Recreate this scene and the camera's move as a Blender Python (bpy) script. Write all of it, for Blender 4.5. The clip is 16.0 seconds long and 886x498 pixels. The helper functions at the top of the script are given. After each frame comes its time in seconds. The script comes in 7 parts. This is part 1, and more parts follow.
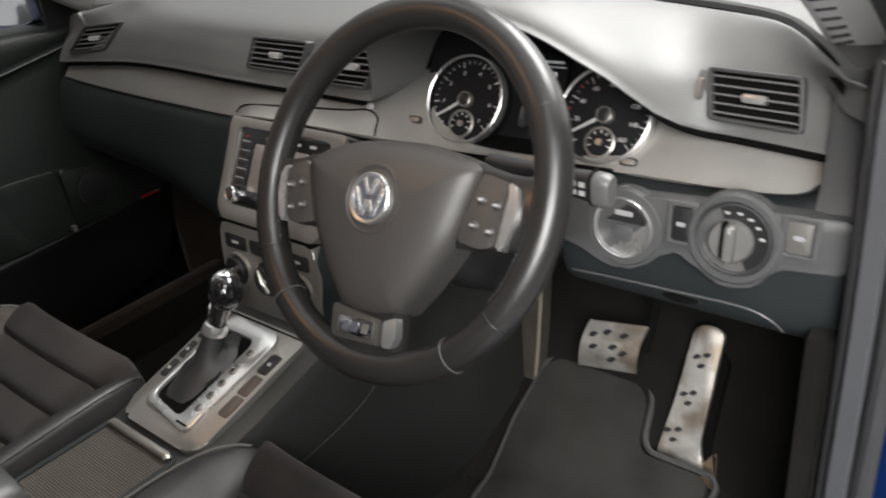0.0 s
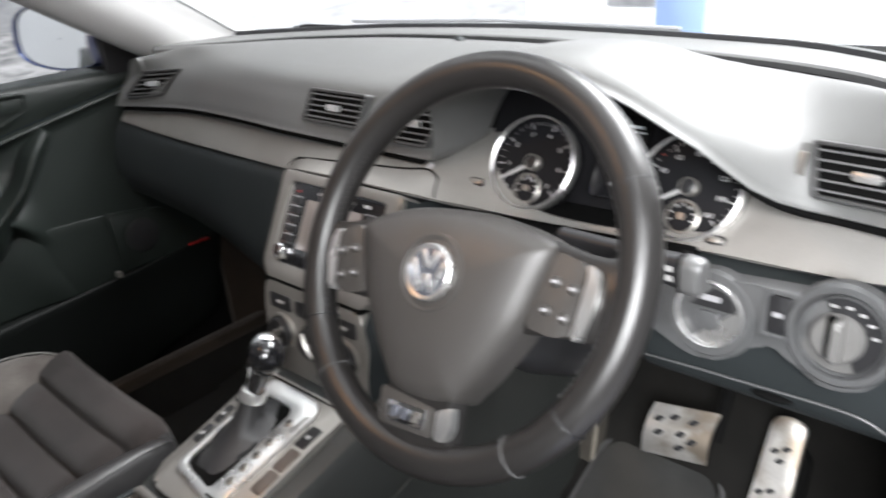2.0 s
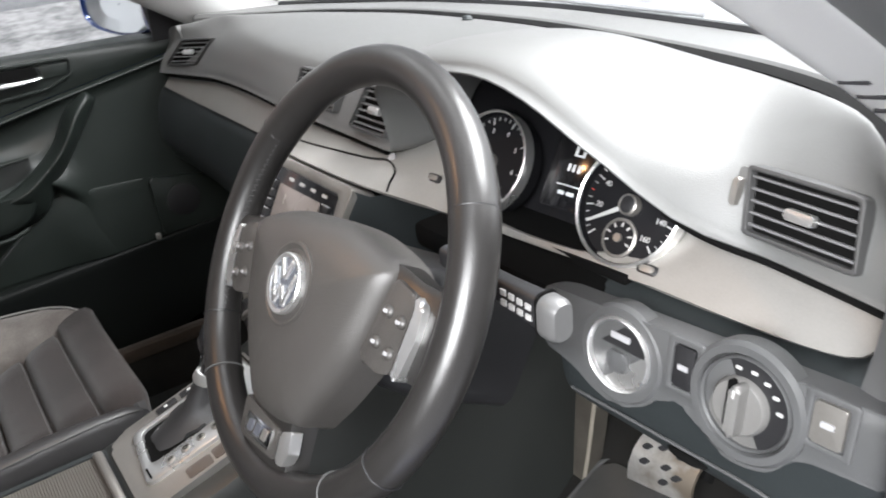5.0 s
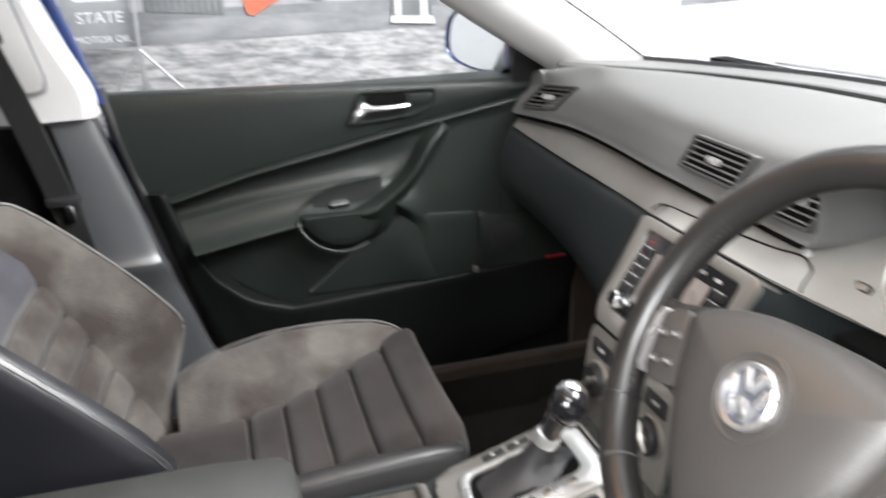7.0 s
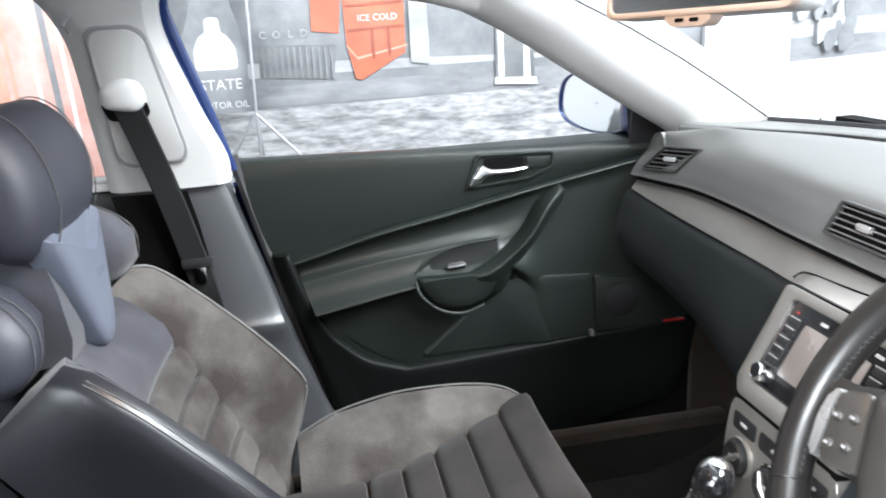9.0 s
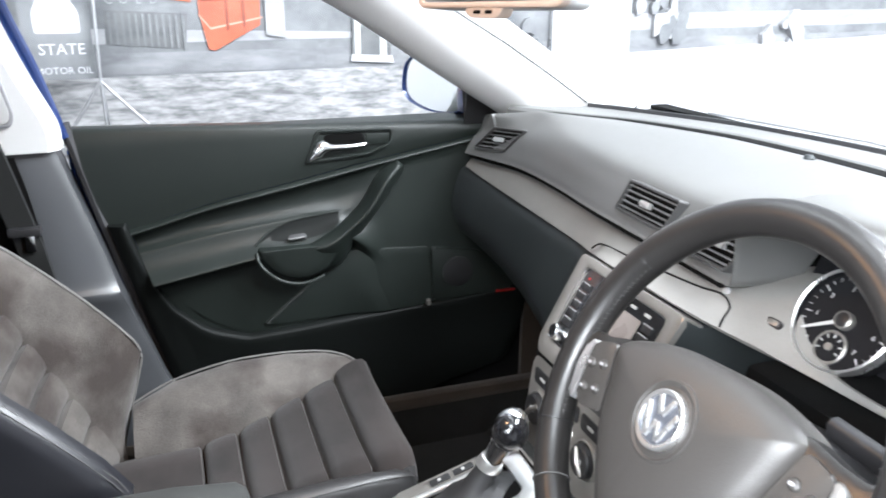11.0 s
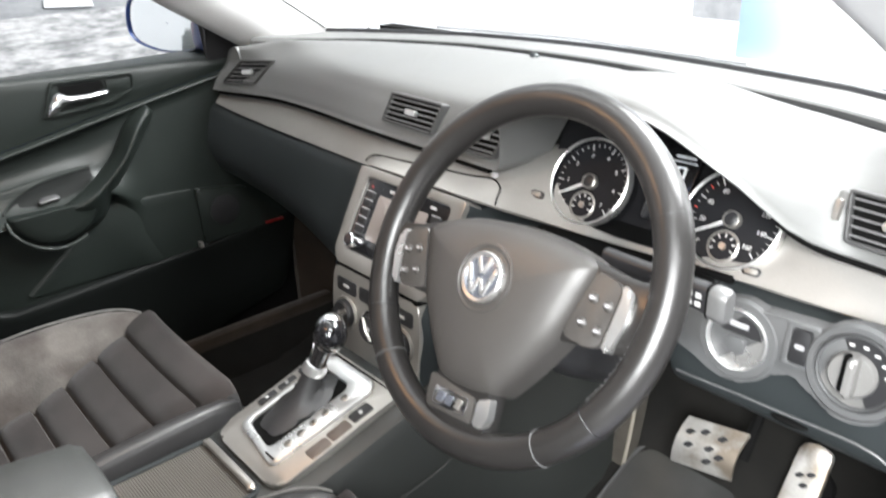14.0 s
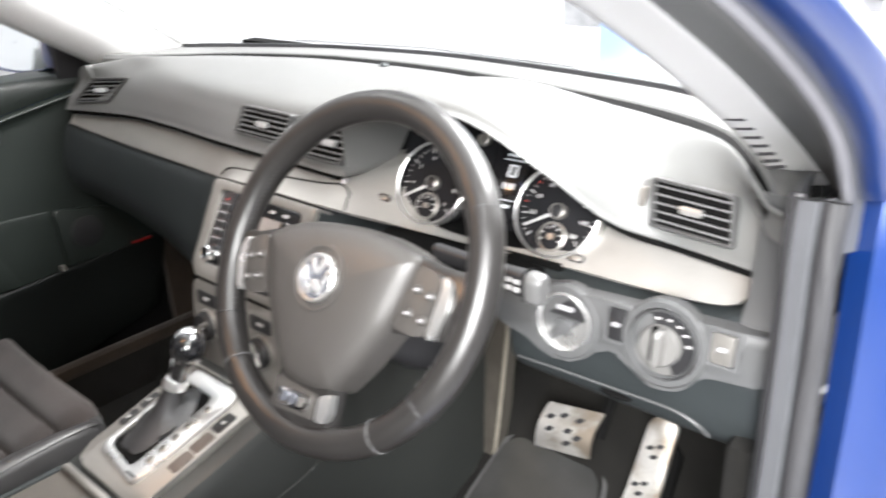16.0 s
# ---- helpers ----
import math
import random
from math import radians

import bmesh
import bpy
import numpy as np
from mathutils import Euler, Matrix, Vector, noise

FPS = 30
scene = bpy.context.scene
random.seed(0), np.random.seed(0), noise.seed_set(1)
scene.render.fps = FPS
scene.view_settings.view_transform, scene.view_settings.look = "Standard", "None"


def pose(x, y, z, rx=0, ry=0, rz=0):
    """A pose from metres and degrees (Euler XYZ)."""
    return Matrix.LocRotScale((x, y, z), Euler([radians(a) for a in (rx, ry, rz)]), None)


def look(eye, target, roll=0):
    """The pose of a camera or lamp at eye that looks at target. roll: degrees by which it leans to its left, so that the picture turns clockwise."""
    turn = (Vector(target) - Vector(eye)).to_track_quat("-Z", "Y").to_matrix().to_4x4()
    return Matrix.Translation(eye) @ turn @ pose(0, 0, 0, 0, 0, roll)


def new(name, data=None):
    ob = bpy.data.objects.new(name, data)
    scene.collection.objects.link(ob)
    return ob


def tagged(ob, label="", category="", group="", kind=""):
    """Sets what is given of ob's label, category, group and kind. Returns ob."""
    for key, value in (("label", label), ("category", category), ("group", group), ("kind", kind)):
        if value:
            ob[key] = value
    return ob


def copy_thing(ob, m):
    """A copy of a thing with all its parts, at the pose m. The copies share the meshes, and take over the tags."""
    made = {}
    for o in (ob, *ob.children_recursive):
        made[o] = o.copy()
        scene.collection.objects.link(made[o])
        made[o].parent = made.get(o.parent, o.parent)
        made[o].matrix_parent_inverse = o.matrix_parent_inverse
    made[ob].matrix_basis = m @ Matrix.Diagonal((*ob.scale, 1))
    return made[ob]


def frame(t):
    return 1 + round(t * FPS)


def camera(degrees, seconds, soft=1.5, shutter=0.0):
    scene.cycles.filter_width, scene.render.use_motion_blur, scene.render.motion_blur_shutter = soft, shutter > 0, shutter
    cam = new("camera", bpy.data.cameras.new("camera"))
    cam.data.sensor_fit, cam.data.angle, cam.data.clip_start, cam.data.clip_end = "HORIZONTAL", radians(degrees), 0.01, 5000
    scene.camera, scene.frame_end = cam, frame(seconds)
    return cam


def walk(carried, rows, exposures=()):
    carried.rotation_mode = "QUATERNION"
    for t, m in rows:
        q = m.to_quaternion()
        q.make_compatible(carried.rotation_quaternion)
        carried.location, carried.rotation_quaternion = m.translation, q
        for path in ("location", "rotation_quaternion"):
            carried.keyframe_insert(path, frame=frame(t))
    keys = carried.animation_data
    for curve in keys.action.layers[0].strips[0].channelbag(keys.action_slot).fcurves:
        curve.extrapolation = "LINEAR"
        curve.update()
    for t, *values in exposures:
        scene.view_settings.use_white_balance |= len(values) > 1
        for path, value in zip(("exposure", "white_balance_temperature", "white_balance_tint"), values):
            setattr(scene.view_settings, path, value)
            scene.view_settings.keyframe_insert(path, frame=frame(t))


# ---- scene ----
cam = camera(59.06, 16.0, soft=1.8, shutter=0.9)
PATH = [
    (0, (0.8539, -0.485, 1.1511), (-0.3231, 0.8461, 0.2329), -6.74),
    (0.5, (0.8178, -0.4726, 1.1433), (-0.4035, 0.8365, 0.2519), -4.93),
    (1, (0.7926, -0.4686, 1.1437), (-0.4843, 0.8159, 0.2954), -4.44),
    (1.5, (0.7674, -0.4601, 1.1464), (-0.5984, 0.7747, 0.3653), -3.39),
    (2, (0.7899, -0.4347, 1.1428), (-0.5017, 0.8689, 0.3476), -5.57),
    (2.5, (0.8374, -0.4023, 1.1565), (-0.3759, 0.9153, 0.2666), -6.08),
    (3, (0.9005, -0.3661, 1.1801), (-0.4028, 0.859, 0.2853), -8.47),
    (5.3, (0.8801, -0.213, 1.1324), (-0.6623, 0.7416, 0.2901), -4.96),
    (5.5, (0.8692, -0.2232, 1.1383), (-0.6975, 0.6915, 0.2965), -4.38),
    (6, (0.82, -0.2647, 1.1424), (-0.8314, 0.5132, 0.3253), -3.07),
    (6.5, (0.7771, -0.307, 1.1534), (-0.9486, 0.3294, 0.3679), -2.96),
    (7, (0.7525, -0.3477, 1.162), (-1.0426, 0.1619, 0.4423), -1.84),
    (7.5, (0.7301, -0.3703, 1.1694), (-1.1186, 0.028, 0.5185), -3.25),
    (8, (0.7251, -0.3917, 1.1761), (-1.1578, -0.0528, 0.5933), -3.77),
    (8.5, (0.7229, -0.4094, 1.1814), (-1.1761, -0.13, 0.6194), -4.02),
    (9, (0.7299, -0.405, 1.1792), (-1.1572, -0.0875, 0.598), -3.39),
    (9.5, (0.7442, -0.3905, 1.1776), (-1.1247, -0.003, 0.5801), -3.35),
    (9.7, (0.751, -0.3771, 1.1771), (-1.1014, 0.0643, 0.5656), -2.58),
    (11.8, (0.8428, -0.3547, 1.2199), (-0.8818, 0.4007, 0.5453), -2.42),
    (12, (0.8477, -0.3659, 1.2343), (-0.8425, 0.4517, 0.5453), -3.66),
    (12.5, (0.8492, -0.4066, 1.2398), (-0.7437, 0.6094, 0.5836), -2.95),
    (13, (0.8359, -0.4506, 1.232), (-0.6416, 0.7179, 0.56), -3.15),
    (13.5, (0.8338, -0.4779, 1.2097), (-0.6006, 0.6884, 0.4466), -2.19),
    (14, (0.8446, -0.4782, 1.1891), (-0.5512, 0.7042, 0.3807), -2.16),
    (14.5, (0.8568, -0.4787, 1.1714), (-0.5084, 0.7025, 0.3106), -2.13),
    (15, (0.8738, -0.4794, 1.1758), (-0.4622, 0.7455, 0.3304), -2.04),
    (15.5, (0.8862, -0.474, 1.1869), (-0.4244, 0.8015, 0.3773), -2.41),
    (16, (0.92, -0.4546, 1.1896), (-0.3093, 0.9105, 0.3988), -2.39),
]
EXPOSURES = [(0.0, -1.05, 6850, 11), (1.0, -0.68, 6800, 11), (1.5, -0.5, 6650, 11), (2.0, -0.36, 6550, 11), (3.0, -0.08, 6500, 11), (5.5, -0.2, 6600, 11), (6.0, -0.18, 6700, 11), (6.5, 0.0, 6700, 11), (8.0, 0.28, 6400, 9), (9.0, 0.38, 6250, 8), (12.0, 0.44, 6200, 10), (12.5, 0.5, 6200, 10), (13.5, 0.38, 6500, 9), (14.5, 0.2, 6600, 9), (16.0, 0.42, 6700, 11)]
walk(cam, [(t, look(eye, target, roll)) for t, eye, target, roll in PATH], EXPOSURES)


# ---- mesh helpers ----
def V(*a):
    return Vector(a)


def thing(name, base, label, category, group="", kind=""):
    ob = new(name)
    ob.location = base
    ob.empty_display_size = 0.05
    return tagged(ob, label, category, group, kind)


def part(name, bm, mat, parent=None, label="", smooth=35, flip=True):
    """One mesh object from bm, in world coordinates, under a thing or a part."""
    if flip:
        bmesh.ops.recalc_face_normals(bm, faces=bm.faces[:])
    me = bpy.data.meshes.new(name)
    bm.to_mesh(me)
    bm.free()
    me.materials.append(mat)
    if smooth:
        for p in me.polygons:
            p.use_smooth = True
        me.set_sharp_from_angle(angle=radians(smooth))
    ob = new(name, me)
    if parent is not None:
        ob.parent = parent
        if parent.type == "EMPTY":
            ob.matrix_parent_inverse = Matrix.Translation(-parent.location)
    if label:
        ob["label"] = label
    return ob


def solid(name, bm, mat, label, category, group="", kind="", smooth=35):
    """A top-level thing that is one mesh."""
    return tagged(part(name, bm, mat, None, "", smooth), label, category, group, kind)


def lerp(a, b, t):
    return a + (b - a) * t


def sstep(a, b, x):
    t = min(1.0, max(0.0, (x - a) / (b - a)))
    return t * t * (3 - 2 * t)


def spline(pts, n=6, closed=False):
    """Catmull-Rom curve through the points, n steps a span."""
    pts = [Vector(p) for p in pts]
    out, m = [], len(pts)
    spans = m if closed else m - 1
    for i in range(spans):
        if closed:
            p0, p1, p2, p3 = (pts[(i + k) % m] for k in (-1, 0, 1, 2))
        else:
            p0, p1, p2, p3 = pts[max(i - 1, 0)], pts[i], pts[i + 1], pts[min(i + 2, m - 1)]
        for k in range(n):
            t = k / n
            out.append(0.5 * (2 * p1 + (p2 - p0) * t + (2 * p0 - 5 * p1 + 4 * p2 - p3) * t * t + (3 * p1 - p0 - 3 * p2 + p3) * t ** 3))
    if not closed:
        out.append(pts[-1].copy())
    return out


def curve_y(xs, ys):
    """A smooth function of one number through a few knots."""
    def f(x):
        if x <= xs[0]:
            return ys[0]
        if x >= xs[-1]:
            return ys[-1]
        i = max(k for k in range(len(xs) - 1) if xs[k] <= x)
        h = xs[i + 1] - xs[i]
        t = (x - xs[i]) / h
        d = [(ys[min(k + 1, len(xs) - 1)] - ys[max(k - 1, 0)]) / (xs[min(k + 1, len(xs) - 1)] - xs[max(k - 1, 0)]) for k in (i, i + 1)]
        return (2 * t**3 - 3 * t**2 + 1) * ys[i] + (t**3 - 2 * t**2 + t) * h * d[0] + (3 * t**2 - 2 * t**3) * ys[i + 1] + (t**3 - t**2) * h * d[1]
    return f


def loft(rows, close_u=False, close_v=False, caps=False, bm=None):
    """A skin over rows of points."""
    bm = bm or bmesh.new()
    vs = [[bm.verts.new(p) for p in row] for row in rows]
    nu, nv = len(vs), len(vs[0])
    for i in range(nu if close_u else nu - 1):
        for j in range(nv if close_v else nv - 1):
            q = [vs[i][j], vs[(i + 1) % nu][j], vs[(i + 1) % nu][(j + 1) % nv], vs[i][(j + 1) % nv]]
            bm.faces.new(q)
    if caps:
        bm.faces.new(vs[0])
        bm.faces.new(list(reversed(vs[-1])))
    return bm


def shell(rows, thick, **kw):
    bm = loft(rows, **kw)
    bmesh.ops.recalc_face_normals(bm, faces=bm.faces[:])
    bmesh.ops.solidify(bm, geom=bm.faces[:], thickness=thick)
    return bm


def box(a, b, bevel=0.0, seg=2, m=None):
    bm = bmesh.new()
    bmesh.ops.create_cube(bm, size=1)
    a, b = Vector(a), Vector(b)
    for v in bm.verts:
        v.co = Vector((lerp(a[k], b[k], v.co[k] + 0.5) for k in range(3)))
    if bevel:
        bmesh.ops.bevel(bm, geom=bm.edges[:], offset=bevel, segments=seg, affect="EDGES", profile=0.6)
    if m is not None:
        bmesh.ops.transform(bm, matrix=m, verts=bm.verts[:])
    return bm


def frame_of(o, ux, uy):
    """A map (u, v, w) to the world: u along ux, v along uy, w out of their plane."""
    o, ux, uy = Vector(o), Vector(ux).normalized(), Vector(uy).normalized()
    uw = ux.cross(uy)
    return lambda u, v, w=0.0: o + ux * u + uy * v + uw * w


def prism(pts, fr, w0, w1, bevel=0.0, seg=2):
    """An outline in u, v pulled from w0 to w1, its w1 rim rounded."""
    bm = bmesh.new()
    lo = [bm.verts.new(fr(u, v, w0)) for u, v in pts]
    hi = [bm.verts.new(fr(u, v, w1)) for u, v in pts]
    n = len(pts)
    bm.faces.new(list(reversed(lo)))
    top = bm.faces.new(hi)
    for i in range(n):
        bm.faces.new([lo[i], lo[(i + 1) % n], hi[(i + 1) % n], hi[i]])
    if bevel:
        bmesh.ops.bevel(bm, geom=list(top.edges), offset=bevel, segments=seg, affect="EDGES", profile=0.5)
    return bm


def rrect(u0, u1, v0, v1, r, n=5):
    out = []
    for cx, cy, a in ((u1 - r, v1 - r, 0), (u0 + r, v1 - r, 90), (u0 + r, v0 + r, 180), (u1 - r, v0 + r, 270)):
        for k in range(n + 1):
            t = radians(a + 90 * k / n)
            out.append((cx + r * math.cos(t), cy + r * math.sin(t)))
    return out


def rpoly(pts, r, n=4):
    """A polygon with rounded corners."""
    out, m = [], len(pts)
    for i in range(m):
        p, a, b = Vector(pts[i]), Vector(pts[i - 1]), Vector(pts[(i + 1) % m])
        ra = min(r, (a - p).length * 0.45, (b - p).length * 0.45)
        s, e = p + (a - p).normalized() * ra, p + (b - p).normalized() * ra
        for k in range(n + 1):
            t = k / n
            q = s * (1 - t) ** 2 + p * 2 * t * (1 - t) + e * t * t
            out.append((q.x, q.y))
    return out


def ring(pts_out, pts_in, fr, w0, w1, bevel=0.0):
    """A flat frame between two outlines with the same number of points."""
    bm = bmesh.new()
    n = len(pts_out)
    r = [[bm.verts.new(fr(u, v, w)) for u, v in pts] for pts, w in ((pts_out, w0), (pts_out, w1), (pts_in, w1), (pts_in, w0))]
    for a in range(4):
        for i in range(n):
            bm.faces.new([r[a][i], r[a][(i + 1) % n], r[(a + 1) % 4][(i + 1) % n], r[(a + 1) % 4][i]])
    if bevel:
        es = [e for e in bm.edges if (e.verts[0] in r[1] and e.verts[1] in r[1]) or (e.verts[0] in r[2] and e.verts[1] in r[2])]
        bmesh.ops.bevel(bm, geom=es, offset=bevel, segments=2, affect="EDGES", profile=0.5)
    return bm


def tube(path, radius, n=12, closed=False, squash=1.0, up=(0, 0, 1), caps=True, bm=None):
    """A round or flattened bar along a path; radius is one number or one per point."""
    path = [Vector(p) for p in path]
    m = len(path)
    rs = radius if isinstance(radius, (list, tuple)) else [radius] * m
    rows, up = [], Vector(up)
    for i, p in enumerate(path):
        a, b = path[(i - 1) % m if closed else max(i - 1, 0)], path[(i + 1) % m if closed else min(i + 1, m - 1)]
        d = (b - a).normalized()
        s = d.cross(up)
        s = s.normalized() if s.length > 1e-4 else d.orthogonal().normalized()
        t = s.cross(d)
        rows.append([p + s * rs[i] * math.cos(2 * math.pi * k / n) + t * rs[i] * squash * math.sin(2 * math.pi * k / n) for k in range(n)])
    return loft(rows, close_u=closed, close_v=True, caps=caps and not closed, bm=bm)


def lathe(profile, o, axis, n=40, caps=True):
    """Turns (radius, height) pairs about an axis through o."""
    o, w = Vector(o), Vector(axis).normalized()
    u = w.cross(Vector((0, 0, 1)))
    u = u.normalized() if u.length > 1e-3 else Vector((1, 0, 0))
    v = w.cross(u)
    rows = [[o + w * h + (u * math.cos(2 * math.pi * k / n) + v * math.sin(2 * math.pi * k / n)) * max(r, 1e-5) for k in range(n)] for r, h in profile]
    return loft(rows, close_v=True, caps=caps)


def ball(o, rx, ry, rz, m=None, seg=20):
    bm = bmesh.new()
    bmesh.ops.create_uvsphere(bm, u_segments=seg, v_segments=seg // 2 + 2, radius=1)
    mat4 = Matrix.Translation(o) @ (m or Matrix.Identity(4)) @ Matrix.Diagonal((rx, ry, rz, 1))
    bmesh.ops.transform(bm, matrix=mat4, verts=bm.verts[:])
    return bm


def letters(name, text, size, fr, u, v, w, mat, parent, angle=0.0, deep=0.0004, aligned="CENTER"):
    """Raised writing, its middle at (u, v) of a frame."""
    c = bpy.data.curves.new(name, "FONT")
    c.body, c.size, c.align_x, c.align_y, c.extrude, c.resolution_u = text, size, aligned, "CENTER", deep, 2
    ob = bpy.data.objects.new(name, c)
    me = bpy.data.meshes.new_from_object(ob)
    bpy.data.objects.remove(ob)
    bpy.data.curves.remove(c)
    ca, sa = math.cos(radians(angle)), math.sin(radians(angle))
    for p in me.vertices:
        x, y, z = p.co
        p.co = fr(u + x * ca - y * sa, v + x * sa + y * ca, w + z)
    me.name = name
    me.materials.clear()
    me.materials.append(mat)
    ob = new(name, me)
    if parent is not None:
        ob.parent = parent
        if parent.type == "EMPTY":
            ob.matrix_parent_inverse = Matrix.Translation(-parent.location)
    return ob



# ---- world and lamps: a lit hall with ceiling panels, assumed and unseen ----
world = bpy.data.worlds.new("world")
scene.world = world
world.use_nodes = True
world.node_tree.nodes["Background"].inputs["Color"].default_value = (0.9, 0.94, 1.0, 1)
world.node_tree.nodes["Background"].inputs["Strength"].default_value = 0.25


def area(name, eye, target, sx, sy, power, colour):
    lamp = bpy.data.lights.new(name, "AREA")
    lamp.shape, lamp.size, lamp.size_y, lamp.energy, lamp.color = "RECTANGLE", sx, sy, power, colour
    ob = new(name, lamp)
    ob.matrix_world = look(eye, target)
    return ob


COOL, WARM = (0.96, 0.98, 1.0), (1.0, 0.82, 0.62)
area("ceiling_light_front", (0.85, 1.7, 3.1), (0.65, 1.2, 0.0), 1.9, 1.8, 640, COOL)
# added fill from ahead on the right; no window stands there
area("front_fill_light", (1.9, 3.5, 1.7), (0.6, 0.3, 0.9), 2.6, 2.2, 110, COOL)
area("ceiling_light_door", (1.7, -0.6, 3.1), (0.8, 0.0, 0.7), 1.4, 2.2, 180, COOL)
area("ceiling_light_wall", (-1.45, 0.2, 3.1), (-1.7, 0.2, 0.0), 0.5, 4.0, 34, COOL)
# added fill behind the door opening, brightens the driver's side
area("side_fill_light", (1.75, -1.75, 1.85), (0.5, 0.2, 0.75), 1.3, 1.1, 310, COOL)
area("dome_light", (0.03, -0.36, 1.36), (0.10, -0.20, 0.5), 0.06, 0.04, 1.5, (1.0, 0.52, 0.22))


# ---- materials ----
def shade(name, colour, rough=0.5, metal=0.0, vary=0.15, grain=300.0, bump=0.0, big=12.0, coat=0.0, sheen=0.0, spec=0.5, tint=None, stain=0.0, random_tint=0.0):
    """A surface with grain and broad variation in colour and gloss, and a fine relief."""
    m = bpy.data.materials.new(name)
    m.use_nodes = True
    nt = m.node_tree
    N, L = nt.nodes, nt.links
    b = N["Principled BSDF"]
    b.inputs["Roughness"].default_value, b.inputs["Metallic"].default_value = rough, metal
    b.inputs["Coat Weight"].default_value, b.inputs["Sheen Weight"].default_value = coat, sheen
    b.inputs["Specular IOR Level"].default_value = spec
    b.inputs["Coat Roughness"].default_value = 0.05
    co = N.new("ShaderNodeTexCoord")
    fine, broad = N.new("ShaderNodeTexNoise"), N.new("ShaderNodeTexNoise")
    fine.inputs["Scale"].default_value, fine.inputs["Detail"].default_value = grain, 3
    broad.inputs["Scale"].default_value, broad.inputs["Detail"].default_value = big, 4
    for n in (fine, broad):
        L.new(co.outputs["Object"], n.inputs["Vector"])
    mix = N.new("ShaderNodeMath")
    mix.operation = "MULTIPLY_ADD"
    L.new(fine.outputs["Fac"], mix.inputs[0])
    mix.inputs[1].default_value = 0.4
    L.new(broad.outputs["Fac"], mix.inputs[2])
    ramp = N.new("ShaderNodeMapRange")
    ramp.inputs["From Min"].default_value, ramp.inputs["From Max"].default_value = 0.4, 1.0
    ramp.inputs["To Min"].default_value, ramp.inputs["To Max"].default_value = 1 - vary, 1 + vary
    L.new(mix.outputs[0], ramp.inputs["Value"])
    col = N.new("ShaderNodeMix")
    col.data_type, col.blend_type = "RGBA", "MULTIPLY"
    col.inputs["Factor"].default_value = 1
    col.inputs["A"].default_value = (*colour, 1)
    L.new(ramp.outputs[0], col.inputs["B"])
    out = col.outputs["Result"]
    if tint or stain:
        blot = N.new("ShaderNodeTexNoise")
        blot.inputs["Scale"].default_value, blot.inputs["Detail"].default_value = big * 0.6, 5
        L.new(co.outputs["Object"], blot.inputs["Vector"])
        cut = N.new("ShaderNodeMapRange")
        cut.inputs["From Min"].default_value, cut.inputs["From Max"].default_value = 0.44, 0.62
        cut.inputs["To Max"].default_value = stain or 0.5
        L.new(blot.outputs["Fac"], cut.inputs["Value"])
        two = N.new("ShaderNodeMix")
        two.data_type = "RGBA"
        two.inputs["B"].default_value = (*(tint or colour), 1)
        L.new(cut.outputs[0], two.inputs["Factor"])
        L.new(out, two.inputs["A"])
        out = two.outputs["Result"]
    L.new(out, b.inputs["Base Color"])
    rr = N.new("ShaderNodeMapRange")
    rr.inputs["To Min"].default_value, rr.inputs["To Max"].default_value = max(rough - 0.08, 0.02), min(rough + 0.1, 1)
    L.new(broad.outputs["Fac"], rr.inputs["Value"])
    L.new(rr.outputs[0], b.inputs["Roughness"])
    if bump:
        bp = N.new("ShaderNodeBump")
        bp.inputs["Strength"].default_value, bp.inputs["Distance"].default_value = bump, 0.001
        L.new(fine.outputs["Fac"], bp.inputs["Height"])
        L.new(bp.outputs[0], b.inputs["Normal"])
    return m


def leather(name, colour, rough, bump=0.35, vary=0.2):
    """Grained leather: small cells with creases."""
    m = shade(name, colour, rough, vary=vary, grain=600, big=9)
    nt = m.node_tree
    N, L = nt.nodes, nt.links
    cell = N.new("ShaderNodeTexVoronoi")
    cell.inputs["Scale"].default_value = 700
    bp = N.new("ShaderNodeBump")
    bp.inputs["Strength"].default_value, bp.inputs["Distance"].default_value = bump, 0.0005
    L.new(N["Texture Coordinate"].outputs["Object"], cell.inputs["Vector"])
    L.new(cell.outputs["Distance"], bp.inputs["Height"])
    L.new(bp.outputs[0], N["Principled BSDF"].inputs["Normal"])
    return m


def glow(name, colour, power):
    m = bpy.data.materials.new(name)
    m.use_nodes = True
    b = m.node_tree.nodes["Principled BSDF"]
    b.inputs["Base Color"].default_value = (*colour, 1)
    b.inputs["Emission Color"].default_value = (*colour, 1)
    b.inputs["Emission Strength"].default_value = power
    return m


def pane(name, colour=(1, 1, 1), rough=0.0):
    m = bpy.data.materials.new(name)
    m.use_nodes = True
    nt = m.node_tree
    nt.nodes.remove(nt.nodes["Principled BSDF"])
    clear, gloss, mix = (nt.nodes.new(k) for k in ("ShaderNodeBsdfTransparent", "ShaderNodeBsdfGlossy", "ShaderNodeMixShader"))
    clear.inputs["Color"].default_value = (*colour, 1)
    gloss.inputs["Roughness"].default_value, mix.inputs[0].default_value = rough, 0.03
    nt.links.new(clear.outputs[0], mix.inputs[1])
    nt.links.new(gloss.outputs[0], mix.inputs[2])
    nt.links.new(mix.outputs[0], nt.nodes["Material Output"].inputs["Surface"])
    return m


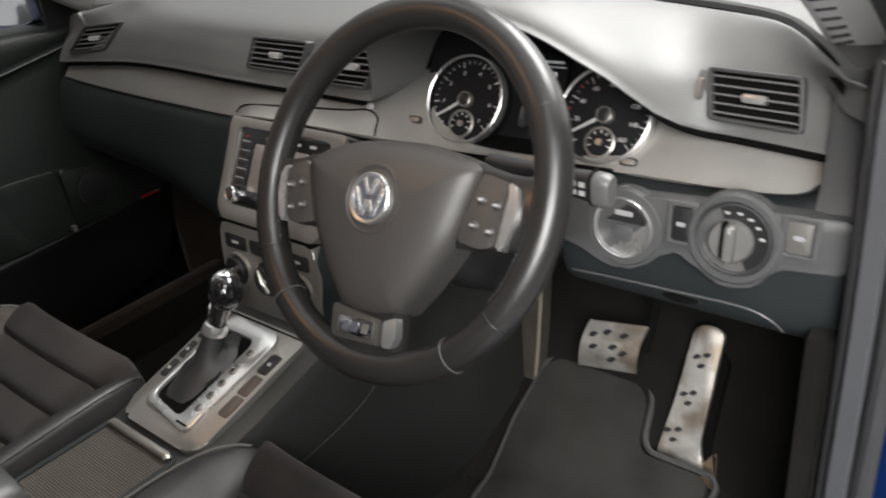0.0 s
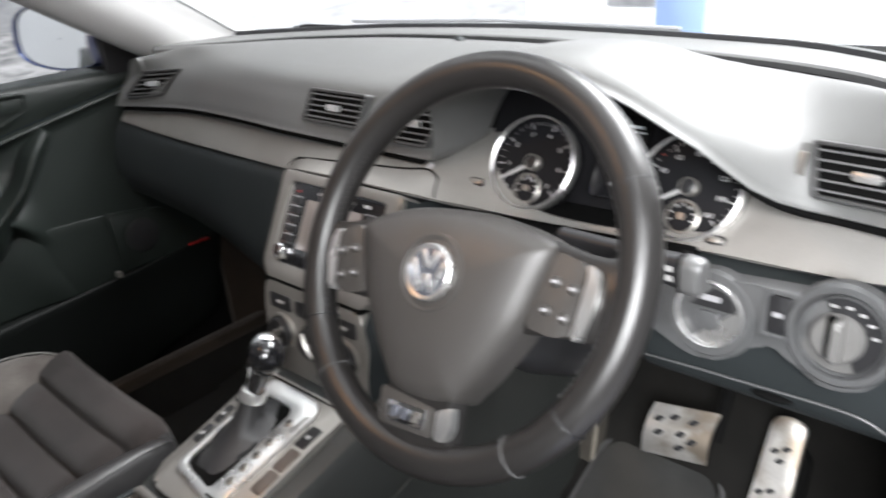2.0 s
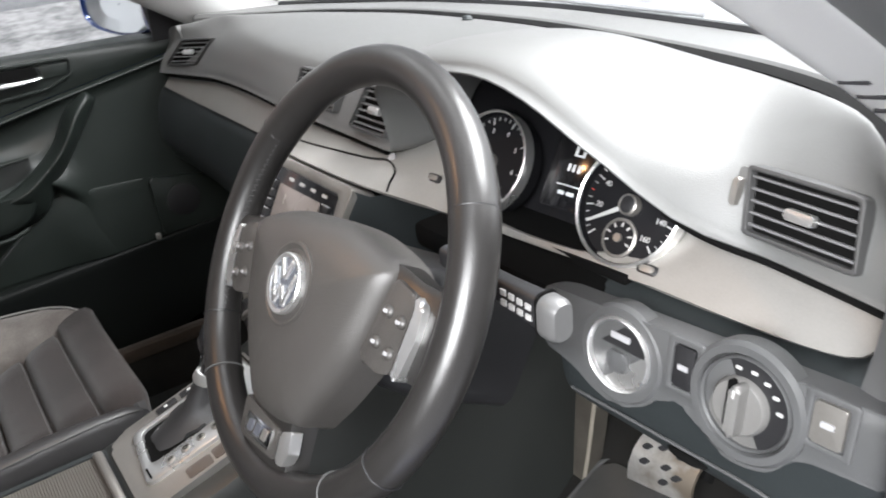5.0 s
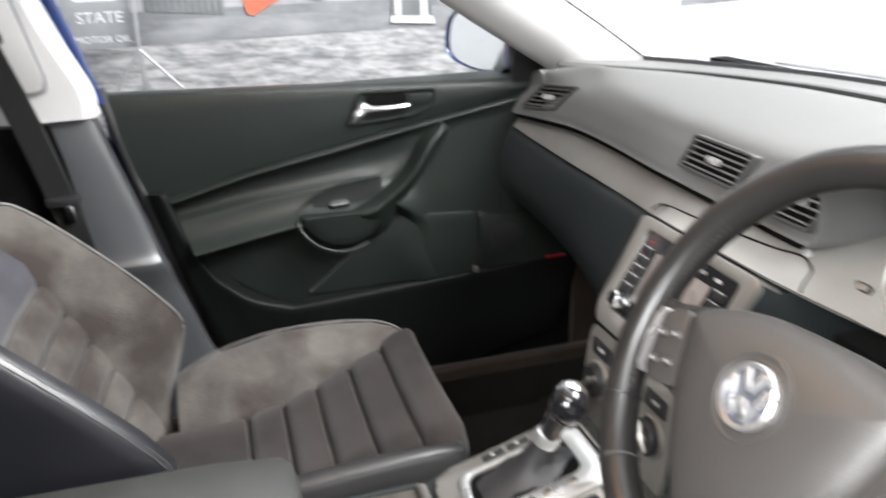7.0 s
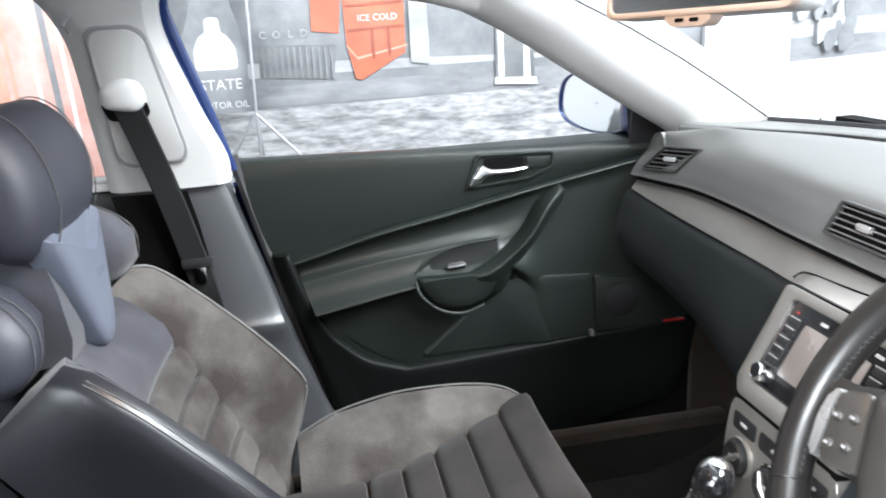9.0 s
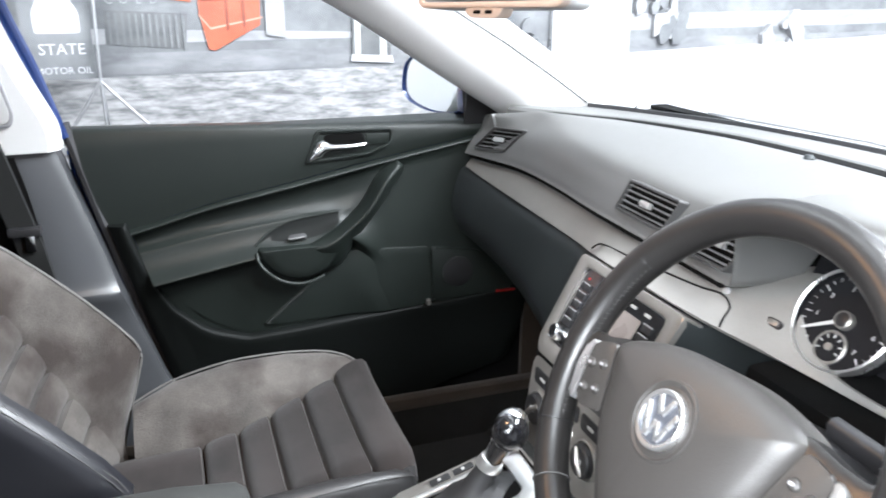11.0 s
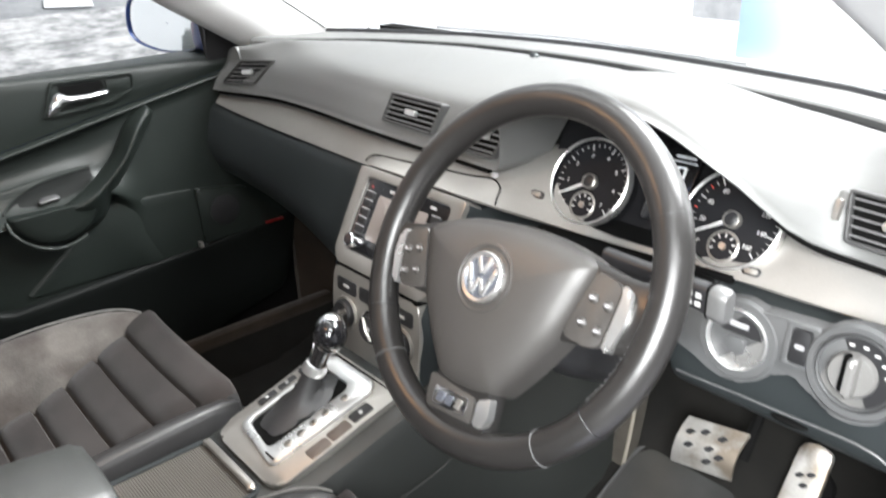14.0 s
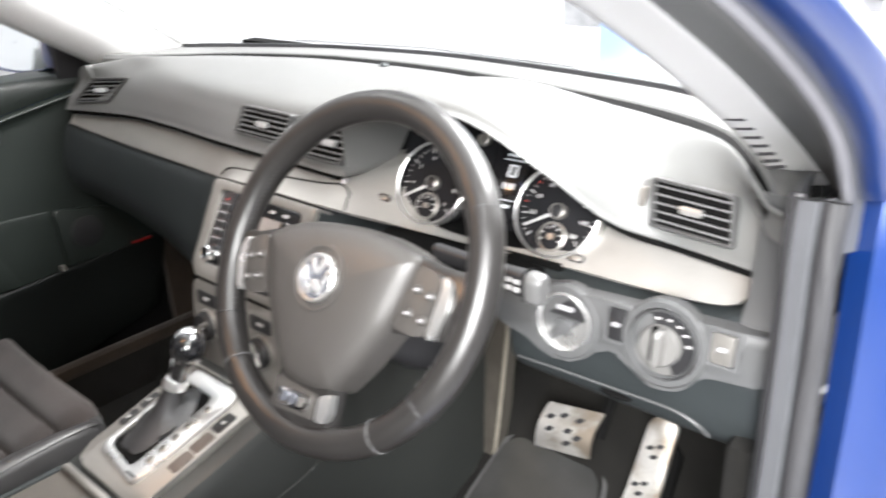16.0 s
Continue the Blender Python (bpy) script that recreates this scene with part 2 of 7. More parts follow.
PAD = shade("soft_dash_plastic", (0.092, 0.093, 0.091), 0.5, vary=0.1, grain=900, bump=0.35, big=6, spec=0.6)
LOWER = shade("hard_lower_plastic", (0.0175, 0.0208, 0.0218), 0.48, vary=0.12, grain=800, bump=0.3, big=7, spec=0.3)
SWITCH = shade("grey_switch_panel_plastic", (0.058, 0.059, 0.060), 0.45, vary=0.1, grain=900, bump=0.25, big=8)
# darker variant of the door card plastic for pocket and switch panel
POCKET = shade("near_black_door_plastic", (0.0036, 0.0045, 0.0042), 0.55, vary=0.16, grain=700, bump=0.3, big=8, spec=0.12)
DOOR = shade("door_card_plastic", (0.009, 0.0118, 0.0105), 0.38, vary=0.14, grain=700, bump=0.3, big=8, spec=0.35)
DECOR = shade("brushed_warm_grey_trim", (0.218, 0.210, 0.198), 0.48, metal=0.4, vary=0.12, grain=500, bump=0.08, big=14)
KNOB = shade("satin_grey_knob", (0.15, 0.147, 0.142), 0.42, metal=0.3, vary=0.1, grain=500, bump=0.05, big=14)
SATIN = shade("satin_silver_plate", (0.28, 0.268, 0.25), 0.34, metal=0.7, vary=0.1, grain=500, bump=0.05, big=14)
CHROME = shade("chrome", (0.82, 0.82, 0.82), 0.15, metal=1.0, vary=0.05, grain=300, big=20)
BRIGHT = shade("satin_chrome", (0.72, 0.72, 0.71), 0.28, metal=0.9, vary=0.06, grain=400, bump=0.03, big=20)
ALU = shade("worn_pedal_aluminium", (0.56, 0.545, 0.52), 0.36, metal=0.8, vary=0.2, grain=260, bump=0.15, big=30, tint=(0.20, 0.145, 0.09), stain=0.75)
BLACK = shade("black_plastic", (0.012, 0.012, 0.013), 0.42, vary=0.2, grain=500, bump=0.15, big=15)
GLOSS = shade("gloss_black", (0.008, 0.008, 0.009), 0.12, vary=0.1, grain=200, big=10, coat=0.5)
# near-black for some black parts, and for painted shade in hollows and gaps
VOID = shade("black_parts_and_hollow_shade", (0.002, 0.002, 0.002), 0.9, vary=0.2, grain=400, bump=0.2, big=20, spec=0.1)
RUBBER = shade("rubber_seal", (0.022, 0.022, 0.024), 0.6, vary=0.2, grain=400, bump=0.2, big=14)
JAMB = shade("dark_jamb_trim", (0.066, 0.068, 0.074), 0.40, vary=0.12, grain=600, bump=0.15, big=8)
RIM = leather("smooth_wheel_leather", (0.014, 0.0132, 0.0127), 0.32, 0.14)
PALE = shade("pale_grey_plastic", (0.26, 0.26, 0.27), 0.42, vary=0.12, grain=600, bump=0.15, big=8)
BEIGE = shade("beige_trim_edge", (0.16, 0.145, 0.12), 0.7, vary=0.25, grain=300, bump=0.3, big=20)
KEYBROWN = shade("brown_blank_key", (0.060, 0.046, 0.038), 0.45, vary=0.15, grain=500, bump=0.1, big=14)
LOWPIL = shade("satin_lower_pillar", (0.036, 0.038, 0.041), 0.36, vary=0.04, grain=700, bump=0.15, big=7)
HUB = shade("airbag_cover_vinyl", (0.038, 0.0357, 0.0335), 0.40, vary=0.1, grain=900, bump=0.3, big=9)
HIDE = leather("black_seat_leather", (0.012, 0.0125, 0.0155), 0.34, 0.13)
# black seat leather again, with cool light put into its colour
HIDE_COOL_LIT = leather("black_leather_lit_cool", (0.022, 0.023, 0.032), 0.54, 0.12)
# the seat suede as cool light tints it; the blue is painted in
SUEDE_COOL_LIT = shade("suede_lit_cool", (0.040, 0.0405, 0.049), 0.9, vary=0.4, grain=420, bump=0.5, big=14, sheen=0.15, spec=0.2, tint=(0.024, 0.0235, 0.027), stain=0.7)
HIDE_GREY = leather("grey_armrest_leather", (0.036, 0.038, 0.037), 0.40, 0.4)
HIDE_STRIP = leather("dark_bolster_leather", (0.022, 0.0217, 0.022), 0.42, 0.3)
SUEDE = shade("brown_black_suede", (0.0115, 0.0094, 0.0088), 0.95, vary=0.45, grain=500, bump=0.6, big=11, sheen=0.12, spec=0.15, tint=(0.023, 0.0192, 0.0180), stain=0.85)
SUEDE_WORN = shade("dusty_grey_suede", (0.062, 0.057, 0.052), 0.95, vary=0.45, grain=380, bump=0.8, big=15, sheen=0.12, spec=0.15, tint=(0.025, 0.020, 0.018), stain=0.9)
PIPING = shade("light_grey_piping", (0.085, 0.082, 0.078), 0.6, vary=0.2, grain=500, bump=0.3, big=20)
# blue cast of the cool light is part of this colour
SHIELD = shade("seat_insert_lit_cool", (0.095, 0.105, 0.135), 0.45, vary=0.08, grain=700, bump=0.2, big=8)
TRAY = shade("brown_grey_tray", (0.070, 0.064, 0.057), 0.6, vary=0.15, grain=500, bump=0.2, big=12)
CONSOLE = shade("console_plastic", (0.015, 0.0165, 0.0155), 0.42, vary=0.12, grain=800, bump=0.25, big=8)
CARPET = shade("black_carpet", (0.0065, 0.0062, 0.0056), 0.98, vary=0.5, grain=650, bump=1.0, big=14, sheen=0.05, spec=0.1)
CARPET_BROWN = shade("brown_footwell_carpet", (0.020, 0.0145, 0.0105), 0.98, vary=0.4, grain=600, bump=1.0, big=12, sheen=0.1, spec=0.1)
MAT = shade("worn_floor_mat", (0.022, 0.022, 0.0215), 0.95, vary=0.4, grain=700, bump=0.9, big=10, spec=0.1, tint=(0.035, 0.033, 0.029), stain=0.5)
EDGE = shade("mat_binding", (0.032, 0.032, 0.032), 0.8, vary=0.3, grain=500, bump=0.5, big=20)
PILLAR = shade("pale_pillar_cloth", (0.50, 0.50, 0.495), 0.8, vary=0.05, grain=900, bump=0.3, big=5)
HEADLINER = shade("pale_headliner", (0.62, 0.62, 0.60), 0.9, vary=0.06, grain=900, bump=0.4, big=5)
BLUE = shade("metallic_blue_paint", (0.0040, 0.025, 0.125), 0.3, metal=0.35, vary=0.06, grain=1500, big=4, coat=1.0)
WEB = shade("seat_belt_webbing", (0.0085, 0.0090, 0.0090), 0.7, vary=0.2, grain=800, bump=0.5, big=14, spec=0.25)
DIAL = shade("dial_black", (0.006, 0.006, 0.007), 0.6, vary=0.1, grain=300, big=20, spec=0.15)
MARK = glow("dial_marks", (0.34, 0.34, 0.335), 0.05)
REDMARK = glow("red_marks", (0.6, 0.05, 0.03), 0.2)
LCD = glow("trip_display", (0.50, 0.53, 0.55), 0.22)
SCREEN = shade("radio_screen", (0.17, 0.15, 0.14), 0.25, vary=0.05, grain=300, big=10)
GLASS = pane("clear_glass", (0.95, 0.97, 0.96))
TINTED = pane("tinted_glass", (0.16, 0.17, 0.17))
MIRROR = shade("mirror_silver", (0.92, 0.93, 0.94), 0.02, metal=1.0, vary=0.01, grain=50, big=5)
REDLAMP = shade("red_reflector", (0.25, 0.012, 0.012), 0.3, vary=0.1, grain=200, big=10)
BADGE = shade("badge_blue_grey", (0.14, 0.15, 0.175), 0.25, metal=0.6, vary=0.1, grain=200, big=10)
SEALGREY = shade("grey_seal_lip", (0.12, 0.12, 0.13), 0.5, vary=0.1, grain=500, bump=0.1, big=14)
TIP = shade("grey_stalk_tip", (0.075, 0.075, 0.075), 0.45, vary=0.1, grain=500, bump=0.1, big=14)
SLAT = shade("dark_vent_slat", (0.11, 0.11, 0.112), 0.38, vary=0.1, grain=500, bump=0.1, big=14)
VENTFRAME = shade("vent_frame_plastic", (0.038, 0.038, 0.038), 0.45, vary=0.1, grain=800, bump=0.25, big=8)
DULL = shade("dull_grey_switch_face", (0.095, 0.093, 0.090), 0.55, metal=0.1, vary=0.15, grain=400, bump=0.05, big=40)
STITCH = shade("grey_thread", (0.055, 0.055, 0.055), 0.8, vary=0.2, grain=300, big=20)
TAN = shade("tan_mirror_frame", (0.42, 0.33, 0.27), 0.5, vary=0.1, grain=400, big=10)

# ---- car frame: x to the car's right, y ahead, z up; the hub of the wheel at (0.34, 0, 0.85) ----
MID = 0.025


def mirror_x(p):
    return Vector((2 * MID - p[0], p[1], p[2]))


# hall
def slab(name, a, b, mat, label, category):
    return solid(name, box(a, b), mat, label, category, kind="structure", smooth=0)


CONCRETE = shade("grey_floor_paint", (0.18, 0.18, 0.19), 0.4, vary=0.15, grain=60, bump=0.05, big=3)
WALLPAINT = shade("white_wall_paint", (0.82, 0.83, 0.85), 0.7, vary=0.04, grain=80, bump=0.05, big=2)
# grey for an unseen wall, chosen only to weaken its bounce light
GREYWALL = shade("grey_wall_paint", (0.30, 0.30, 0.31), 0.7, vary=0.06, grain=80, bump=0.05, big=2)
CEILPAINT = shade("pale_ceiling_paint", (0.5, 0.5, 0.5), 0.8, vary=0.04, grain=80, bump=0.05, big=2)
slab("floor", (-2.4, -5, -0.1), (5, 5, 0), CONCRETE, "grey painted concrete floor of the hall", "floor")
slab("ceiling", (-2.4, -5, 3.2), (5, 5, 3.3), CEILPAINT, "pale painted ceiling of the hall", "ceiling")
slab("wall_front", (-2.4, 3.6, 0), (5, 3.7, 3.2), WALLPAINT, "white painted wall ahead of the car", "wall")
slab("wall_back", (-2.4, -5.0, 0), (5, -4.9, 3.2), WALLPAINT, "white painted wall behind the car", "wall")
slab("wall_right", (4.9, -4.9, 0), (5, 3.6, 3.2), GREYWALL, "unseen wall beside the open door, grey to cut bounced light", "wall")
slab("wall_mural", (-2.1, -4.9, 0), (-2.0, 3.6, 3.2), WALLPAINT, "wall that carries a printed street photograph", "wall")

# car body
car = thing("car", (0.02, -0.6, 0.0), "metallic blue saloon body with the driver's door opening bare", "car")
A_DOOR = [(-0.655, 0.31, 0.925), (-0.635, 0.14, 1.03), (-0.618, -0.06, 1.155), (-0.595, -0.24, 1.235), (-0.565, -0.42, 1.29), (-0.545, -0.62, 1.315)]
A_GLASS = [(-0.60, 0.475, 0.952), (-0.590, 0.33, 1.050), (-0.575, 0.17, 1.150), (-0.545, -0.05, 1.275), (-0.51, -0.24, 1.345), (-0.49, -0.40, 1.365)]


def pillar(flip):
    f = mirror_x if flip else Vector
    a, g = spline([f(p) for p in A_DOOR], 6), spline([f(p) for p in A_GLASS], 6)
    rows = []
    side = 1 if flip else -1
    for p, q in zip(a, g):
        mid = (p + q) / 2 + Vector((-side * 0.016, -0.012, -0.004))
        row = spline([p + Vector((side * 0.03, 0.0, 0.004)), p, lerp(p, mid, 0.55) + Vector((-side * 0.006, -0.004, 0)), mid, lerp(q, mid, 0.5), q, q + Vector((side * 0.012, 0.02, 0.006))], 3)
        rows.append(row)
    return shell(rows, 0.008)


lp = part("pillar_trim", pillar(False), PILLAR, car, "pale cloth trim of the windscreen pillar")
part("joint_line", tube([Vector(p) for p in ((-0.600, -0.115, 1.19), (-0.585, -0.10, 1.215), (-0.565, -0.07, 1.24))], 0.0015, 6), RUBBER, lp)
# driver's pillar: its door edge, its inner edge, and the outer edge of the jamb
D_EDGE = spline([(0.705, 0.377, 0.922), (0.702, 0.255, 0.998), (0.690, 0.084, 1.098), (0.668, -0.102, 1.191), (0.646, -0.200, 1.224), (0.625, -0.42, 1.282), (0.610, -0.62, 1.312)], 8)
D_INNER = spline([(0.668, 0.366, 0.915), (0.660, 0.246, 0.997), (0.645, 0.062, 1.103), (0.628, -0.070, 1.168), (0.600, -0.190, 1.213), (0.575, -0.42, 1.285), (0.560, -0.62, 1.318)], 8)
D_OUTER = spline([(0.776, 0.190, 0.968), (0.774, 0.120, 1.040), (0.758, -0.005, 1.122), (0.722, -0.135, 1.196), (0.700, -0.220, 1.232), (0.675, -0.42, 1.292), (0.660, -0.62, 1.322)], 8)
rows = []
for p, q in zip(D_EDGE, D_INNER):
    swell = Vector((-0.002, -0.010, 0.005))
    rows.append(spline([p + Vector((0.006, 0.022, 0.002)), p + Vector((0.002, 0.004, 0.0)), lerp(p, q, 0.12) + swell * 0.6, lerp(p, q, 0.5) + swell, lerp(p, q, 0.88) + swell * 0.5, q + Vector((-0.003, 0.010, -0.001)), q + Vector((-0.004, 0.060, -0.008))], 3))
foot_row = [p + Vector((0, 0.03, -0.010)) for p in rows[0]]
rp = part("pillar_trim", shell([foot_row] + rows, 0.006), PILLAR, car, "pale cloth trim of the windscreen pillar")

# demister grille at the foot of the driver's pillar
for k in range(7):
    j = 2 + 1.05 * k
    i0 = int(j)
    p, q = lerp(D_EDGE[i0], D_EDGE[i0 + 1], j - i0), lerp(D_INNER[i0], D_INNER[i0 + 1], j - i0)
    c0, c1 = lerp(p, q, 0.42) + Vector((-0.005, -0.0415, 0.0170)), lerp(p, q, 0.80) + Vector((-0.006, -0.0380, 0.0155))
    part("demister_slot", tube([c0, c1], 0.0025, 6, squash=0.8), RUBBER, rp, "dark demister slot", smooth=0)

# headliner and roof
rows = []
for i in range(13):
    x = lerp(-0.545, 0.595, i / 12)
    c = 1 - ((x - MID) / 0.57) ** 2
    rows.append([Vector((x, lerp(-0.40, -0.52, 0) * 1 - 0.0 + 0.05 * c, 1.335 + 0.06 * c)), Vector((x, -0.9, 1.33 + 0.085 * c)), Vector((x, -1.6, 1.31 + 0.08 * c))])
part("headliner", shell(rows, 0.01), HEADLINER, car, "pale cloth headliner")
rows = []
for i in range(13):
    x = lerp(-0.64, 0.69, i / 12)
    c = 1 - ((x - MID) / 0.665) ** 2
    rows.append([Vector((x, -0.36 + 0.08 * c, 1.36 + 0.06 * c)), Vector((x, -0.9, 1.365 + 0.085 * c)), Vector((x, -1.7, 1.345 + 0.08 * c))])
part("roof", shell(rows, 0.012), BLUE, car, "metallic blue roof skin")

# driver's side door opening: hinge pillar, seals, blue outer pillar
HINGE = [(0.735, 0.150, 0.24), (0.735, 0.153, 0.62), (0.733, 0.157, 0.80), (0.729, 0.162, 0.915), (0.728, 0.170, 0.962)]


def edge_strip(path, prof):
    """Sweeps a profile of (x, y) offsets along a path."""
    return [[p + Vector((dx, dy, dz)) for dx, dy, dz in prof] for p in path]


hp = spline(HINGE, 6)
part("hinge_pillar_trim", shell(edge_strip(hp, [(-0.012, 0.10, 0.0), (0.0, 0.03, 0.0), (0.010, 0.012, 0.002), (0.026, 0.008, 0.004), (0.036, 0.02, 0.006)]), 0.006), JAMB, car, "grey plastic trim along the door opening")
part("door_seal", tube([p + Vector((0.040, 0.010, 0.006)) for p in hp], 0.010, 10), RUBBER, car, "black rubber door seal")
part("inner_seal", tube([p + Vector((0.004, 0.030, 0.002)) for p in hp], 0.007, 8), RUBBER, car, "black rubber seal lip")
part("outer_pillar", shell(edge_strip(hp, [(0.046, 0.045, 0.006), (0.068, 0.032, 0.008), (0.088, 0.040, 0.012), (0.112, 0.058, 0.014), (0.124, 0.085, 0.012), (0.128, 0.13, 0.006), (0.126, 0.23, 0.0)]), 0.006), BLUE, car, "metallic blue painted body edge")
jamb, blue_up = [], []
for p, q in zip(D_EDGE, D_OUTER):
    jamb.append(spline([p + Vector((0.0, 0.012, -0.004)), p + Vector((0.006, 0.002, -0.002)), lerp(p, q, 0.40) + Vector((0, 0.014, -0.004)), lerp(p, q, 0.72) + Vector((0, 0.010, 0.0)), q + Vector((-0.006, 0.0, 0.004)), q + Vector((0.002, 0.012, 0.004))], 3))
    blue_up.append(spline([q + Vector((0.004, 0.012, 0.002)), q + Vector((0.012, 0.000, 0.006)), q + Vector((0.024, -0.002, 0.010)), q + Vector((0.035, 0.010, 0.010)), q + Vector((0.040, 0.040, 0.004)), q + Vector((0.037, 0.075, -0.004))], 3))
jamb.insert(0, [p + Vector((0.0, 0.004, -0.05)) for p in jamb[0]])
part("pillar_jamb", shell(jamb, 0.004), JAMB, car, "grey plastic trim of the door opening along the pillar")
part("pillar_seal", tube([q + Vector((-0.004, -0.002, 0.003)) for q in D_OUTER], 0.0045, 10), SEALGREY, car, "pale grey lip of the door seal")
part("outer_pillar", shell(blue_up, 0.004), BLUE, car, "metallic blue painted windscreen pillar")
part("wing", shell([[Vector((0.86, 0.36, z)), Vector((0.885, 0.7, z + 0.02)), Vector((0.86, 1.3, z))] for z in (0.3, 0.6, 0.85, 0.93)], 0.01), BLUE, car, "metallic blue front wing")
part("sill", box((0.66, -1.1, 0.20), (0.84, 0.20, 0.33), 0.02), BLUE, car, "metallic blue door sill")
part("sill_trim", box((0.64, -1.1, 0.33), (0.76, 0.16, 0.345), 0.006), LOWER, car, "black sill trim")
part("kick_panel", box((0.700, 0.19, 0.24), (0.728, 0.62, 0.70), 0.012), CARPET, car, "black kick panel beside the pedals")
# bonnet and windscreen
rows = [[Vector((x, 0.66 + 0.10 * (1 - ((x - MID) / 0.62) ** 2), 0.835 + 0.02 * (1 - ((x - MID) / 0.62) ** 2))), Vector((x * 0.98, 1.2, 0.81)), Vector((x * 0.9, 1.7, 0.72))] for x in [lerp(-0.66, 0.71, i / 10) for i in range(11)]]
part("bonnet", shell(rows, 0.01), BLUE, car, "metallic blue bonnet")
WS_X = [-0.60, -0.545, -0.345, -0.29, -0.04, 0.157, 0.37, 0.47, 0.60, 0.65]
WS_Y = [0.43, 0.465, 0.555, 0.575, 0.61, 0.60, 0.57, 0.545, 0.465, 0.43]
ws_y = curve_y(WS_X, WS_Y)
rows = []
for i in range(25):
    x = lerp(-0.59, 0.64, i / 24)
    c = 1 - ((x - MID) / 0.615) ** 2
    top = Vector((lerp(x, MID, 0.18), -0.42 + 0.13 * c, 1.352 + 0.045 * c))
    low = Vector((x, ws_y(x), 0.958))
    rows.append([low.lerp(top, k / 8) + Vector((0, 0.035, 0.03)) * math.sin(math.pi * k / 8) for k in range(9)])
screen = part("windscreen", loft(rows), GLASS, car, "clear curved windscreen")
screen.visible_shadow = False
part("windscreen_frit", tube([r[0] + Vector((0, 0.004, -0.004)) for r in rows], 0.006, 6), BLACK, car, "black lower edge of the windscreen")
part("windscreen_edge", tube([p + Vector((0, 0, 0.002)) for p in rows[0]], 0.0018, 6), BLACK, car, "black edge of the windscreen")
part("windscreen_edge", tube([p + Vector((0, 0, 0.002)) for p in rows[-1]], 0.0018, 6), BLACK, car, "black edge of the windscreen")
# blade coloured pale grey to stay faint before the bright hall
part("wiper", tube([Vector((-0.42, 0.60, 0.957)), Vector((-0.1, 0.655, 0.957)), Vector((0.25, 0.635, 0.955))], 0.0035, 6), PALE, car, "wiper blade coloured pale grey")
# passenger side: middle pillar, roof rail, rear window edge
up_rows, low_rows = [], []
for z, ya, yb in ((0.915, -0.735, -0.548), (0.96, -0.738, -0.548), (1.05, -0.742, -0.582), (1.15, -0.746, -0.612), (1.20, -0.760, -0.618), (1.235, -0.782, -0.608), (1.26, -0.82, -0.575), (1.31, -0.90, -0.50)):
    x = -0.655 - (-0.22 * max(z - 0.93, 0))
    up_rows.append([Vector((x - 0.05, ya - 0.005, z)), Vector((x - 0.012, ya + 0.0, z)), Vector((x, ya + 0.016, z)), Vector((x + 0.004, (ya + yb) / 2, z)), Vector((x, yb - 0.014, z)), Vector((x - 0.012, yb, z)), Vector((x - 0.05, yb + 0.005, z))])
up_rows = [list(c) for c in zip(*[spline(list(c), 4) for c in zip(*up_rows)])]
bpil = part("middle_pillar_trim", shell(up_rows, 0.006), PILLAR, car, "pale upper trim of the middle pillar")
for z, ya, yb, dx in ((0.913, -0.735, -0.548, 0.0), (0.85, -0.72, -0.53, 0.004), (0.72, -0.70, -0.492, 0.012), (0.665, -0.69, -0.478, 0.022), (0.648, -0.69, -0.472, 0.030), (0.60, -0.70, -0.458, 0.012), (0.52, -0.72, -0.432, 0.008), (0.44, -0.74, -0.405, 0.008), (0.40, -0.76, -0.37, 0.012), (0.30, -0.78, -0.33, 0.014)):
    x = -0.660 + dx
    low_rows.append([Vector((x - 0.05, ya - 0.005, z)), Vector((x - 0.01, ya, z)), Vector((x, ya + 0.03, z)), Vector((x + 0.004, (ya + yb) / 2, z)), Vector((x, yb - 0.018, z)), Vector((x - 0.010, yb - 0.003, z)), Vector((x - 0.05, yb, z))])
low_rows = [list(c) for c in zip(*[spline(list(c), 3) for c in zip(*low_rows)])]
part("lower_pillar_trim", shell(low_rows, 0.006), LOWPIL, car, "satin dark grey lower trim of the middle pillar")
# black sheet laid on the trim, stands in for shade beside the belt
part("belt_shade_sheet", shell([[Vector((x, y0 + dy, z)) for y0 in (-0.738,)] + [Vector((x + 0.004, -0.68 + dy, z)), Vector((x + 0.004, -0.612 + dy, z))] for x, z, dy in ((-0.652, 0.909, 0.0), (-0.648, 0.85, 0.012), (-0.641, 0.72, 0.030), (-0.634, 0.66, 0.038))], 0.003), VOID, car, "black sheet on the lower pillar trim for the shade beside the belt")
pf = frame_of((-0.617, -0.66, 1.06), (0.0, 1, 0.0), (0.22, 0, 1))
out, inn = rpoly([(-0.062, 0.13), (-0.055, -0.09), (-0.035, -0.105), (0.055, -0.10), (0.062, -0.08), (0.030, 0.115), (0.01, 0.13)], 0.02), rpoly([(-0.056, 0.124), (-0.050, -0.085), (-0.032, -0.099), (0.050, -0.094), (0.056, -0.077), (0.025, 0.109), (0.007, 0.124)], 0.02)
part("panel_groove", ring(out, inn, pf, -0.012, 0.0035, 0.001), PALE, bpil)
part("pillar_panel", prism(inn, pf, -0.012, 0.006, 0.004), PILLAR, bpil)
# unseen rear part of the driver's side, added to keep light out
part("driver_pillar_trim", shell([[mirror_x(p) for p in r] for r in up_rows], 0.006), PILLAR, car, "unseen upper trim mirrored onto the driver's middle pillar")
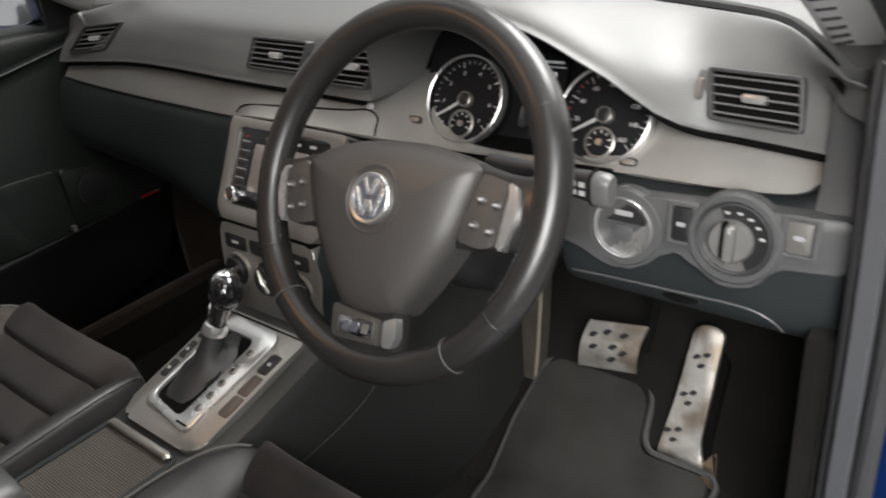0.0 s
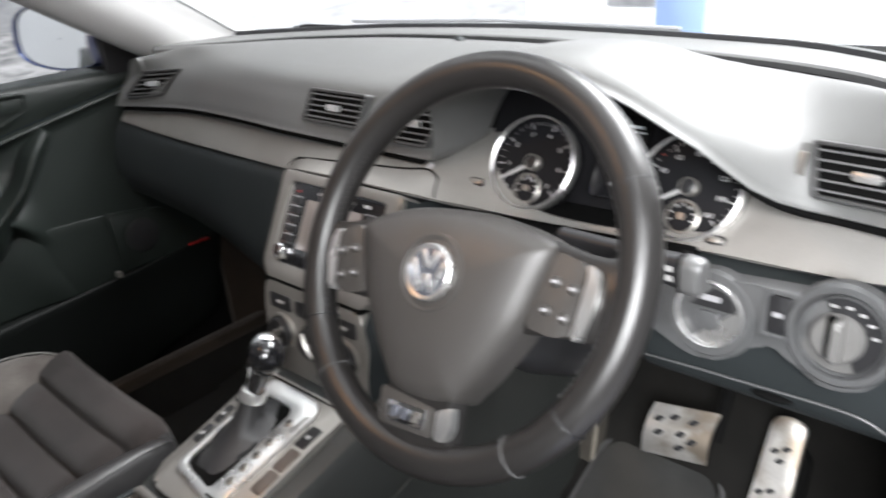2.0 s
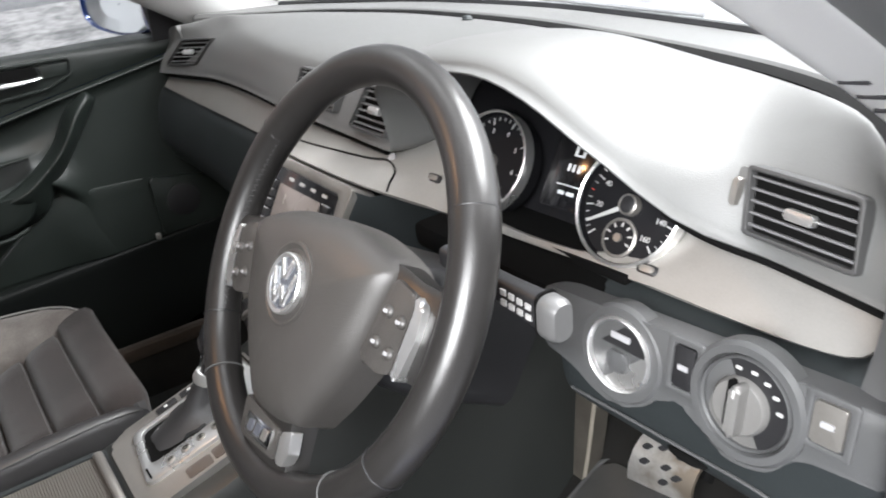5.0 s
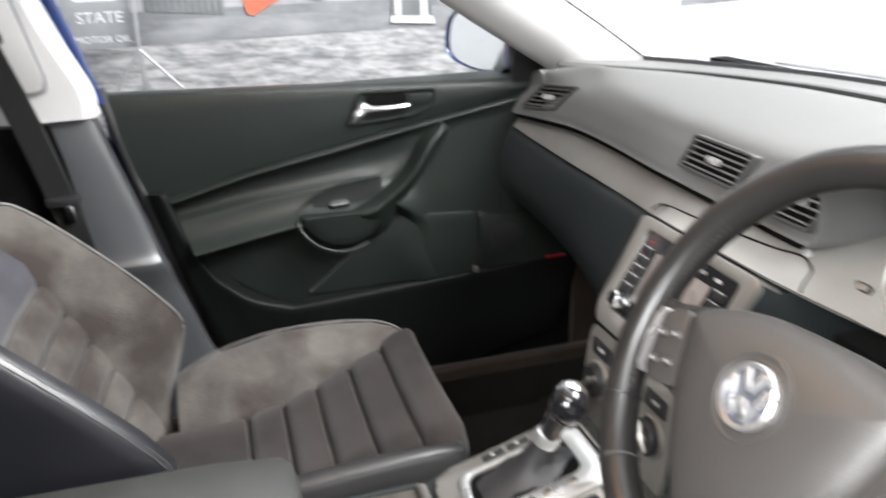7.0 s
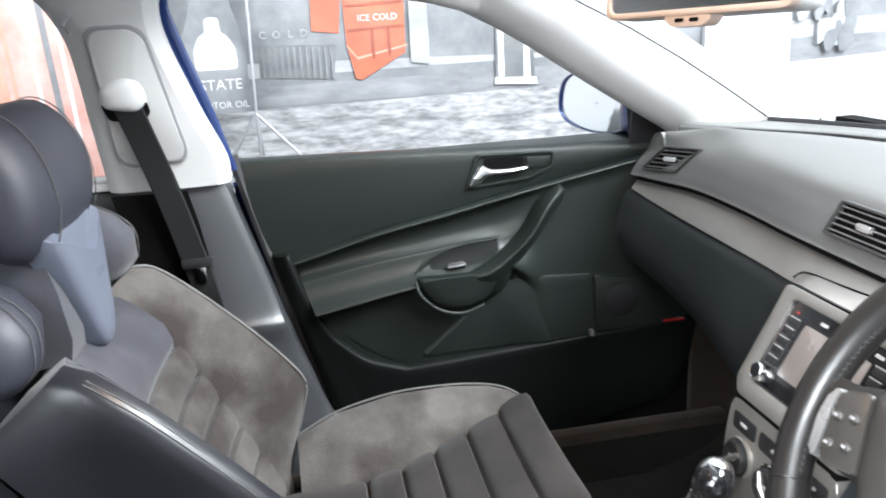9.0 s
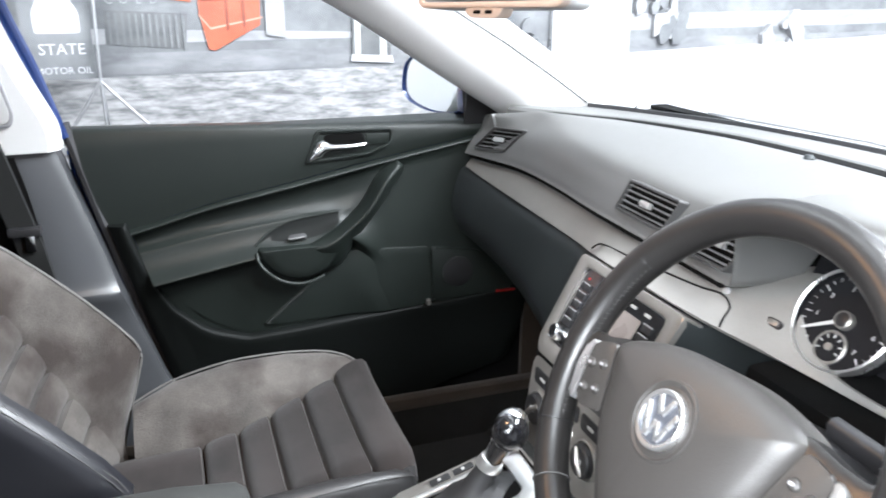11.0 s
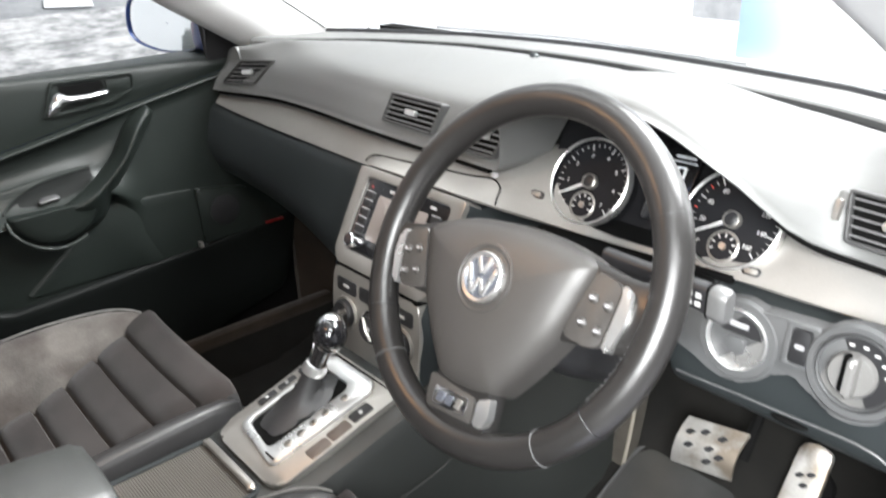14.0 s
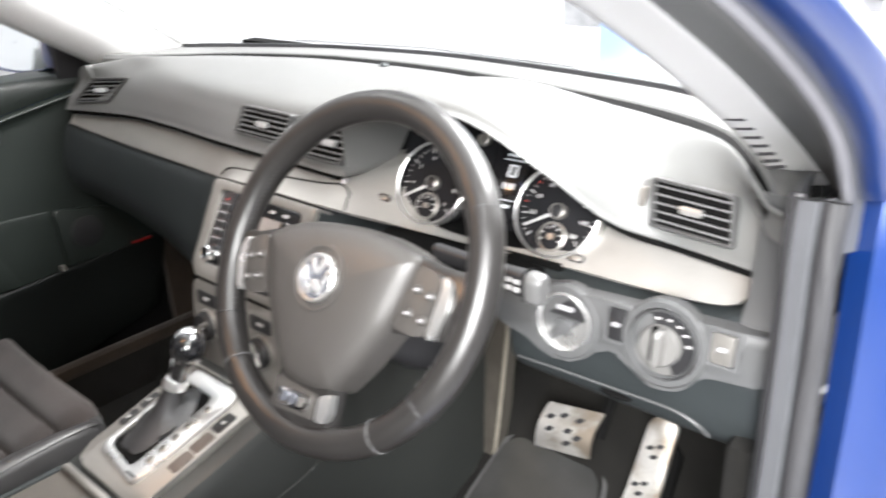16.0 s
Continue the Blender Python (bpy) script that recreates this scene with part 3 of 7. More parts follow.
part("driver_lower_trim", shell([[mirror_x(p) for p in r] for r in low_rows], 0.006), LOWPIL, car, "unseen lower trim mirrored onto the driver's middle pillar")
part("driver_side_light_block", box((0.72, -1.7, 0.25), (0.80, -0.70, 0.93), 0.02), DOOR, car, "unseen rear door on the driver's side, blocks stray light")
part("driver_side_light_screen", loft([[mirror_x((-0.72 + 0.20 * max(z - 0.95, 0), y, z)) for z in (0.92, 1.1, 1.31)] for y in (-1.7, -0.70)]), TINTED, car, "unseen dark side window, cuts stray light")
rail = []
for y, z in ((-0.10, 1.176), (-0.18, 1.199), (-0.26, 1.213), (-0.38, 1.232), (-0.50, 1.246), (-0.59, 1.254), (-0.72, 1.262), (-0.85, 1.264), (-1.05, 1.260), (-1.40, 1.245)):
    rail.append([Vector((x, y, z + dz)) for x, dz in ((-0.640, 0.016), (-0.612, 0.004), (-0.600, 0.000), (-0.588, 0.003), (-0.574, 0.022), (-0.556, 0.060), (-0.535, 0.095))])
part("roof_rail_trim", shell([spline(r, 3) for r in rail], 0.006), PILLAR, car, "pale trim of the roof rail")
part("frame_edge", tube(spline([Vector((-0.684, -0.540, 0.93)), Vector((-0.668, -0.568, 1.05)), Vector((-0.644, -0.598, 1.16)), Vector((-0.622, -0.606, 1.23)), Vector((-0.600, -0.56, 1.278))], 6), 0.013, 8, squash=0.5, up=(1, 0, 0)), BLUE, car, "strip of blue paint on the door frame")
part("rear_door_card", box((-0.72, -1.5, 0.3), (-0.67, -0.70, 0.915), 0.015), DOOR, car, "black rear door card")
part("rear_window_sill", box((-0.75, -1.5, 0.915), (-0.67, -0.72, 0.93), 0.006), PILLAR, car)
part("rocker_trim", box((-0.67, -0.8, 0.300), (-0.638, 0.42, 0.330), 0.010), CARPET_BROWN, car, "brown carpeted sill")
part("rocker_side", box((-0.70, -0.8, 0.20), (-0.642, 0.42, 0.302), 0.006), CARPET, car, "black carpet below the sill")
part("hook", tube([Vector((-0.585, -0.735, 1.205)), Vector((-0.575, -0.745, 1.19)), Vector((-0.573, -0.735, 1.178))], 0.003, 6), PALE, car)
# floor pan, tunnel, firewall
part("floor_pan", box((-0.745, -1.2, 0.15), (0.72, 0.30, 0.205), 0.01), CARPET, car, "black carpeted floor")
rows = [[Vector((x, 0.26, 0.205)), Vector((x, 0.32, 0.215)), Vector((x, 0.42, 0.26 if x < 0.45 else 0.228)), Vector((x, 0.60, 0.43)), Vector((x, 0.66, 0.60)), Vector((x, 0.66, 0.80))] for x in (-0.68, -0.3, 0.0, 0.3, 0.435, 0.455, 0.74)]
part("toe_board", shell(rows, 0.01), CARPET, car, "black carpeted toe board")
part("passenger_carpet", shell([[Vector((x, y, z)) for y, z in ((-0.10, 0.212), (0.24, 0.214), (0.34, 0.235), (0.50, 0.37))] for x in (-0.62, -0.4, -0.13)], 0.008), CARPET, car, "black footwell carpet")
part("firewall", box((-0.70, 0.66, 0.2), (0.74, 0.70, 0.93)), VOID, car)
# unseen dark wall, added to block light from the open rear
part("rear_light_block", box((-0.72, -1.75, 0.2), (0.77, -1.70, 1.42)), VOID, car)
part("footwell_side", box((-0.705, 0.36, 0.2), (-0.690, 0.70, 0.92)), CARPET_BROWN, car, "brown carpeted side of the footwell")
part("footwell_side", box((0.735, 0.25, 0.2), (0.745, 0.70, 0.65)), CARPET, car)
# underbody and road wheels
part("underbody", box((-0.62, -1.72, 0.14), (0.68, 1.6, 0.20), 0.02), BLACK, car, "black underbody")
for wx in (-0.72, 0.77):
    for wy in (1.15, -1.45):
        wh = part("wheel", lathe([(0.20, -0.085), (0.29, -0.09), (0.305, -0.07), (0.31, 0.0), (0.305, 0.07), (0.29, 0.09), (0.20, 0.085)], (wx, wy, 0.31), (1, 0, 0), 36), RUBBER, car, "black road tyre")
        part("rim", lathe([(0.20, -0.080), (0.18, -0.060), (0.05, -0.068), (0.0, -0.070)], (wx, wy, 0.31), (1 if wx < 0 else -1, 0, 0), 30), SATIN, wh, "silver wheel rim")

# ---- dashboard ----
dash = thing("dashboard", (MID, 0.4, 0.62), "charcoal dashboard with brushed grey trim, dusty on top", "dashboard")
groove_y = curve_y([-0.66, -0.60, -0.50, -0.40, -0.30, -0.18, 0.06, 0.24, 0.44, 0.55, 0.62, 0.68, 0.70, 0.725], [0.245, 0.262, 0.33, 0.405, 0.45, 0.485, 0.497, 0.475, 0.433, 0.39, 0.338, 0.268, 0.235, 0.215])
hood_z = curve_y([0.105, 0.125, 0.14, 0.158, 0.175, 0.213, 0.26, 0.312, 0.362, 0.413, 0.482, 0.533, 0.575, 0.61], [0.862, 0.868, 0.885, 0.918, 0.945, 0.968, 0.980, 0.985, 0.984, 0.968, 0.930, 0.896, 0.873, 0.862])
face_y = curve_y([-0.68, -0.60, -0.50, -0.35, -0.2, 0.0, 0.15, 0.45, 0.55, 0.62, 0.70], [0.212, 0.236, 0.262, 0.262, 0.250, 0.242, 0.238, 0.262, 0.286, 0.277, 0.262])


def pad_section(x):
    yg, zl, yf = groove_y(x), hood_z(x), face_y(x)
    w, wy = sstep(0.862, 0.93, zl), sstep(0.864, 0.985, zl)
    zg = 0.955 - 0.028 * sstep(0.60, 0.72, x) - 0.02 * sstep(-0.52, -0.62, x)
    yt = min(yf + 0.034, yg - 0.02)
    flat = [(yg - 0.005, zg - 0.02), (yg - 0.007, zg), ((yg + yt) / 2, lerp(zg, 0.944, 0.4) + 0.006), (yt, 0.940), (yf + 0.008, 0.912), (yf - 0.004, 0.885), (yf - 0.011, 0.864), (yf - 0.006, 0.857), (yf + 0.07, 0.852)]
    yl = yf - 0.055
    hood = [(yg - 0.005, zg - 0.02), (yg - 0.007, zg), ((yg + yl) / 2 + 0.03, lerp(zg, zl, 0.7) + 0.014), (yl + 0.07, zl + 0.017), (yl + 0.03, zl + 0.015), (yl + 0.009, zl + 0.010), (yl, zl + 0.002), (yl + 0.004, zl - 0.005), (yl + 0.16, zl - 0.016)]
    left = (-0.600, -0.600, -0.604, -0.612, -0.634, -0.654, -0.664, -0.664, -0.664)
    return [Vector((max(x, e), lerp(a[0], b[0], wy if x < 0.3 else w), lerp(a[1], b[1], w))) for a, b, e in zip(flat, hood, left)]


xs = sorted(set([round(lerp(-0.664, 0.722, i / 70), 4) for i in range(71)] + [0.115, 0.1275, 0.135, 0.1425, 0.15, 0.1575, 0.165, 0.1725, 0.18, 0.187, 0.195]))
part("upper_pad", loft([spline(pad_section(x), 4) for x in xs], caps=False), PAD, dash, "soft charcoal upper pad with a hood over the dials", smooth=50)
end = spline(pad_section(-0.664)[1:-1], 4)
part("pad_end", loft([end, [p + Vector((-0.006, 0.008, -0.006)) for p in end], [p + Vector((-0.040, 0.060, -0.030)) for p in end]]), PAD, dash, "rounded end of the upper pad", smooth=60)
# strip behind the groove up to the windscreen
rows = [[Vector((x, groove_y(x) + 0.012, 0.930)), Vector((x, groove_y(x) + 0.015, 0.952 - 0.022 * sstep(0.60, 0.72, x))), Vector((x, groove_y(x) + 0.022, 0.958 - 0.022 * sstep(0.60, 0.72, x))), Vector((x, max(ws_y(x), groove_y(x) + 0.03) + 0.05, 0.950))] for x in [lerp(-0.61, 0.71, i / 60) for i in range(61)]]
part("defroster_panel", loft(rows), PAD, dash, "charcoal panel under the windscreen")
rows = []
for i in range(61):
    x = lerp(-0.60, 0.700, i / 60)
    zg = 0.955 - 0.028 * sstep(0.60, 0.72, x) - 0.02 * sstep(-0.52, -0.62, x)
    rows.append([Vector((x, groove_y(x) + dy, zg + dz)) for dy, dz in ((-0.0095, -0.006), (-0.0085, 0.0012), (0.002, 0.0020), (0.0150, 0.0015), (0.0165, -0.008))])
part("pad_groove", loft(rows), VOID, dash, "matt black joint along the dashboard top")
# black bars along the pad's lower edge stand in for its shade
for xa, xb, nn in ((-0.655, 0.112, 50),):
    part("pad_shade_bar", tube([Vector((x, face_y(x) - 0.0055, 0.8545)) for x in [lerp(xa, xb, k / nn) for k in range(nn + 1)]], 0.0052, 6), VOID, dash, "black bar drawing the shade in the gap under the pad")
part("pad_shade_bar", tube([pad_section(x)[7] + Vector((0, 0.001, -0.0045)) for x in [lerp(0.515, 0.694, k / 30) for k in range(31)]], 0.0042, 6), VOID, dash, "black bar drawing the shade in the gap under the pad")
part("sun_sensor", lathe([(0.008, 0), (0.008, 0.003), (0.005, 0.007), (0, 0.008)], (-0.028, 0.470, 0.956), (0, 0, 1), 16), LOWER, dash, "small grey light sensor")

# brushed trim band
band_lo = ([-0.69, -0.62, -0.5, -0.25, -0.15, -0.10, 0.0, 0.12, 0.17, 0.25, 0.42, 0.58, 0.65, 0.675, 0.688], [0.205, 0.222, 0.236, 0.232, 0.208, 0.186, 0.170, 0.178, 0.205, 0.235, 0.248, 0.250, 0.250, 0.252, 0.255], [0.832, 0.815, 0.801, 0.797, 0.808, 0.822, 0.832, 0.828, 0.814, 0.803, 0.804, 0.806, 0.811, 0.818, 0.832])
band_hi = ([-0.69, -0.62, -0.5, -0.3, -0.15, 0.0, 0.10, 0.15, 0.195, 0.22, 0.25, 0.30, 0.40, 0.43, 0.47, 0.50, 0.53, 0.58, 0.66, 0.688], [0.220, 0.245, 0.266, 0.270, 0.258, 0.250, 0.258, 0.290, 0.315, 0.280, 0.256, 0.248, 0.254, 0.262, 0.285, 0.318, 0.315, 0.300, 0.285, 0.275], [0.846, 0.849, 0.845, 0.843, 0.845, 0.850, 0.852, 0.866, 0.872, 0.835, 0.817, 0.811, 0.811, 0.816, 0.832, 0.868, 0.870, 0.860, 0.858, 0.857])
by, bz = curve_y(band_lo[0], band_lo[1]), curve_y(band_lo[0], band_lo[2])
ty, tz = curve_y(band_hi[0], band_hi[1]), curve_y(band_hi[0], band_hi[2])
rows = []
for i in range(121):
    x = lerp(-0.672, 0.687, i / 120)
    lo, hi = Vector((x, by(x), bz(x))), Vector((x, ty(x), tz(x)))
    tight = sstep(0.23, 0.27, x) * (1 - sstep(0.41, 0.45, x))
    n = Vector((0, -(hi.z - lo.z), hi.y - lo.y)).normalized()
    rows.append([lo + Vector((0, 0.03, -0.004)), lo + Vector((0, 0.004, -0.001)), lo + n * 0.002 + (hi - lo) * 0.03] + [lo.lerp(hi, k / 5) + n * 0.003 for k in range(1, 5)] + [hi, hi + Vector((0, lerp(0.05, 0.006, tight), lerp(0.01, -0.004, tight)))])
band = part("trim_band", loft(rows), DECOR, dash, "brushed warm grey trim band", smooth=40)


def band_at(x, s, out=0.0):
    lo, hi = Vector((x, by(x), bz(x))), Vector((x, ty(x), tz(x)))
    n = Vector((0, -(hi.z - lo.z), hi.y - lo.y)).normalized()
    return lo.lerp(hi, s) + n * (0.003 + out)


# lid of the small bin in the band, its outline and button
lid_u = [(-0.156, 0.12), (-0.150, 0.30), (-0.12, 0.36), (-0.04, 0.40), (0.037, 0.49), (0.09, 0.54), (0.122, 0.52), (0.143, 0.34), (0.150, 0.16), (0.155, 0.04)]
part("bin_lid_joint", tube(spline([band_at(x, s, 0.0008) for x, s in lid_u], 6), 0.0013, 6), VOID, band, "fine joint of the storage lid")
part("bin_button", lathe([(0.005, 0), (0.005, 0.003), (0.003, 0.004)], band_at(0.122, 0.60), (0, -0.7, 0.7), 12), PALE, band)
for x, s in ((0.187, 0.33), (0.484, 0.22)):
    f = frame_of(band_at(x, s), (1, 0.06, 0.0), (0, 0.66, 0.75))
    b = part("button_frame", prism(rrect(-0.0105, 0.0105, -0.0048, 0.0048, 0.004), f, -0.002, 0.0022, 0.0008), BLACK, band, "small black reset button")
    part("button_cap", prism(rrect(-0.0075, 0.0075, -0.003, 0.003, 0.0026), f, 0.002, 0.0034, 0.0008), SATIN, b)

# glovebox and lower left
glow_z = curve_y([-0.70, -0.60, -0.43, -0.335, -0.25, -0.15], [0.70, 0.676, 0.640, 0.610, 0.588, 0.580])
rows = []
for i in range(41):
    x = lerp(-0.70, -0.105, i / 40)
    z0, zl = bz(x) - 0.003, glow_z(x)
    k = sstep(-0.24, -0.105, x)
    y0 = by(x)
    pull = 0.075 * k
    rows.append(spline([(x, y0 + 0.02, z0), (x, y0 - 0.002, z0 - 0.004), (x, y0 - 0.018 - pull * 0.05, lerp(z0, zl, 0.3)), (x, y0 - 0.026 - pull * 0.4, lerp(z0, zl, 0.65)), (x, y0 - 0.014 - pull * 0.7, lerp(z0, zl, 0.93)), (x, y0 + 0.01 - pull * 0.6, zl - 0.008), (x, 0.40, zl - 0.02), (x, 0.62, zl + 0.04)], 3))
part("glovebox", loft(rows), LOWER, dash, "dark slate glovebox and lower panel")
part("left_end_cap", loft([[Vector((-0.70, y, z)) for y, z in ((0.24, 0.845), (0.22, 0.78), (0.235, 0.70), (0.6, 0.70), (0.6, 0.90))], [Vector((-0.66, y, z)) for y, z in ((0.27, 0.86), (0.25, 0.86), (0.25, 0.86), (0.6, 0.93), (0.6, 0.94))]]), LOWER, dash)

# lower right: switch panel and knee panel
rows = []
for i in range(41):
    x = lerp(0.40, 0.738, i / 40)
    e = sstep(0.715, 0.738, x)
    ins = 0.03 * sstep(0.43, 0.40, x)
    zt = bz(min(x, 0.68)) - 0.003
    ytop = 0.25 + 0.0 * e
    pts = [(x, ytop + 0.05, zt), (x, ytop - 0.002, zt - 0.001), (x, ytop - 0.02 + ins, zt - 0.006), (x, 0.212 + 0.012 * e + ins, lerp(zt, 0.76, 0.45)), (x, 0.205 + 0.012 * e + ins, 0.762), (x, 0.207 + 0.012 * e + ins, 0.735), (x, 0.210 + 0.014 * e + ins, 0.705), (x, 0.222 + 0.012 * e + ins, 0.678), (x, 0.26 + ins, 0.660), (x, 0.42, 0.655)]
    rows.append(spline(pts, 3))
part("knee_panel", loft(rows), LOWER, dash, "dark slate panel under the light switch")
part("end_cap", shell([[Vector((0.738, y, z)) for y, z in ((0.222, 0.85), (0.210, 0.80), (0.216, 0.74), (0.235, 0.672), (0.42, 0.66))], [Vector((0.742, y, z)) for y, z in ((0.30, 0.93), (0.30, 0.86), (0.30, 0.78), (0.30, 0.70), (0.45, 0.66))]], 0.006), SWITCH, dash, "grey end of the dashboard")
# grey end pillar between the right vent and the door opening
rows = [[Vector((0.688, yf, z)), Vector((0.703, yf - 0.006, z)), Vector((0.722, yf - 0.004, z)), Vector((0.738, yf + 0.012, z)), Vector((0.742, yf + 0.10, z))] for yf, z in ((0.243, 0.945), (0.248, 0.92), (0.247, 0.88), (0.240, 0.84), (0.226, 0.81), (0.216, 0.79))]
part("end_panel", loft(rows), SWITCH, dash, "grey end panel beside the air vent")
sf = frame_of((0.60, 0.2035, 0.779), (1, 0.02, 0.02), (0, 0.12, 1))
outline = rpoly([(-0.185, 0.026), (0.132, 0.036), (0.132, -0.016), (0.075, -0.021), (0.064, -0.026), (0.050, -0.045), (0.025, -0.052), (0.0, -0.047), (-0.015, -0.028), (-0.045, -0.024), (-0.058, -0.042), (-0.088, -0.058), (-0.117, -0.052), (-0.140, -0.040), (-0.185, -0.030)], 0.012)
panel = part("switch_panel", prism(outline, sf, -0.02, 0.004, 0.003), SWITCH, dash, "grey switch panel")


def knob_ring(o, r_out, r_in, axis, name, mat, mat2, label, parent):
    a = part(name, lathe([(r_out, -0.01), (r_out, 0.004), (r_out - 0.003, 0.008), (r_in + 0.002, 0.008), (r_in, 0.004), (r_in, -0.012), (0, -0.012)], o, axis, 48), mat, parent, label)
    return a


AX = (0, -1, 0.14)
# ignition slot: housing, chrome ring, key fob with a button
o = V(0.509, 0.203, 0.769)
knob_ring(o, 0.044, 0.031, AX, "ignition_housing", SWITCH, CHROME, "round grey ignition housing", panel)
part("chrome_ring", lathe([(0.0333, 0.006), (0.0333, 0.0095), (0.0320, 0.0115), (0.0304, 0.0095), (0.0295, 0.0)], o, AX, 48), BRIGHT, dash, "chrome ring of the ignition slot")
part("key_slot", lathe([(0.0275, -0.002), (0.0275, 0.004), (0.024, 0.0055), (0, 0.0055)], o, AX, 40), DULL, dash, "dull grey key slot face")
crown = [(0.0262 * math.cos(radians(a)), 0.0262 * math.sin(radians(a))) for a in range(12, 169, 6)]
part("slot_shade", prism(crown, frame_of(o + Vector((0, -0.0055, 0.0008)), (1, 0, 0), (0, 0.14, 1)), 0.0, 0.0012, 0.0004), BLACK, dash, "black upper part of the slot")
kf = frame_of(o + Vector((0, -0.006, 0.0)), (1, 0, 0), (0, 0.14, 1))
part("key", prism(rrect(-0.011, 0.011, -0.014, 0.004, 0.005), kf, 0, 0.0045, 0.003), SWITCH, dash, "grey key in its slot")
part("slot_mark", prism(rrect(-0.010, 0.010, 0.014, 0.0195, 0.001), kf, 0.0005, 0.0022), PALE, dash, "pale writing on the slot")
# light switch: bezel, dial, grip bar, symbols
o = V(0.625, 0.203, 0.781)
knob_ring(o, 0.047, 0.0365, AX, "light_switch_housing", SWITCH, CHROME, "round grey housing of the light switch", panel)
part("light_dial_rim", lathe([(0.0362, -0.004), (0.0362, 0.006), (0.0350, 0.008), (0.0335, 0.006), (0.0335, -0.006)], o, AX, 48), SWITCH, dash, "grey rim of the light switch")
# grey disc; left of the black arc it stands in for a sheen
part("light_dial_face", lathe([(0.0345, -0.006), (0.0345, 0.003), (0, 0.004)], o, AX, 40), DULL, dash, "face of the light switch, grey where its sheen falls")
lf = frame_of(o + Vector((0, -0.004, 0.0)), (1, 0, 0), (0, 0.14, 1))
arc = [(0.0338 * math.cos(radians(a)), 0.0338 * math.sin(radians(a))) for a in range(-62, 119, 9)] + [(0.020 * math.cos(radians(a)), 0.020 * math.sin(radians(a))) for a in range(118, -63, -9)]
part("symbol_arc", prism(arc, lf, -0.001, 0.0012), BLACK, dash, "black arc with white symbols", smooth=0)
part("light_knob", lathe([(0.0222, 0.002), (0.0218, 0.009), (0.0200, 0.0115), (0, 0.0118)], o + Vector((-0.002, 0, -0.002)), AX, 40), KNOB, dash, "satin rotary knob")
part("grip_slot", prism(rrect(-0.0105, -0.0035, -0.019, 0.0195, 0.003), lf, 0.006, 0.0092), VOID, dash, "dark groove beside the grip")
part("light_grip", prism(rrect(-0.0035, 0.0052, -0.0205, 0.0200, 0.004), lf, 0.005, 0.0185, 0.0035, 3), KNOB, dash, "satin grip bar of the knob")
part("grip_mark", prism(rrect(-0.0004, 0.0016, 0.011, 0.0175, 0.0006), lf, 0.0180, 0.0189), MARK, dash)
for a in (108, 82, 58, 36, 12):
    u, v = 0.0275 * math.cos(radians(a)), 0.0275 * math.sin(radians(a))
    part("switch_symbol", prism(rrect(u - 0.0024, u + 0.0024, v - 0.0012, v + 0.0012, 0.0007), lf, 0.001, 0.0022), MARK, dash)


def rocker(u0, u1, v0, v1, name, label):
    """A square rocker in a recessed frame of the switch panel."""
    fr = part("switch_frame", ring(rrect(u0, u1, v0, v1, 0.003), rrect(u0 + 0.006, u1 - 0.006, v0 + 0.005, v1 - 0.005, 0.002), sf, 0.002, 0.0065, 0.0012), SWITCH, panel)
    part(name, prism(rrect(u0 + 0.007, u1 - 0.007, v0 + 0.006, v1 - 0.006, 0.002), sf, 0.0, 0.0068, 0.002), BLACK if name == "dimmer" else SATIN, dash, label)
    um, vm = (u0 + u1) / 2, (v0 + v1) / 2
    part("switch_mark", prism(rrect(um - 0.0045, um + 0.0045, vm - 0.0022, vm + 0.0022, 0.001), sf, 0.0066, 0.0078), PALE, dash)


rocker(-0.044, -0.012, -0.016, 0.031, "dimmer", "black dimmer wheel switch")
rocker(0.066, 0.102, -0.008, 0.035, "boot_button", "pale grey boot release button")
# lighter bar along the joint, its highlight painted in
part("panel_joint_highlight", tube(spline([Vector((x, y, z)) for x, y, z in ((0.435, 0.212, 0.692), (0.50, 0.2095, 0.697), (0.563, 0.2095, 0.699), (0.621, 0.2095, 0.701), (0.649, 0.2095, 0.699), (0.666, 0.2125, 0.690), (0.674, 0.219, 0.678))], 5), 0.0016, 6), SWITCH, dash, "joint of the knee panel, lighter to draw its highlight")
part("flap_grip", ball((0.568, 0.213, 0.690), 0.020, 0.006, 0.004), VOID, dash, "near-black lens drawing the shade of a finger recess")


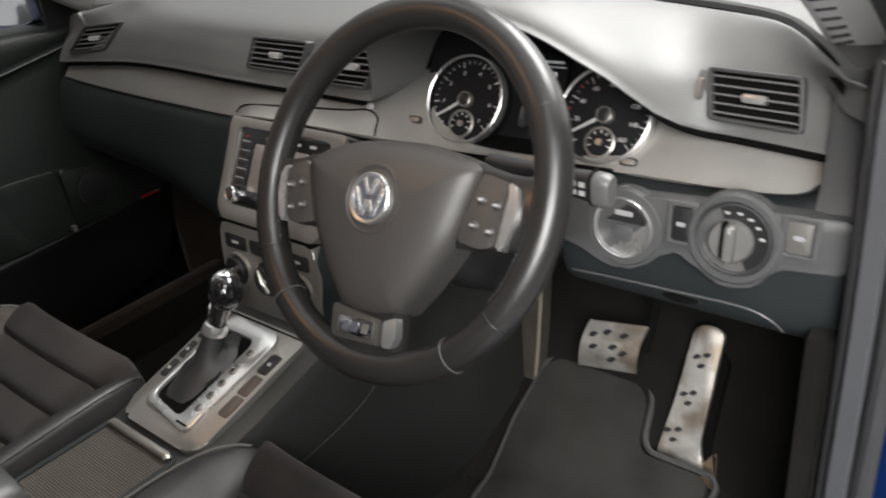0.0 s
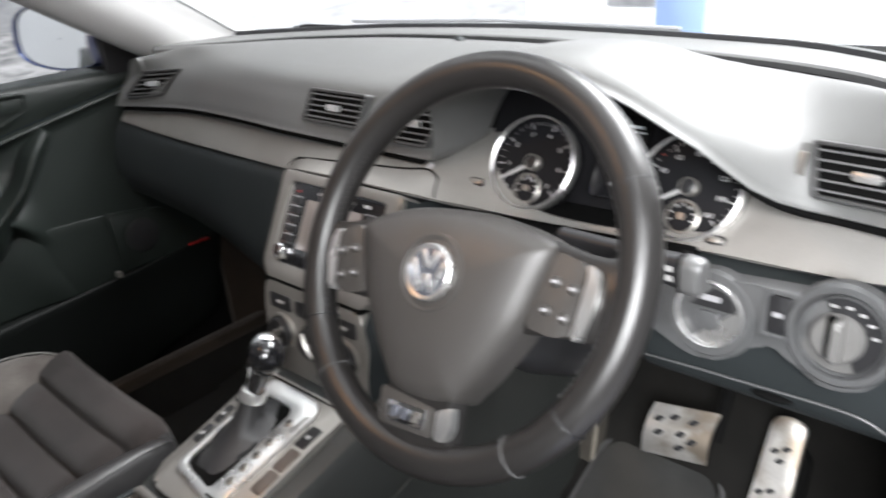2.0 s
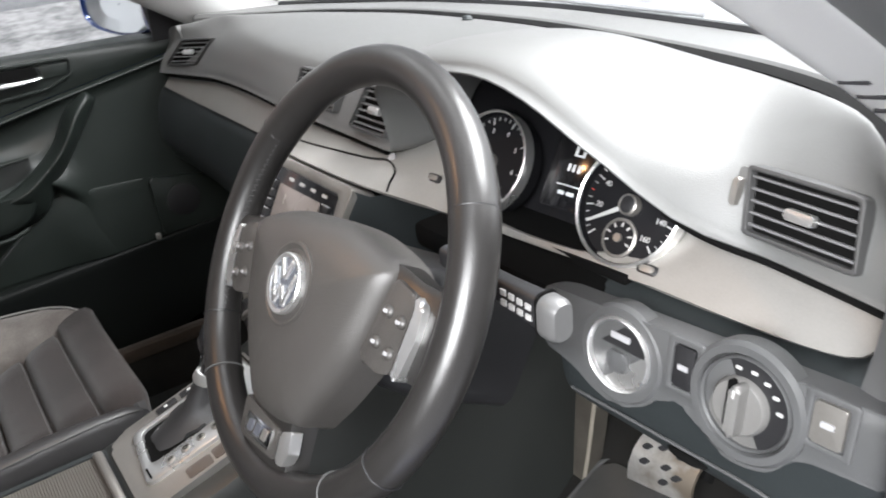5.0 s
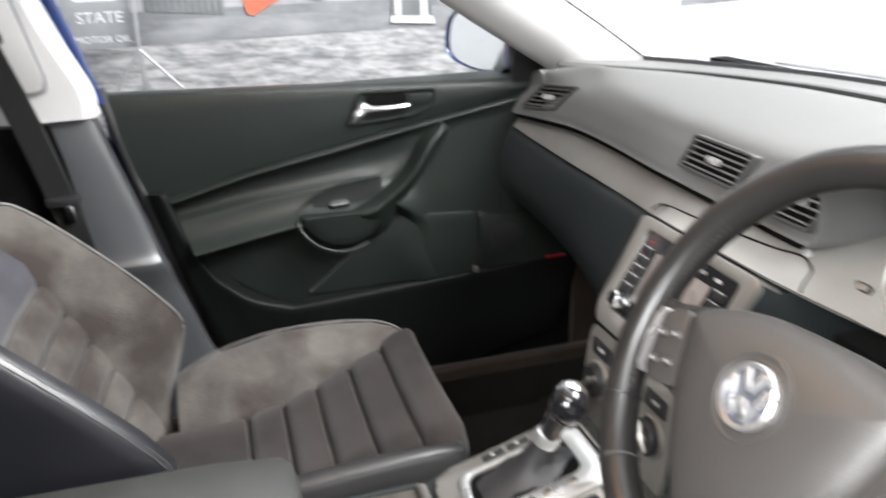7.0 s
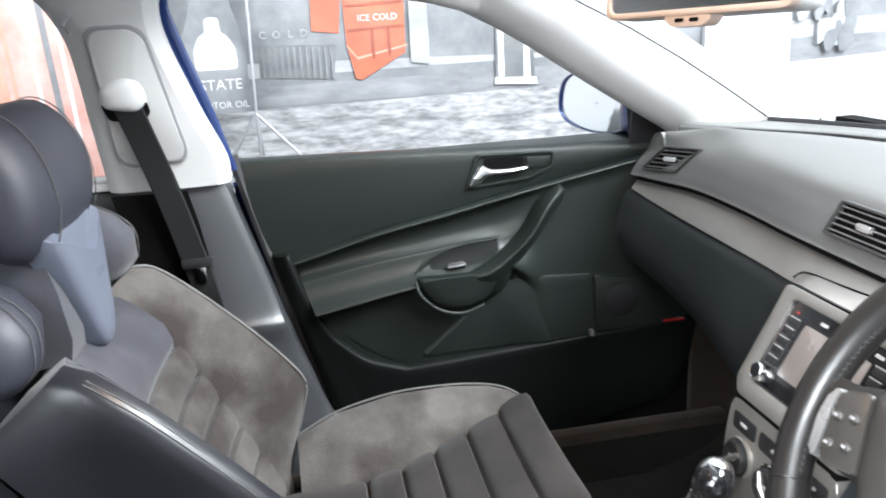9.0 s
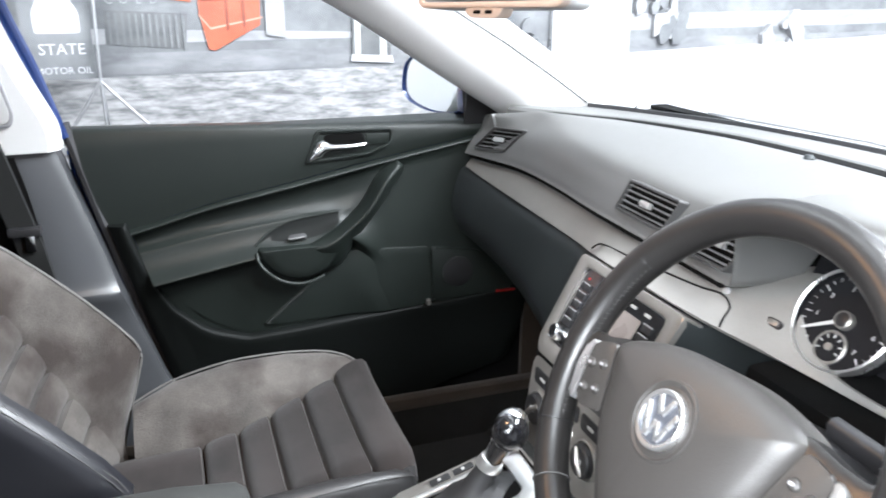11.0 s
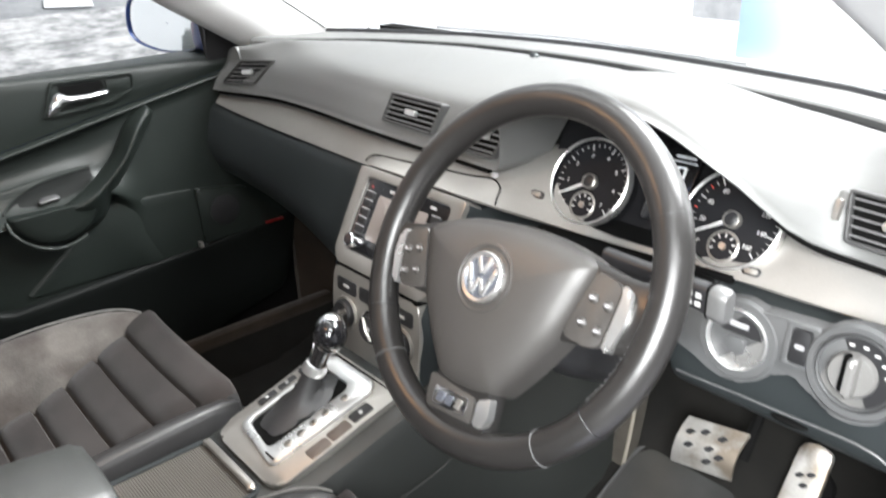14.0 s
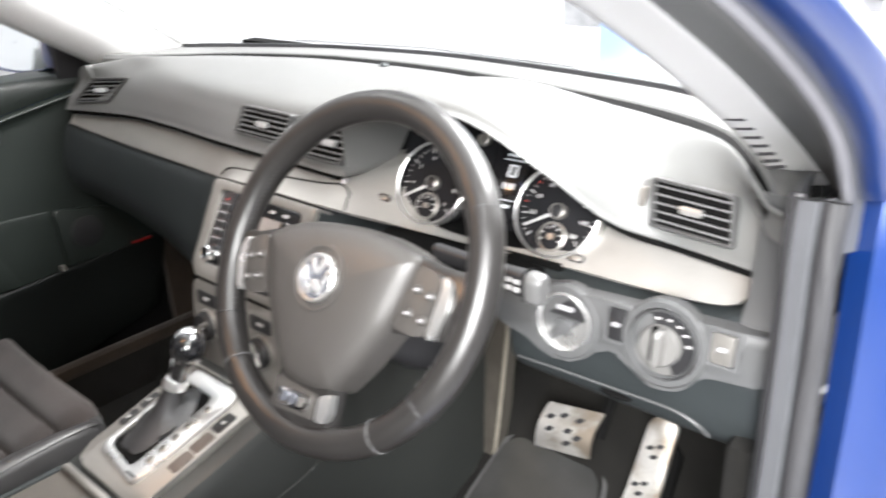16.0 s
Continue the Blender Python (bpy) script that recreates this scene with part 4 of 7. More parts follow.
# ---- air vents ----
def vent(name, c, ux, uy, w, h, skew, slats, side_wheel=0, label="", tab_u=0.0):
    f0 = frame_of(c, ux, uy)
    f = frame_of(f0(0, 0, 0.004), ux, uy)
    o = rpoly([(-w / 2 - skew, -h / 2), (w / 2 - skew, -h / 2), (w / 2 + skew, h / 2), (-w / 2 + skew, h / 2)], 0.005)
    k = 0.004
    i = rpoly([(-w / 2 - skew + k, -h / 2 + k), (w / 2 - skew - k, -h / 2 + k), (w / 2 + skew - k, h / 2 - k), (-w / 2 + skew + k, h / 2 - k)], 0.003)
    fr = part(name, ring(o, i, f, -0.012, 0.006, 0.0015), VENTFRAME, dash, label or "grey air vent with dark slats")
    # shallow near-black back, painted shade in place of a deep duct
    part("vent_back", prism(i, f, -0.012, -0.0015), VOID, fr)
    hh = h - 2 * k
    for s in range(slats):
        v = -hh / 2 + hh * (s + 0.5) / slats
        sk = skew * 2 * v / h
        part("slat", prism([(-w / 2 + k + sk, v - 0.0010), (w / 2 - k + sk, v - 0.0010), (w / 2 - k + sk, v + 0.0010), (-w / 2 + k + sk, v + 0.0010)], f, -0.001, 0.0034, 0.0005, 1), SLAT, fr)
    part("vent_tab", prism(rrect(-0.011 + tab_u, 0.013 + tab_u, -0.0045, 0.004, 0.002), f, 0.002, 0.008, 0.0015), BRIGHT, fr, "bright vent tab")
    if side_wheel:
        u0 = -w / 2 - 0.015
        part("vent_wheel_slot", prism(rrect(u0, u0 + 0.010, -h / 2 + 0.012, h / 2 - 0.004, 0.003), f, -0.006, -0.001, 0.001), PAD, fr)
        part("vent_wheel", prism(rrect(u0 + 0.002, u0 + 0.008, -0.008, 0.014, 0.002), f, 0, 0.007, 0.002), SATIN, fr)
    return fr


vent("air_vent_side", (-0.577, 0.246, 0.898), (1, 0.4, 0.05), (0, 0.30, 1), 0.084, 0.048, 0.020, 5)
vent("air_vent_centre", (-0.061, 0.244, 0.902), (1, -0.03, 0), (0, 0.30, 1), 0.124, 0.048, 0.008, 5)
vent("air_vent_centre", (0.101, 0.236, 0.900), (1, -0.01, 0), (0, 0.30, 1), 0.084, 0.057, 0.015, 6)
vent("air_vent_right", (0.612, 0.276, 0.897), (1, -0.12, 0.0), (0, 0.30, 1), 0.096, 0.052, -0.004, 5, side_wheel=1)

# ---- dials ----
part("dial_board", prism(rrect(-0.19, 0.19, -0.045, 0.082, 0.02), frame_of((0.345, 0.305, 0.855), (1, 0.03, 0), (0, 0.42, 0.9)), -0.03, -0.012), DIAL, dash, "black board behind the dials")


def dial(c, n, major, names_, red, needle):
    f = frame_of(c, (1, 0.04, 0), (0, 0.50, 0.866))
    R = 0.0545
    face = part("dial", lathe([(R, -0.02), (R, 0.0), (0, 0.0)], c, f(0, 0, 1) - f(0, 0, 0), 56), DIAL, dash, "black dial with pale figures")
    ax = f(0, 0, 1) - f(0, 0, 0)
    part("dial_well", lathe([(R + 0.0012, -0.012), (R + 0.0012, 0.0075), (R - 0.0002, 0.0075), (R - 0.0015, 0.0)], c, ax, 56, caps=False), DIAL, face)
    part("chrome_bezel", lathe([(R - 0.0004, 0.0066), (R - 0.0002, 0.0086), (R + 0.0010, 0.0096), (R + 0.0024, 0.0088), (R + 0.0026, -0.004)], c, ax, 64, caps=False), BRIGHT, face, "thin chrome bezel")
    for k in range(n + 1):
        a = radians(225 - 270 * k / n)
        long_ = k % major == 0
        r0, r1 = R - 0.004, R - (0.012 if long_ else 0.008)
        hw = 0.0006 if long_ else 0.0003
        ca, sa = math.cos(a), math.sin(a)
        part("tick", prism([(r1 * ca - hw * sa, r1 * sa + hw * ca), (r1 * ca + hw * sa, r1 * sa - hw * ca), (r0 * ca + hw * sa, r0 * sa - hw * ca), (r0 * ca - hw * sa, r0 * sa + hw * ca)], f, 0.0, 0.0008), REDMARK if k in red else MARK, face, smooth=0)
    for k, s in enumerate(names_):
        a = radians(225 - 270 * k / (len(names_) - 1))
        letters("figure", s, 0.0075, f, (R - 0.019) * math.cos(a), (R - 0.019) * math.sin(a), 0.0008, MARK, face)
    part("hub_cap", lathe([(0.0098, 0.0), (0.0098, 0.008), (0.0085, 0.009), (0.0078, 0.008), (0.0078, 0.007)], c, ax, 28, caps=False), SATIN, face)
    part("hub_cap", lathe([(0.0080, 0.0), (0.0080, 0.0080), (0.0065, 0.0088), (0, 0.0088)], c, ax, 28), BLACK, face)
    a = radians(needle)
    ca, sa = math.cos(a), math.sin(a)
    part("needle", prism([(0.008 * ca - 0.0022 * sa, 0.008 * sa + 0.0022 * ca), (0.008 * ca + 0.0022 * sa, 0.008 * sa - 0.0022 * ca), (0.047 * ca + 0.0010 * sa, 0.047 * sa - 0.0010 * ca), (0.047 * ca - 0.0010 * sa, 0.047 * sa + 0.0010 * ca)], f, 0.004, 0.0055), MARK, face, "white needle")
    sc = f(0.0, -0.031, 0.001)
    sub = part("small_dial", lathe([(0.0185, 0.0), (0.0185, 0.002), (0.0165, 0.003), (0.0160, 0.0015), (0, 0.0015)], sc, ax, 36), SATIN, face, "small silver-ringed gauge")
    part("small_face", lathe([(0.0155, 0.0014), (0.0155, 0.0022), (0, 0.0022)], sc, ax, 32), DIAL, sub)
    part("small_hub", lathe([(0.004, 0.002), (0.004, 0.005), (0, 0.005)], sc, ax, 16), SATIN, sub)
    for k in range(7):
        a = radians(200 - 220 * k / 6)
        part("small_tick", prism([(0.0105 * math.cos(a) + p * math.sin(a), -0.031 + 0.0105 * math.sin(a) - p * math.cos(a)) for p in (-0.0007, 0.0007)] + [(0.0145 * math.cos(a) + p * math.sin(a), -0.031 + 0.0145 * math.sin(a) - p * math.cos(a)) for p in (0.0007, -0.0007)], f, 0.003, 0.0042), MARK, sub, smooth=0)
    return f


dial((0.2490, 0.279, 0.857), 28, 4, ("", "1", "2", "3", "4", "5", "6", "7"), (), 212)
dial((0.4430, 0.285, 0.857), 32, 4, ("", "20", "40", "60", "80", "100", "120", "140", "160"), (6, 10), 212)
df = frame_of((0.350, 0.295, 0.862), (1, 0.04, 0), (0, 0.5, 0.866))
disp = part("trip_display", prism(rrect(-0.026, 0.026, -0.035, 0.060, 0.004), df, -0.012, -0.002, 0.001), GLOSS, dash, "dark trip display with pale pixels")
for u, v, w_, h_ in ((0.006, 0.048, 0.026, 0.003), (0.006, 0.042, 0.034, 0.0015), (0.001, 0.028, 0.003, 0.016), (0.011, 0.028, 0.003, 0.016), (0.006, 0.035, 0.010, 0.002), (0.006, 0.021, 0.010, 0.002), (-0.002, 0.008, 0.003, 0.008), (0.004, 0.008, 0.003, 0.008), (0.011, 0.008, 0.004, 0.008), (0.004, -0.010, 0.030, 0.0015), (-0.002, -0.018, 0.008, 0.004), (0.010, -0.018, 0.010, 0.004)):
    part("display_mark", prism(rrect(u - w_ / 2, u + w_ / 2, v - h_ / 2, v + h_ / 2, 0.001), df, -0.002, -0.0012), LCD, disp)
for u in (-0.052, 0.055):
    part("warning_lamp", lathe([(0.009, -0.004), (0.009, 0.002), (0.0075, 0.003), (0.007, 0.0), (0, 0)], df(u, 0.062, -0.002), df(0, 0, 1) - df(0, 0, 0), 24), SATIN, disp)
rows = [[Vector((x, 0.245, 0.8045)), Vector((x, 0.235, 0.800)), Vector((x, 0.26, 0.792))] for x in (0.20, 0.46)]
# near-black fillers where shade falls under the dials and at the column
part("cluster_shade_fill", box((0.20, 0.246, 0.800), (0.47, 0.36, 0.809), 0.002), VOID, dash, "near-black filler for the shade under the dials")
part("column_shade_fill", box((0.20, 0.20, 0.770), (0.46, 0.30, 0.800), 0.01), VOID, dash)

# ---- middle stack: radio and climate panel ----
st = frame_of((MID - 0.007, 0.168, 0.827), (1, 0, 0), (0, 0.50, 0.866))
bez_o = rpoly([(-0.118, 0.004), (0.118, 0.004), (0.112, -0.128), (0.096, -0.146), (-0.096, -0.146), (-0.112, -0.128)], 0.010)
bez_i = rpoly([(-0.095, -0.010), (0.095, -0.010), (0.093, -0.108), (0.085, -0.122), (-0.085, -0.122), (-0.093, -0.108)], 0.010)
bezel = part("radio_bezel", ring(bez_o, bez_i, st, -0.03, 0.004, 0.002), SATIN, dash, "satin warm grey bezel round the radio")
radio = part("radio", prism(bez_i, st, -0.02, 0.0, 0.001), GLOSS, dash, "black touch-screen radio")
part("radio_screen", prism(rrect(-0.055, 0.055, -0.098, -0.030, 0.003), st, 0.0, 0.0015, 0.0006), SCREEN, radio, "blank grey-brown screen")
for sgn in (-1, 1):
    for k in range(5):
        v = -0.034 - 0.0132 * k
        b = part("radio_key", prism(rrect(sgn * 0.073 - 0.009, sgn * 0.073 + 0.009, v - 0.0052, v + 0.0052, 0.0015), st, 0.0, 0.004, 0.001), BLACK, radio)
        part("key_edge", prism(rrect(sgn * 0.073 - 0.009, sgn * 0.073 + 0.009, v + 0.0040, v + 0.0056, 0.0006), st, 0.003, 0.0047), PALE, b)
    kn = part("radio_knob", lathe([(0.0115, 0.0), (0.0115, 0.006), (0.0105, 0.012), (0.0095, 0.013), (0.008, 0.012), (0, 0.012)], st(sgn * 0.077, -0.107, 0.0), st(0, 0, 1) - st(0, 0, 0), 28), CHROME, radio, "chrome rotary radio knob")
    part("knob_cap", lathe([(0.0078, 0.012), (0.0078, 0.0135), (0, 0.0135)], st(sgn * 0.077, -0.107, 0.0), st(0, 0, 1) - st(0, 0, 0), 24), GLOSS, kn)
for u in (-0.03, 0.0, 0.03, 0.06):
    part("radio_mark", prism(rrect(u - 0.006, u + 0.006, -0.022, -0.018, 0.001), st, 0.0, 0.0012), MARK, radio)
part("hazard_mark", prism(rrect(-0.079, -0.075, -0.0235, -0.0205, 0.001), st, 0.0, 0.0014), REDLAMP, radio)
cm = frame_of(st(0, -0.146, 0.0), (1, 0, 0), (0, 0.10, 0.995))
clim_o = rpoly([(-0.100, -0.002), (0.100, -0.002), (0.104, -0.05), (0.102, -0.112), (0.088, -0.165), (-0.088, -0.165), (-0.102, -0.112), (-0.104, -0.05)], 0.014)
clim = part("climate_panel", prism(clim_o, cm, -0.05, 0.004, 0.003), SATIN, dash, "satin warm grey climate control panel")
part("panel_gap", prism(rpoly([(-0.098, 0.003), (0.098, 0.003), (0.098, -0.004), (-0.098, -0.004)], 0.002), cm, -0.03, 0.0035), VOID, clim)
for u0, u1 in ((-0.090, -0.042), (-0.034, 0.034), (0.042, 0.090)):
    k = part("climate_keys", prism(rrect(u0, u1, -0.040, -0.018, 0.004), cm, 0.003, 0.0055, 0.001), BLACK, clim, "black climate keys")
    part("key_mark", prism(rrect((u0 + u1) / 2 - 0.007, (u0 + u1) / 2 + 0.007, -0.031, -0.027, 0.001), cm, 0.0055, 0.0063), MARK, k)
for u in (-0.066, 0.0, 0.066):
    o, ax = cm(u, -0.072, 0.004), cm(0, 0, 1) - cm(0, 0, 0)
    rg = part("knob_bezel", lathe([(0.0265, -0.002), (0.0265, 0.003), (0.0245, 0.0045), (0.0225, 0.003), (0.0225, -0.002)], o, ax, 40), CHROME if u == 0 else SATIN, clim, "ring of the climate knob")
    kb = part("climate_knob", lathe([(0.0222, 0.0), (0.0215, 0.010), (0.019, 0.0125), (0.0165, 0.0115), (0, 0.0115)], o, ax, 36), BLACK, clim, "black rotary climate knob")
    kfr = frame_of(o, (1, 0, 0), (0, 0.10, 0.995))
    a = 40 if u < 0 else 120
    part("knob_grip", tube([kfr(0.018 * math.cos(radians(a)), 0.018 * math.sin(radians(a)), 0.011), kfr(0, 0, 0.0145), kfr(-0.018 * math.cos(radians(a)), -0.018 * math.sin(radians(a)), 0.011)], 0.0035, 8), SATIN, kb)
    part("knob_mark", prism(rrect(-0.006, 0.006, -0.002, 0.004, 0.001), kfr, 0.0113, 0.0128), MARK, kb)
# dark sides of the stack
for sgn in (-1, 1):
    rows = [[st(sgn * 0.116, 0.0, 0.0), st(sgn * 0.11, -0.128, 0.0), cm(sgn * 0.102, -0.02, 0.0), cm(sgn * 0.103, -0.10, 0.0), cm(sgn * 0.088, -0.163, 0.0)],
            [st(sgn * 0.122, 0.0, -0.02), st(sgn * 0.118, -0.128, -0.02), cm(sgn * 0.11, -0.02, -0.02), cm(sgn * 0.11, -0.10, -0.02), cm(sgn * 0.10, -0.163, -0.02)],
            [Vector((MID + sgn * 0.135, 0.36, 0.80)), Vector((MID + sgn * 0.135, 0.36, 0.70)), Vector((MID + sgn * 0.13, 0.36, 0.64)), Vector((MID + sgn * 0.13, 0.36, 0.56)), Vector((MID + sgn * 0.13, 0.36, 0.40))]]
    part("stack_cheek", loft(rows), LOWER, dash, "dark side of the middle stack")

# ---- steering wheel ----
wheel = thing("steering_wheel", (0.358, 0.017, 0.66), "black leather three-spoke steering wheel, worn and dusty", "steering wheel")
TILT_W = radians(30.6)
HUB_AT, SIZE_W = (0.357, 0.017, 0.859), 0.968
wheel_plane = frame_of(HUB_AT, (1, 0, 0), (0, math.sin(TILT_W), math.cos(TILT_W)))


def wf(u, v, w=0.0):
    return wheel_plane(u * SIZE_W, v * SIZE_W, w * SIZE_W)


RR, RT = 0.1797, 0.0170
rows = []
for k in range(96):
    a = 2 * math.pi * k / 96
    ca, sa = math.cos(a), math.sin(a)
    grip = 1.0 + 0.06 * math.exp(-((math.degrees(math.acos(max(-1, min(1, abs(ca))))) - 35) / 14) ** 2) * (sa > 0)
    rows.append([wf((RR + RT * grip * math.cos(b)) * ca, (RR + RT * grip * math.cos(b)) * sa, RT * 1.05 * grip * math.sin(b)) for b in [2 * math.pi * j / 20 for j in range(20)]])
part("rim", loft(rows, close_u=True, close_v=True), RIM, wheel, "thick black leather rim with rubbed shine")
for a in (-51, -129, -148, -32, 32, 148):
    ca, sa = math.cos(radians(a)), math.sin(radians(a))
    pts = [wf((RR + (RT + 0.0003) * math.cos(b)) * ca, (RR + (RT + 0.0003) * math.cos(b)) * sa, (RT * 1.05 + 0.0003) * math.sin(b)) for b in [2 * math.pi * j / 24 for j in range(24)]]
    part("rim_seam", tube(pts, 0.0009, 6, closed=True), STITCH if a in (-51, -129) else BLACK, wheel, "stitched seam of the leather")
for k in range(30):
    for s in (1, -1):
        a = radians(90 + s * (58 + 2.1 * k))
        ca, sa = math.cos(a), math.sin(a)
        p0, p1 = [(RR - RT * 0.98) * ca, (RR - RT * 0.98) * sa], 0
        part("stitch", tube([wf(p0[0] - 0.003 * sa, p0[1] + 0.003 * ca, 0.005), wf(p0[0], p0[1], 0.0072), wf(p0[0] + 0.001 * sa, p0[1] - 0.001 * ca, 0.003)], 0.0006, 4), STITCH, wheel, smooth=0)
# the hub, turned a little to the left
HR = radians(5.5)


def hb(u, v, w=0.0):
    return wf(u * math.cos(HR) - v * math.sin(HR), u * math.sin(HR) + v * math.cos(HR) - 0.015, w)


# airbag cover: a domed shield
half = [(0.0, 0.062), (0.045, 0.060), (0.085, 0.051), (0.106, 0.042), (0.111, 0.034), (0.103, 0.006), (0.091, -0.030), (0.076, -0.056), (0.060, -0.080), (0.046, -0.097), (0.036, -0.108), (0.018, -0.113)]
out = half + [(0.0, -0.114)] + [(-u, v) for u, v in reversed(half[1:])]
o2 = [(p.x, p.y) for p in spline([(u, v, 0) for u, v in out], 4, closed=True)]
lay = []
for s, w in ((1.0, -0.026), (1.0, 0.002), (0.985, 0.009), (0.94, 0.0165), (0.82, 0.023), (0.58, 0.0285), (0.30, 0.0305), (0.02, 0.031)):
    lay.append([hb(u * s, (v + 0.010) * s - 0.010, w) for u, v in o2])
cover = part("airbag_cover", loft(lay, close_v=True, caps=True), HUB, wheel, "dusty black airbag cover")
# badge
bo = hb(0, 0.0, 0.0)
ax = (hb(0, 0, 1) - hb(0, 0, 0)).normalized()
part("badge_recess", lathe([(0.0345, 0.0262), (0.0345, 0.0300), (0.0325, 0.0306), (0.0305, 0.0296), (0.0275, 0.0270)], bo, ax, 48), HUB, cover)
part("badge_disc", lathe([(0.0238, 0.026), (0.0238, 0.0318), (0.022, 0.0326), (0, 0.0330)], bo, ax, 44), BADGE, wheel, "round blue-grey badge")
part("badge_ring", lathe([(0.0248, 0.027), (0.0248, 0.0334), (0.0236, 0.0346), (0.0208, 0.0340), (0.0205, 0.0315)], bo, ax, 48, caps=False), BRIGHT, wheel, "chrome ring of the badge")
def bar_between(p, q, half_w):
    """A flat chrome bar on the badge from p to q."""
    a, b = Vector(p), Vector(q)
    n_ = Vector((-(b - a).y, (b - a).x)).normalized() * half_w
    pts_ = [a + n_, a - n_, b - n_, b + n_]
    if (pts_[1] - pts_[0]).cross(pts_[2] - pts_[1]) < 0:
        pts_.reverse()
    part("badge_bar", prism([tuple(v) for v in pts_], hb, 0.0325, 0.0360, 0.0006), BRIGHT, wheel, "chrome bar of the badge")


for p, q in (((-0.0085, 0.0190), (-0.0012, 0.0040)), ((0.0085, 0.0190), (0.0012, 0.0040)), ((-0.0180, 0.0100), (-0.0075, -0.0170)), ((0.0180, 0.0100), (0.0075, -0.0170)), ((-0.0068, -0.0170), (-0.0008, -0.0020)), ((0.0068, -0.0170), (0.0008, -0.0020))):
    bar_between(p, q, 0.0022)
# arms with button pads
for s in (-1, 1):
    rows = []
    for u, va, vb, w0, w1 in ((0.085, -0.036, 0.046, -0.020, 0.006), (0.110, -0.034, 0.044, -0.016, 0.008), (0.135, -0.032, 0.038, -0.012, 0.007), (0.155, -0.032, 0.036, -0.010, 0.006), (0.172, -0.036, 0.040, -0.010, 0.006)):
        rows.append([hb(s * u, v, w) for v, w in ((va, w0), (va, w1 - 0.004), (va + 0.006, w1), (0, w1 + 0.002), (vb - 0.006, w1), (vb, w1 - 0.004), (vb, w0))])
    part("spoke", loft(rows, close_v=True, caps=True), RIM, wheel, "black side spoke")
    turn = lambda pts: pts if s > 0 else list(reversed(pts))
    pad = part("button_pad", prism(turn(rpoly([(s * 0.1135, 0.036), (s * 0.140, 0.029), (s * 0.143, 0.022), (s * 0.136, -0.030), (s * 0.122, -0.034), (s * 0.0935, -0.029)], 0.005)), hb, 0.0, 0.0125, 0.003), HUB, wheel, "black button pad")
    part("silver_edge", prism(turn(rpoly([(s * 0.142, 0.030), (s * 0.153, 0.024), (s * 0.1545, 0.0), (s * 0.146, -0.032), (s * 0.1375, -0.034), (s * 0.1445, 0.018)], 0.004)), hb, -0.002, 0.0130, 0.003), BRIGHT, wheel, "silver edge of the spoke")
    for u, v in ((0.117, 0.011), (0.134, 0.007), (0.112, -0.013), (0.130, -0.017)):
        b = part("wheel_button", ball(hb(s * u, v, 0.0125), 0.0055, 0.0050, 0.0035, Matrix.Rotation(-TILT_W + math.pi / 2, 4, "X"), 14), HUB, pad)
        part("button_mark", prism(rrect(s * u - 0.0024, s * u + 0.0024, v - 0.0013, v + 0.0013, 0.0006), hb, 0.0152, 0.0164), PALE, b)
# lower spoke
rows = [[hb(u * s - 0.003, v, w) for s, u, w in ((-1, a, 0.0 + d), (-1, a - 0.004, 0.008 + d), (0, 0, 0.010 + d), (1, a - 0.004, 0.008 + d), (1, a, 0.0 + d), (1, a, -0.012), (-1, a, -0.012))] for v, a, d in ((-0.096, 0.040, 0.004), (-0.112, 0.040, 0.003), (-0.135, 0.041, 0.0), (-0.150, 0.044, 0.0), (-0.166, 0.058, 0.0))]
part("lower_spoke", loft(rows, close_v=True, caps=True), RIM, wheel, "black lower spoke")
part("spoke_plate", prism(rpoly([(-0.046, -0.108), (0.020, -0.116), (0.022, -0.142), (-0.042, -0.142)], 0.004), hb, 0.002, 0.0135, 0.002), HUB, wheel, "dark spoke plate")
part("spoke_badge", prism(rrect(-0.033, 0.013, -0.137, -0.119, 0.002), hb, 0.013, 0.0152, 0.0008), CHROME, wheel, "silver spoke badge")
for u in (-0.023, -0.010, 0.003):
    part("badge_figure", prism(rpoly([(u - 0.005, -0.133), (u + 0.003, -0.133), (u + 0.005, -0.123), (u - 0.003, -0.123)], 0.001), hb, 0.0150, 0.0160), BADGE if u < 0 else SATIN, wheel)
part("spoke_corner", prism(rpoly([(0.023, -0.117), (0.038, -0.111), (0.041, -0.130), (0.036, -0.142), (0.0245, -0.142)], 0.003), hb, 0.002, 0.0128, 0.001), BRIGHT, wheel, "chrome corner of the lower spoke")
for u0, u1, v in ((-0.014, 0.014, -0.058), (-0.005, 0.005, -0.090)):
    part("cover_mark", prism(rrect(u0, u1, v - 0.002, v + 0.002, 0.001), hb, 0.0235 if v > -0.06 else 0.017, 0.0262 if v > -0.06 else 0.0205), HUB, cover)
# column and stalks
col = thing("steering_column", (0.34, 0.18, 0.68), "black steering column shroud with two stalks", "steering column")
cf = frame_of(HUB_AT, (1, 0, 0), (0, math.sin(TILT_W), math.cos(TILT_W)))
rows = []
for w, a, vt, vb in ((-0.026, 0.048, 0.026, -0.060), (-0.034, 0.056, 0.030, -0.072), (-0.10, 0.060, 0.032, -0.085), (-0.20, 0.060, 0.030, -0.085)):
    rows.append([cf(u, v, w) for u, v in rrect(-a, a, vb, vt, 0.022)])
part("shroud", loft(rows, close_v=True, caps=True), BLACK, col, "black column shroud")
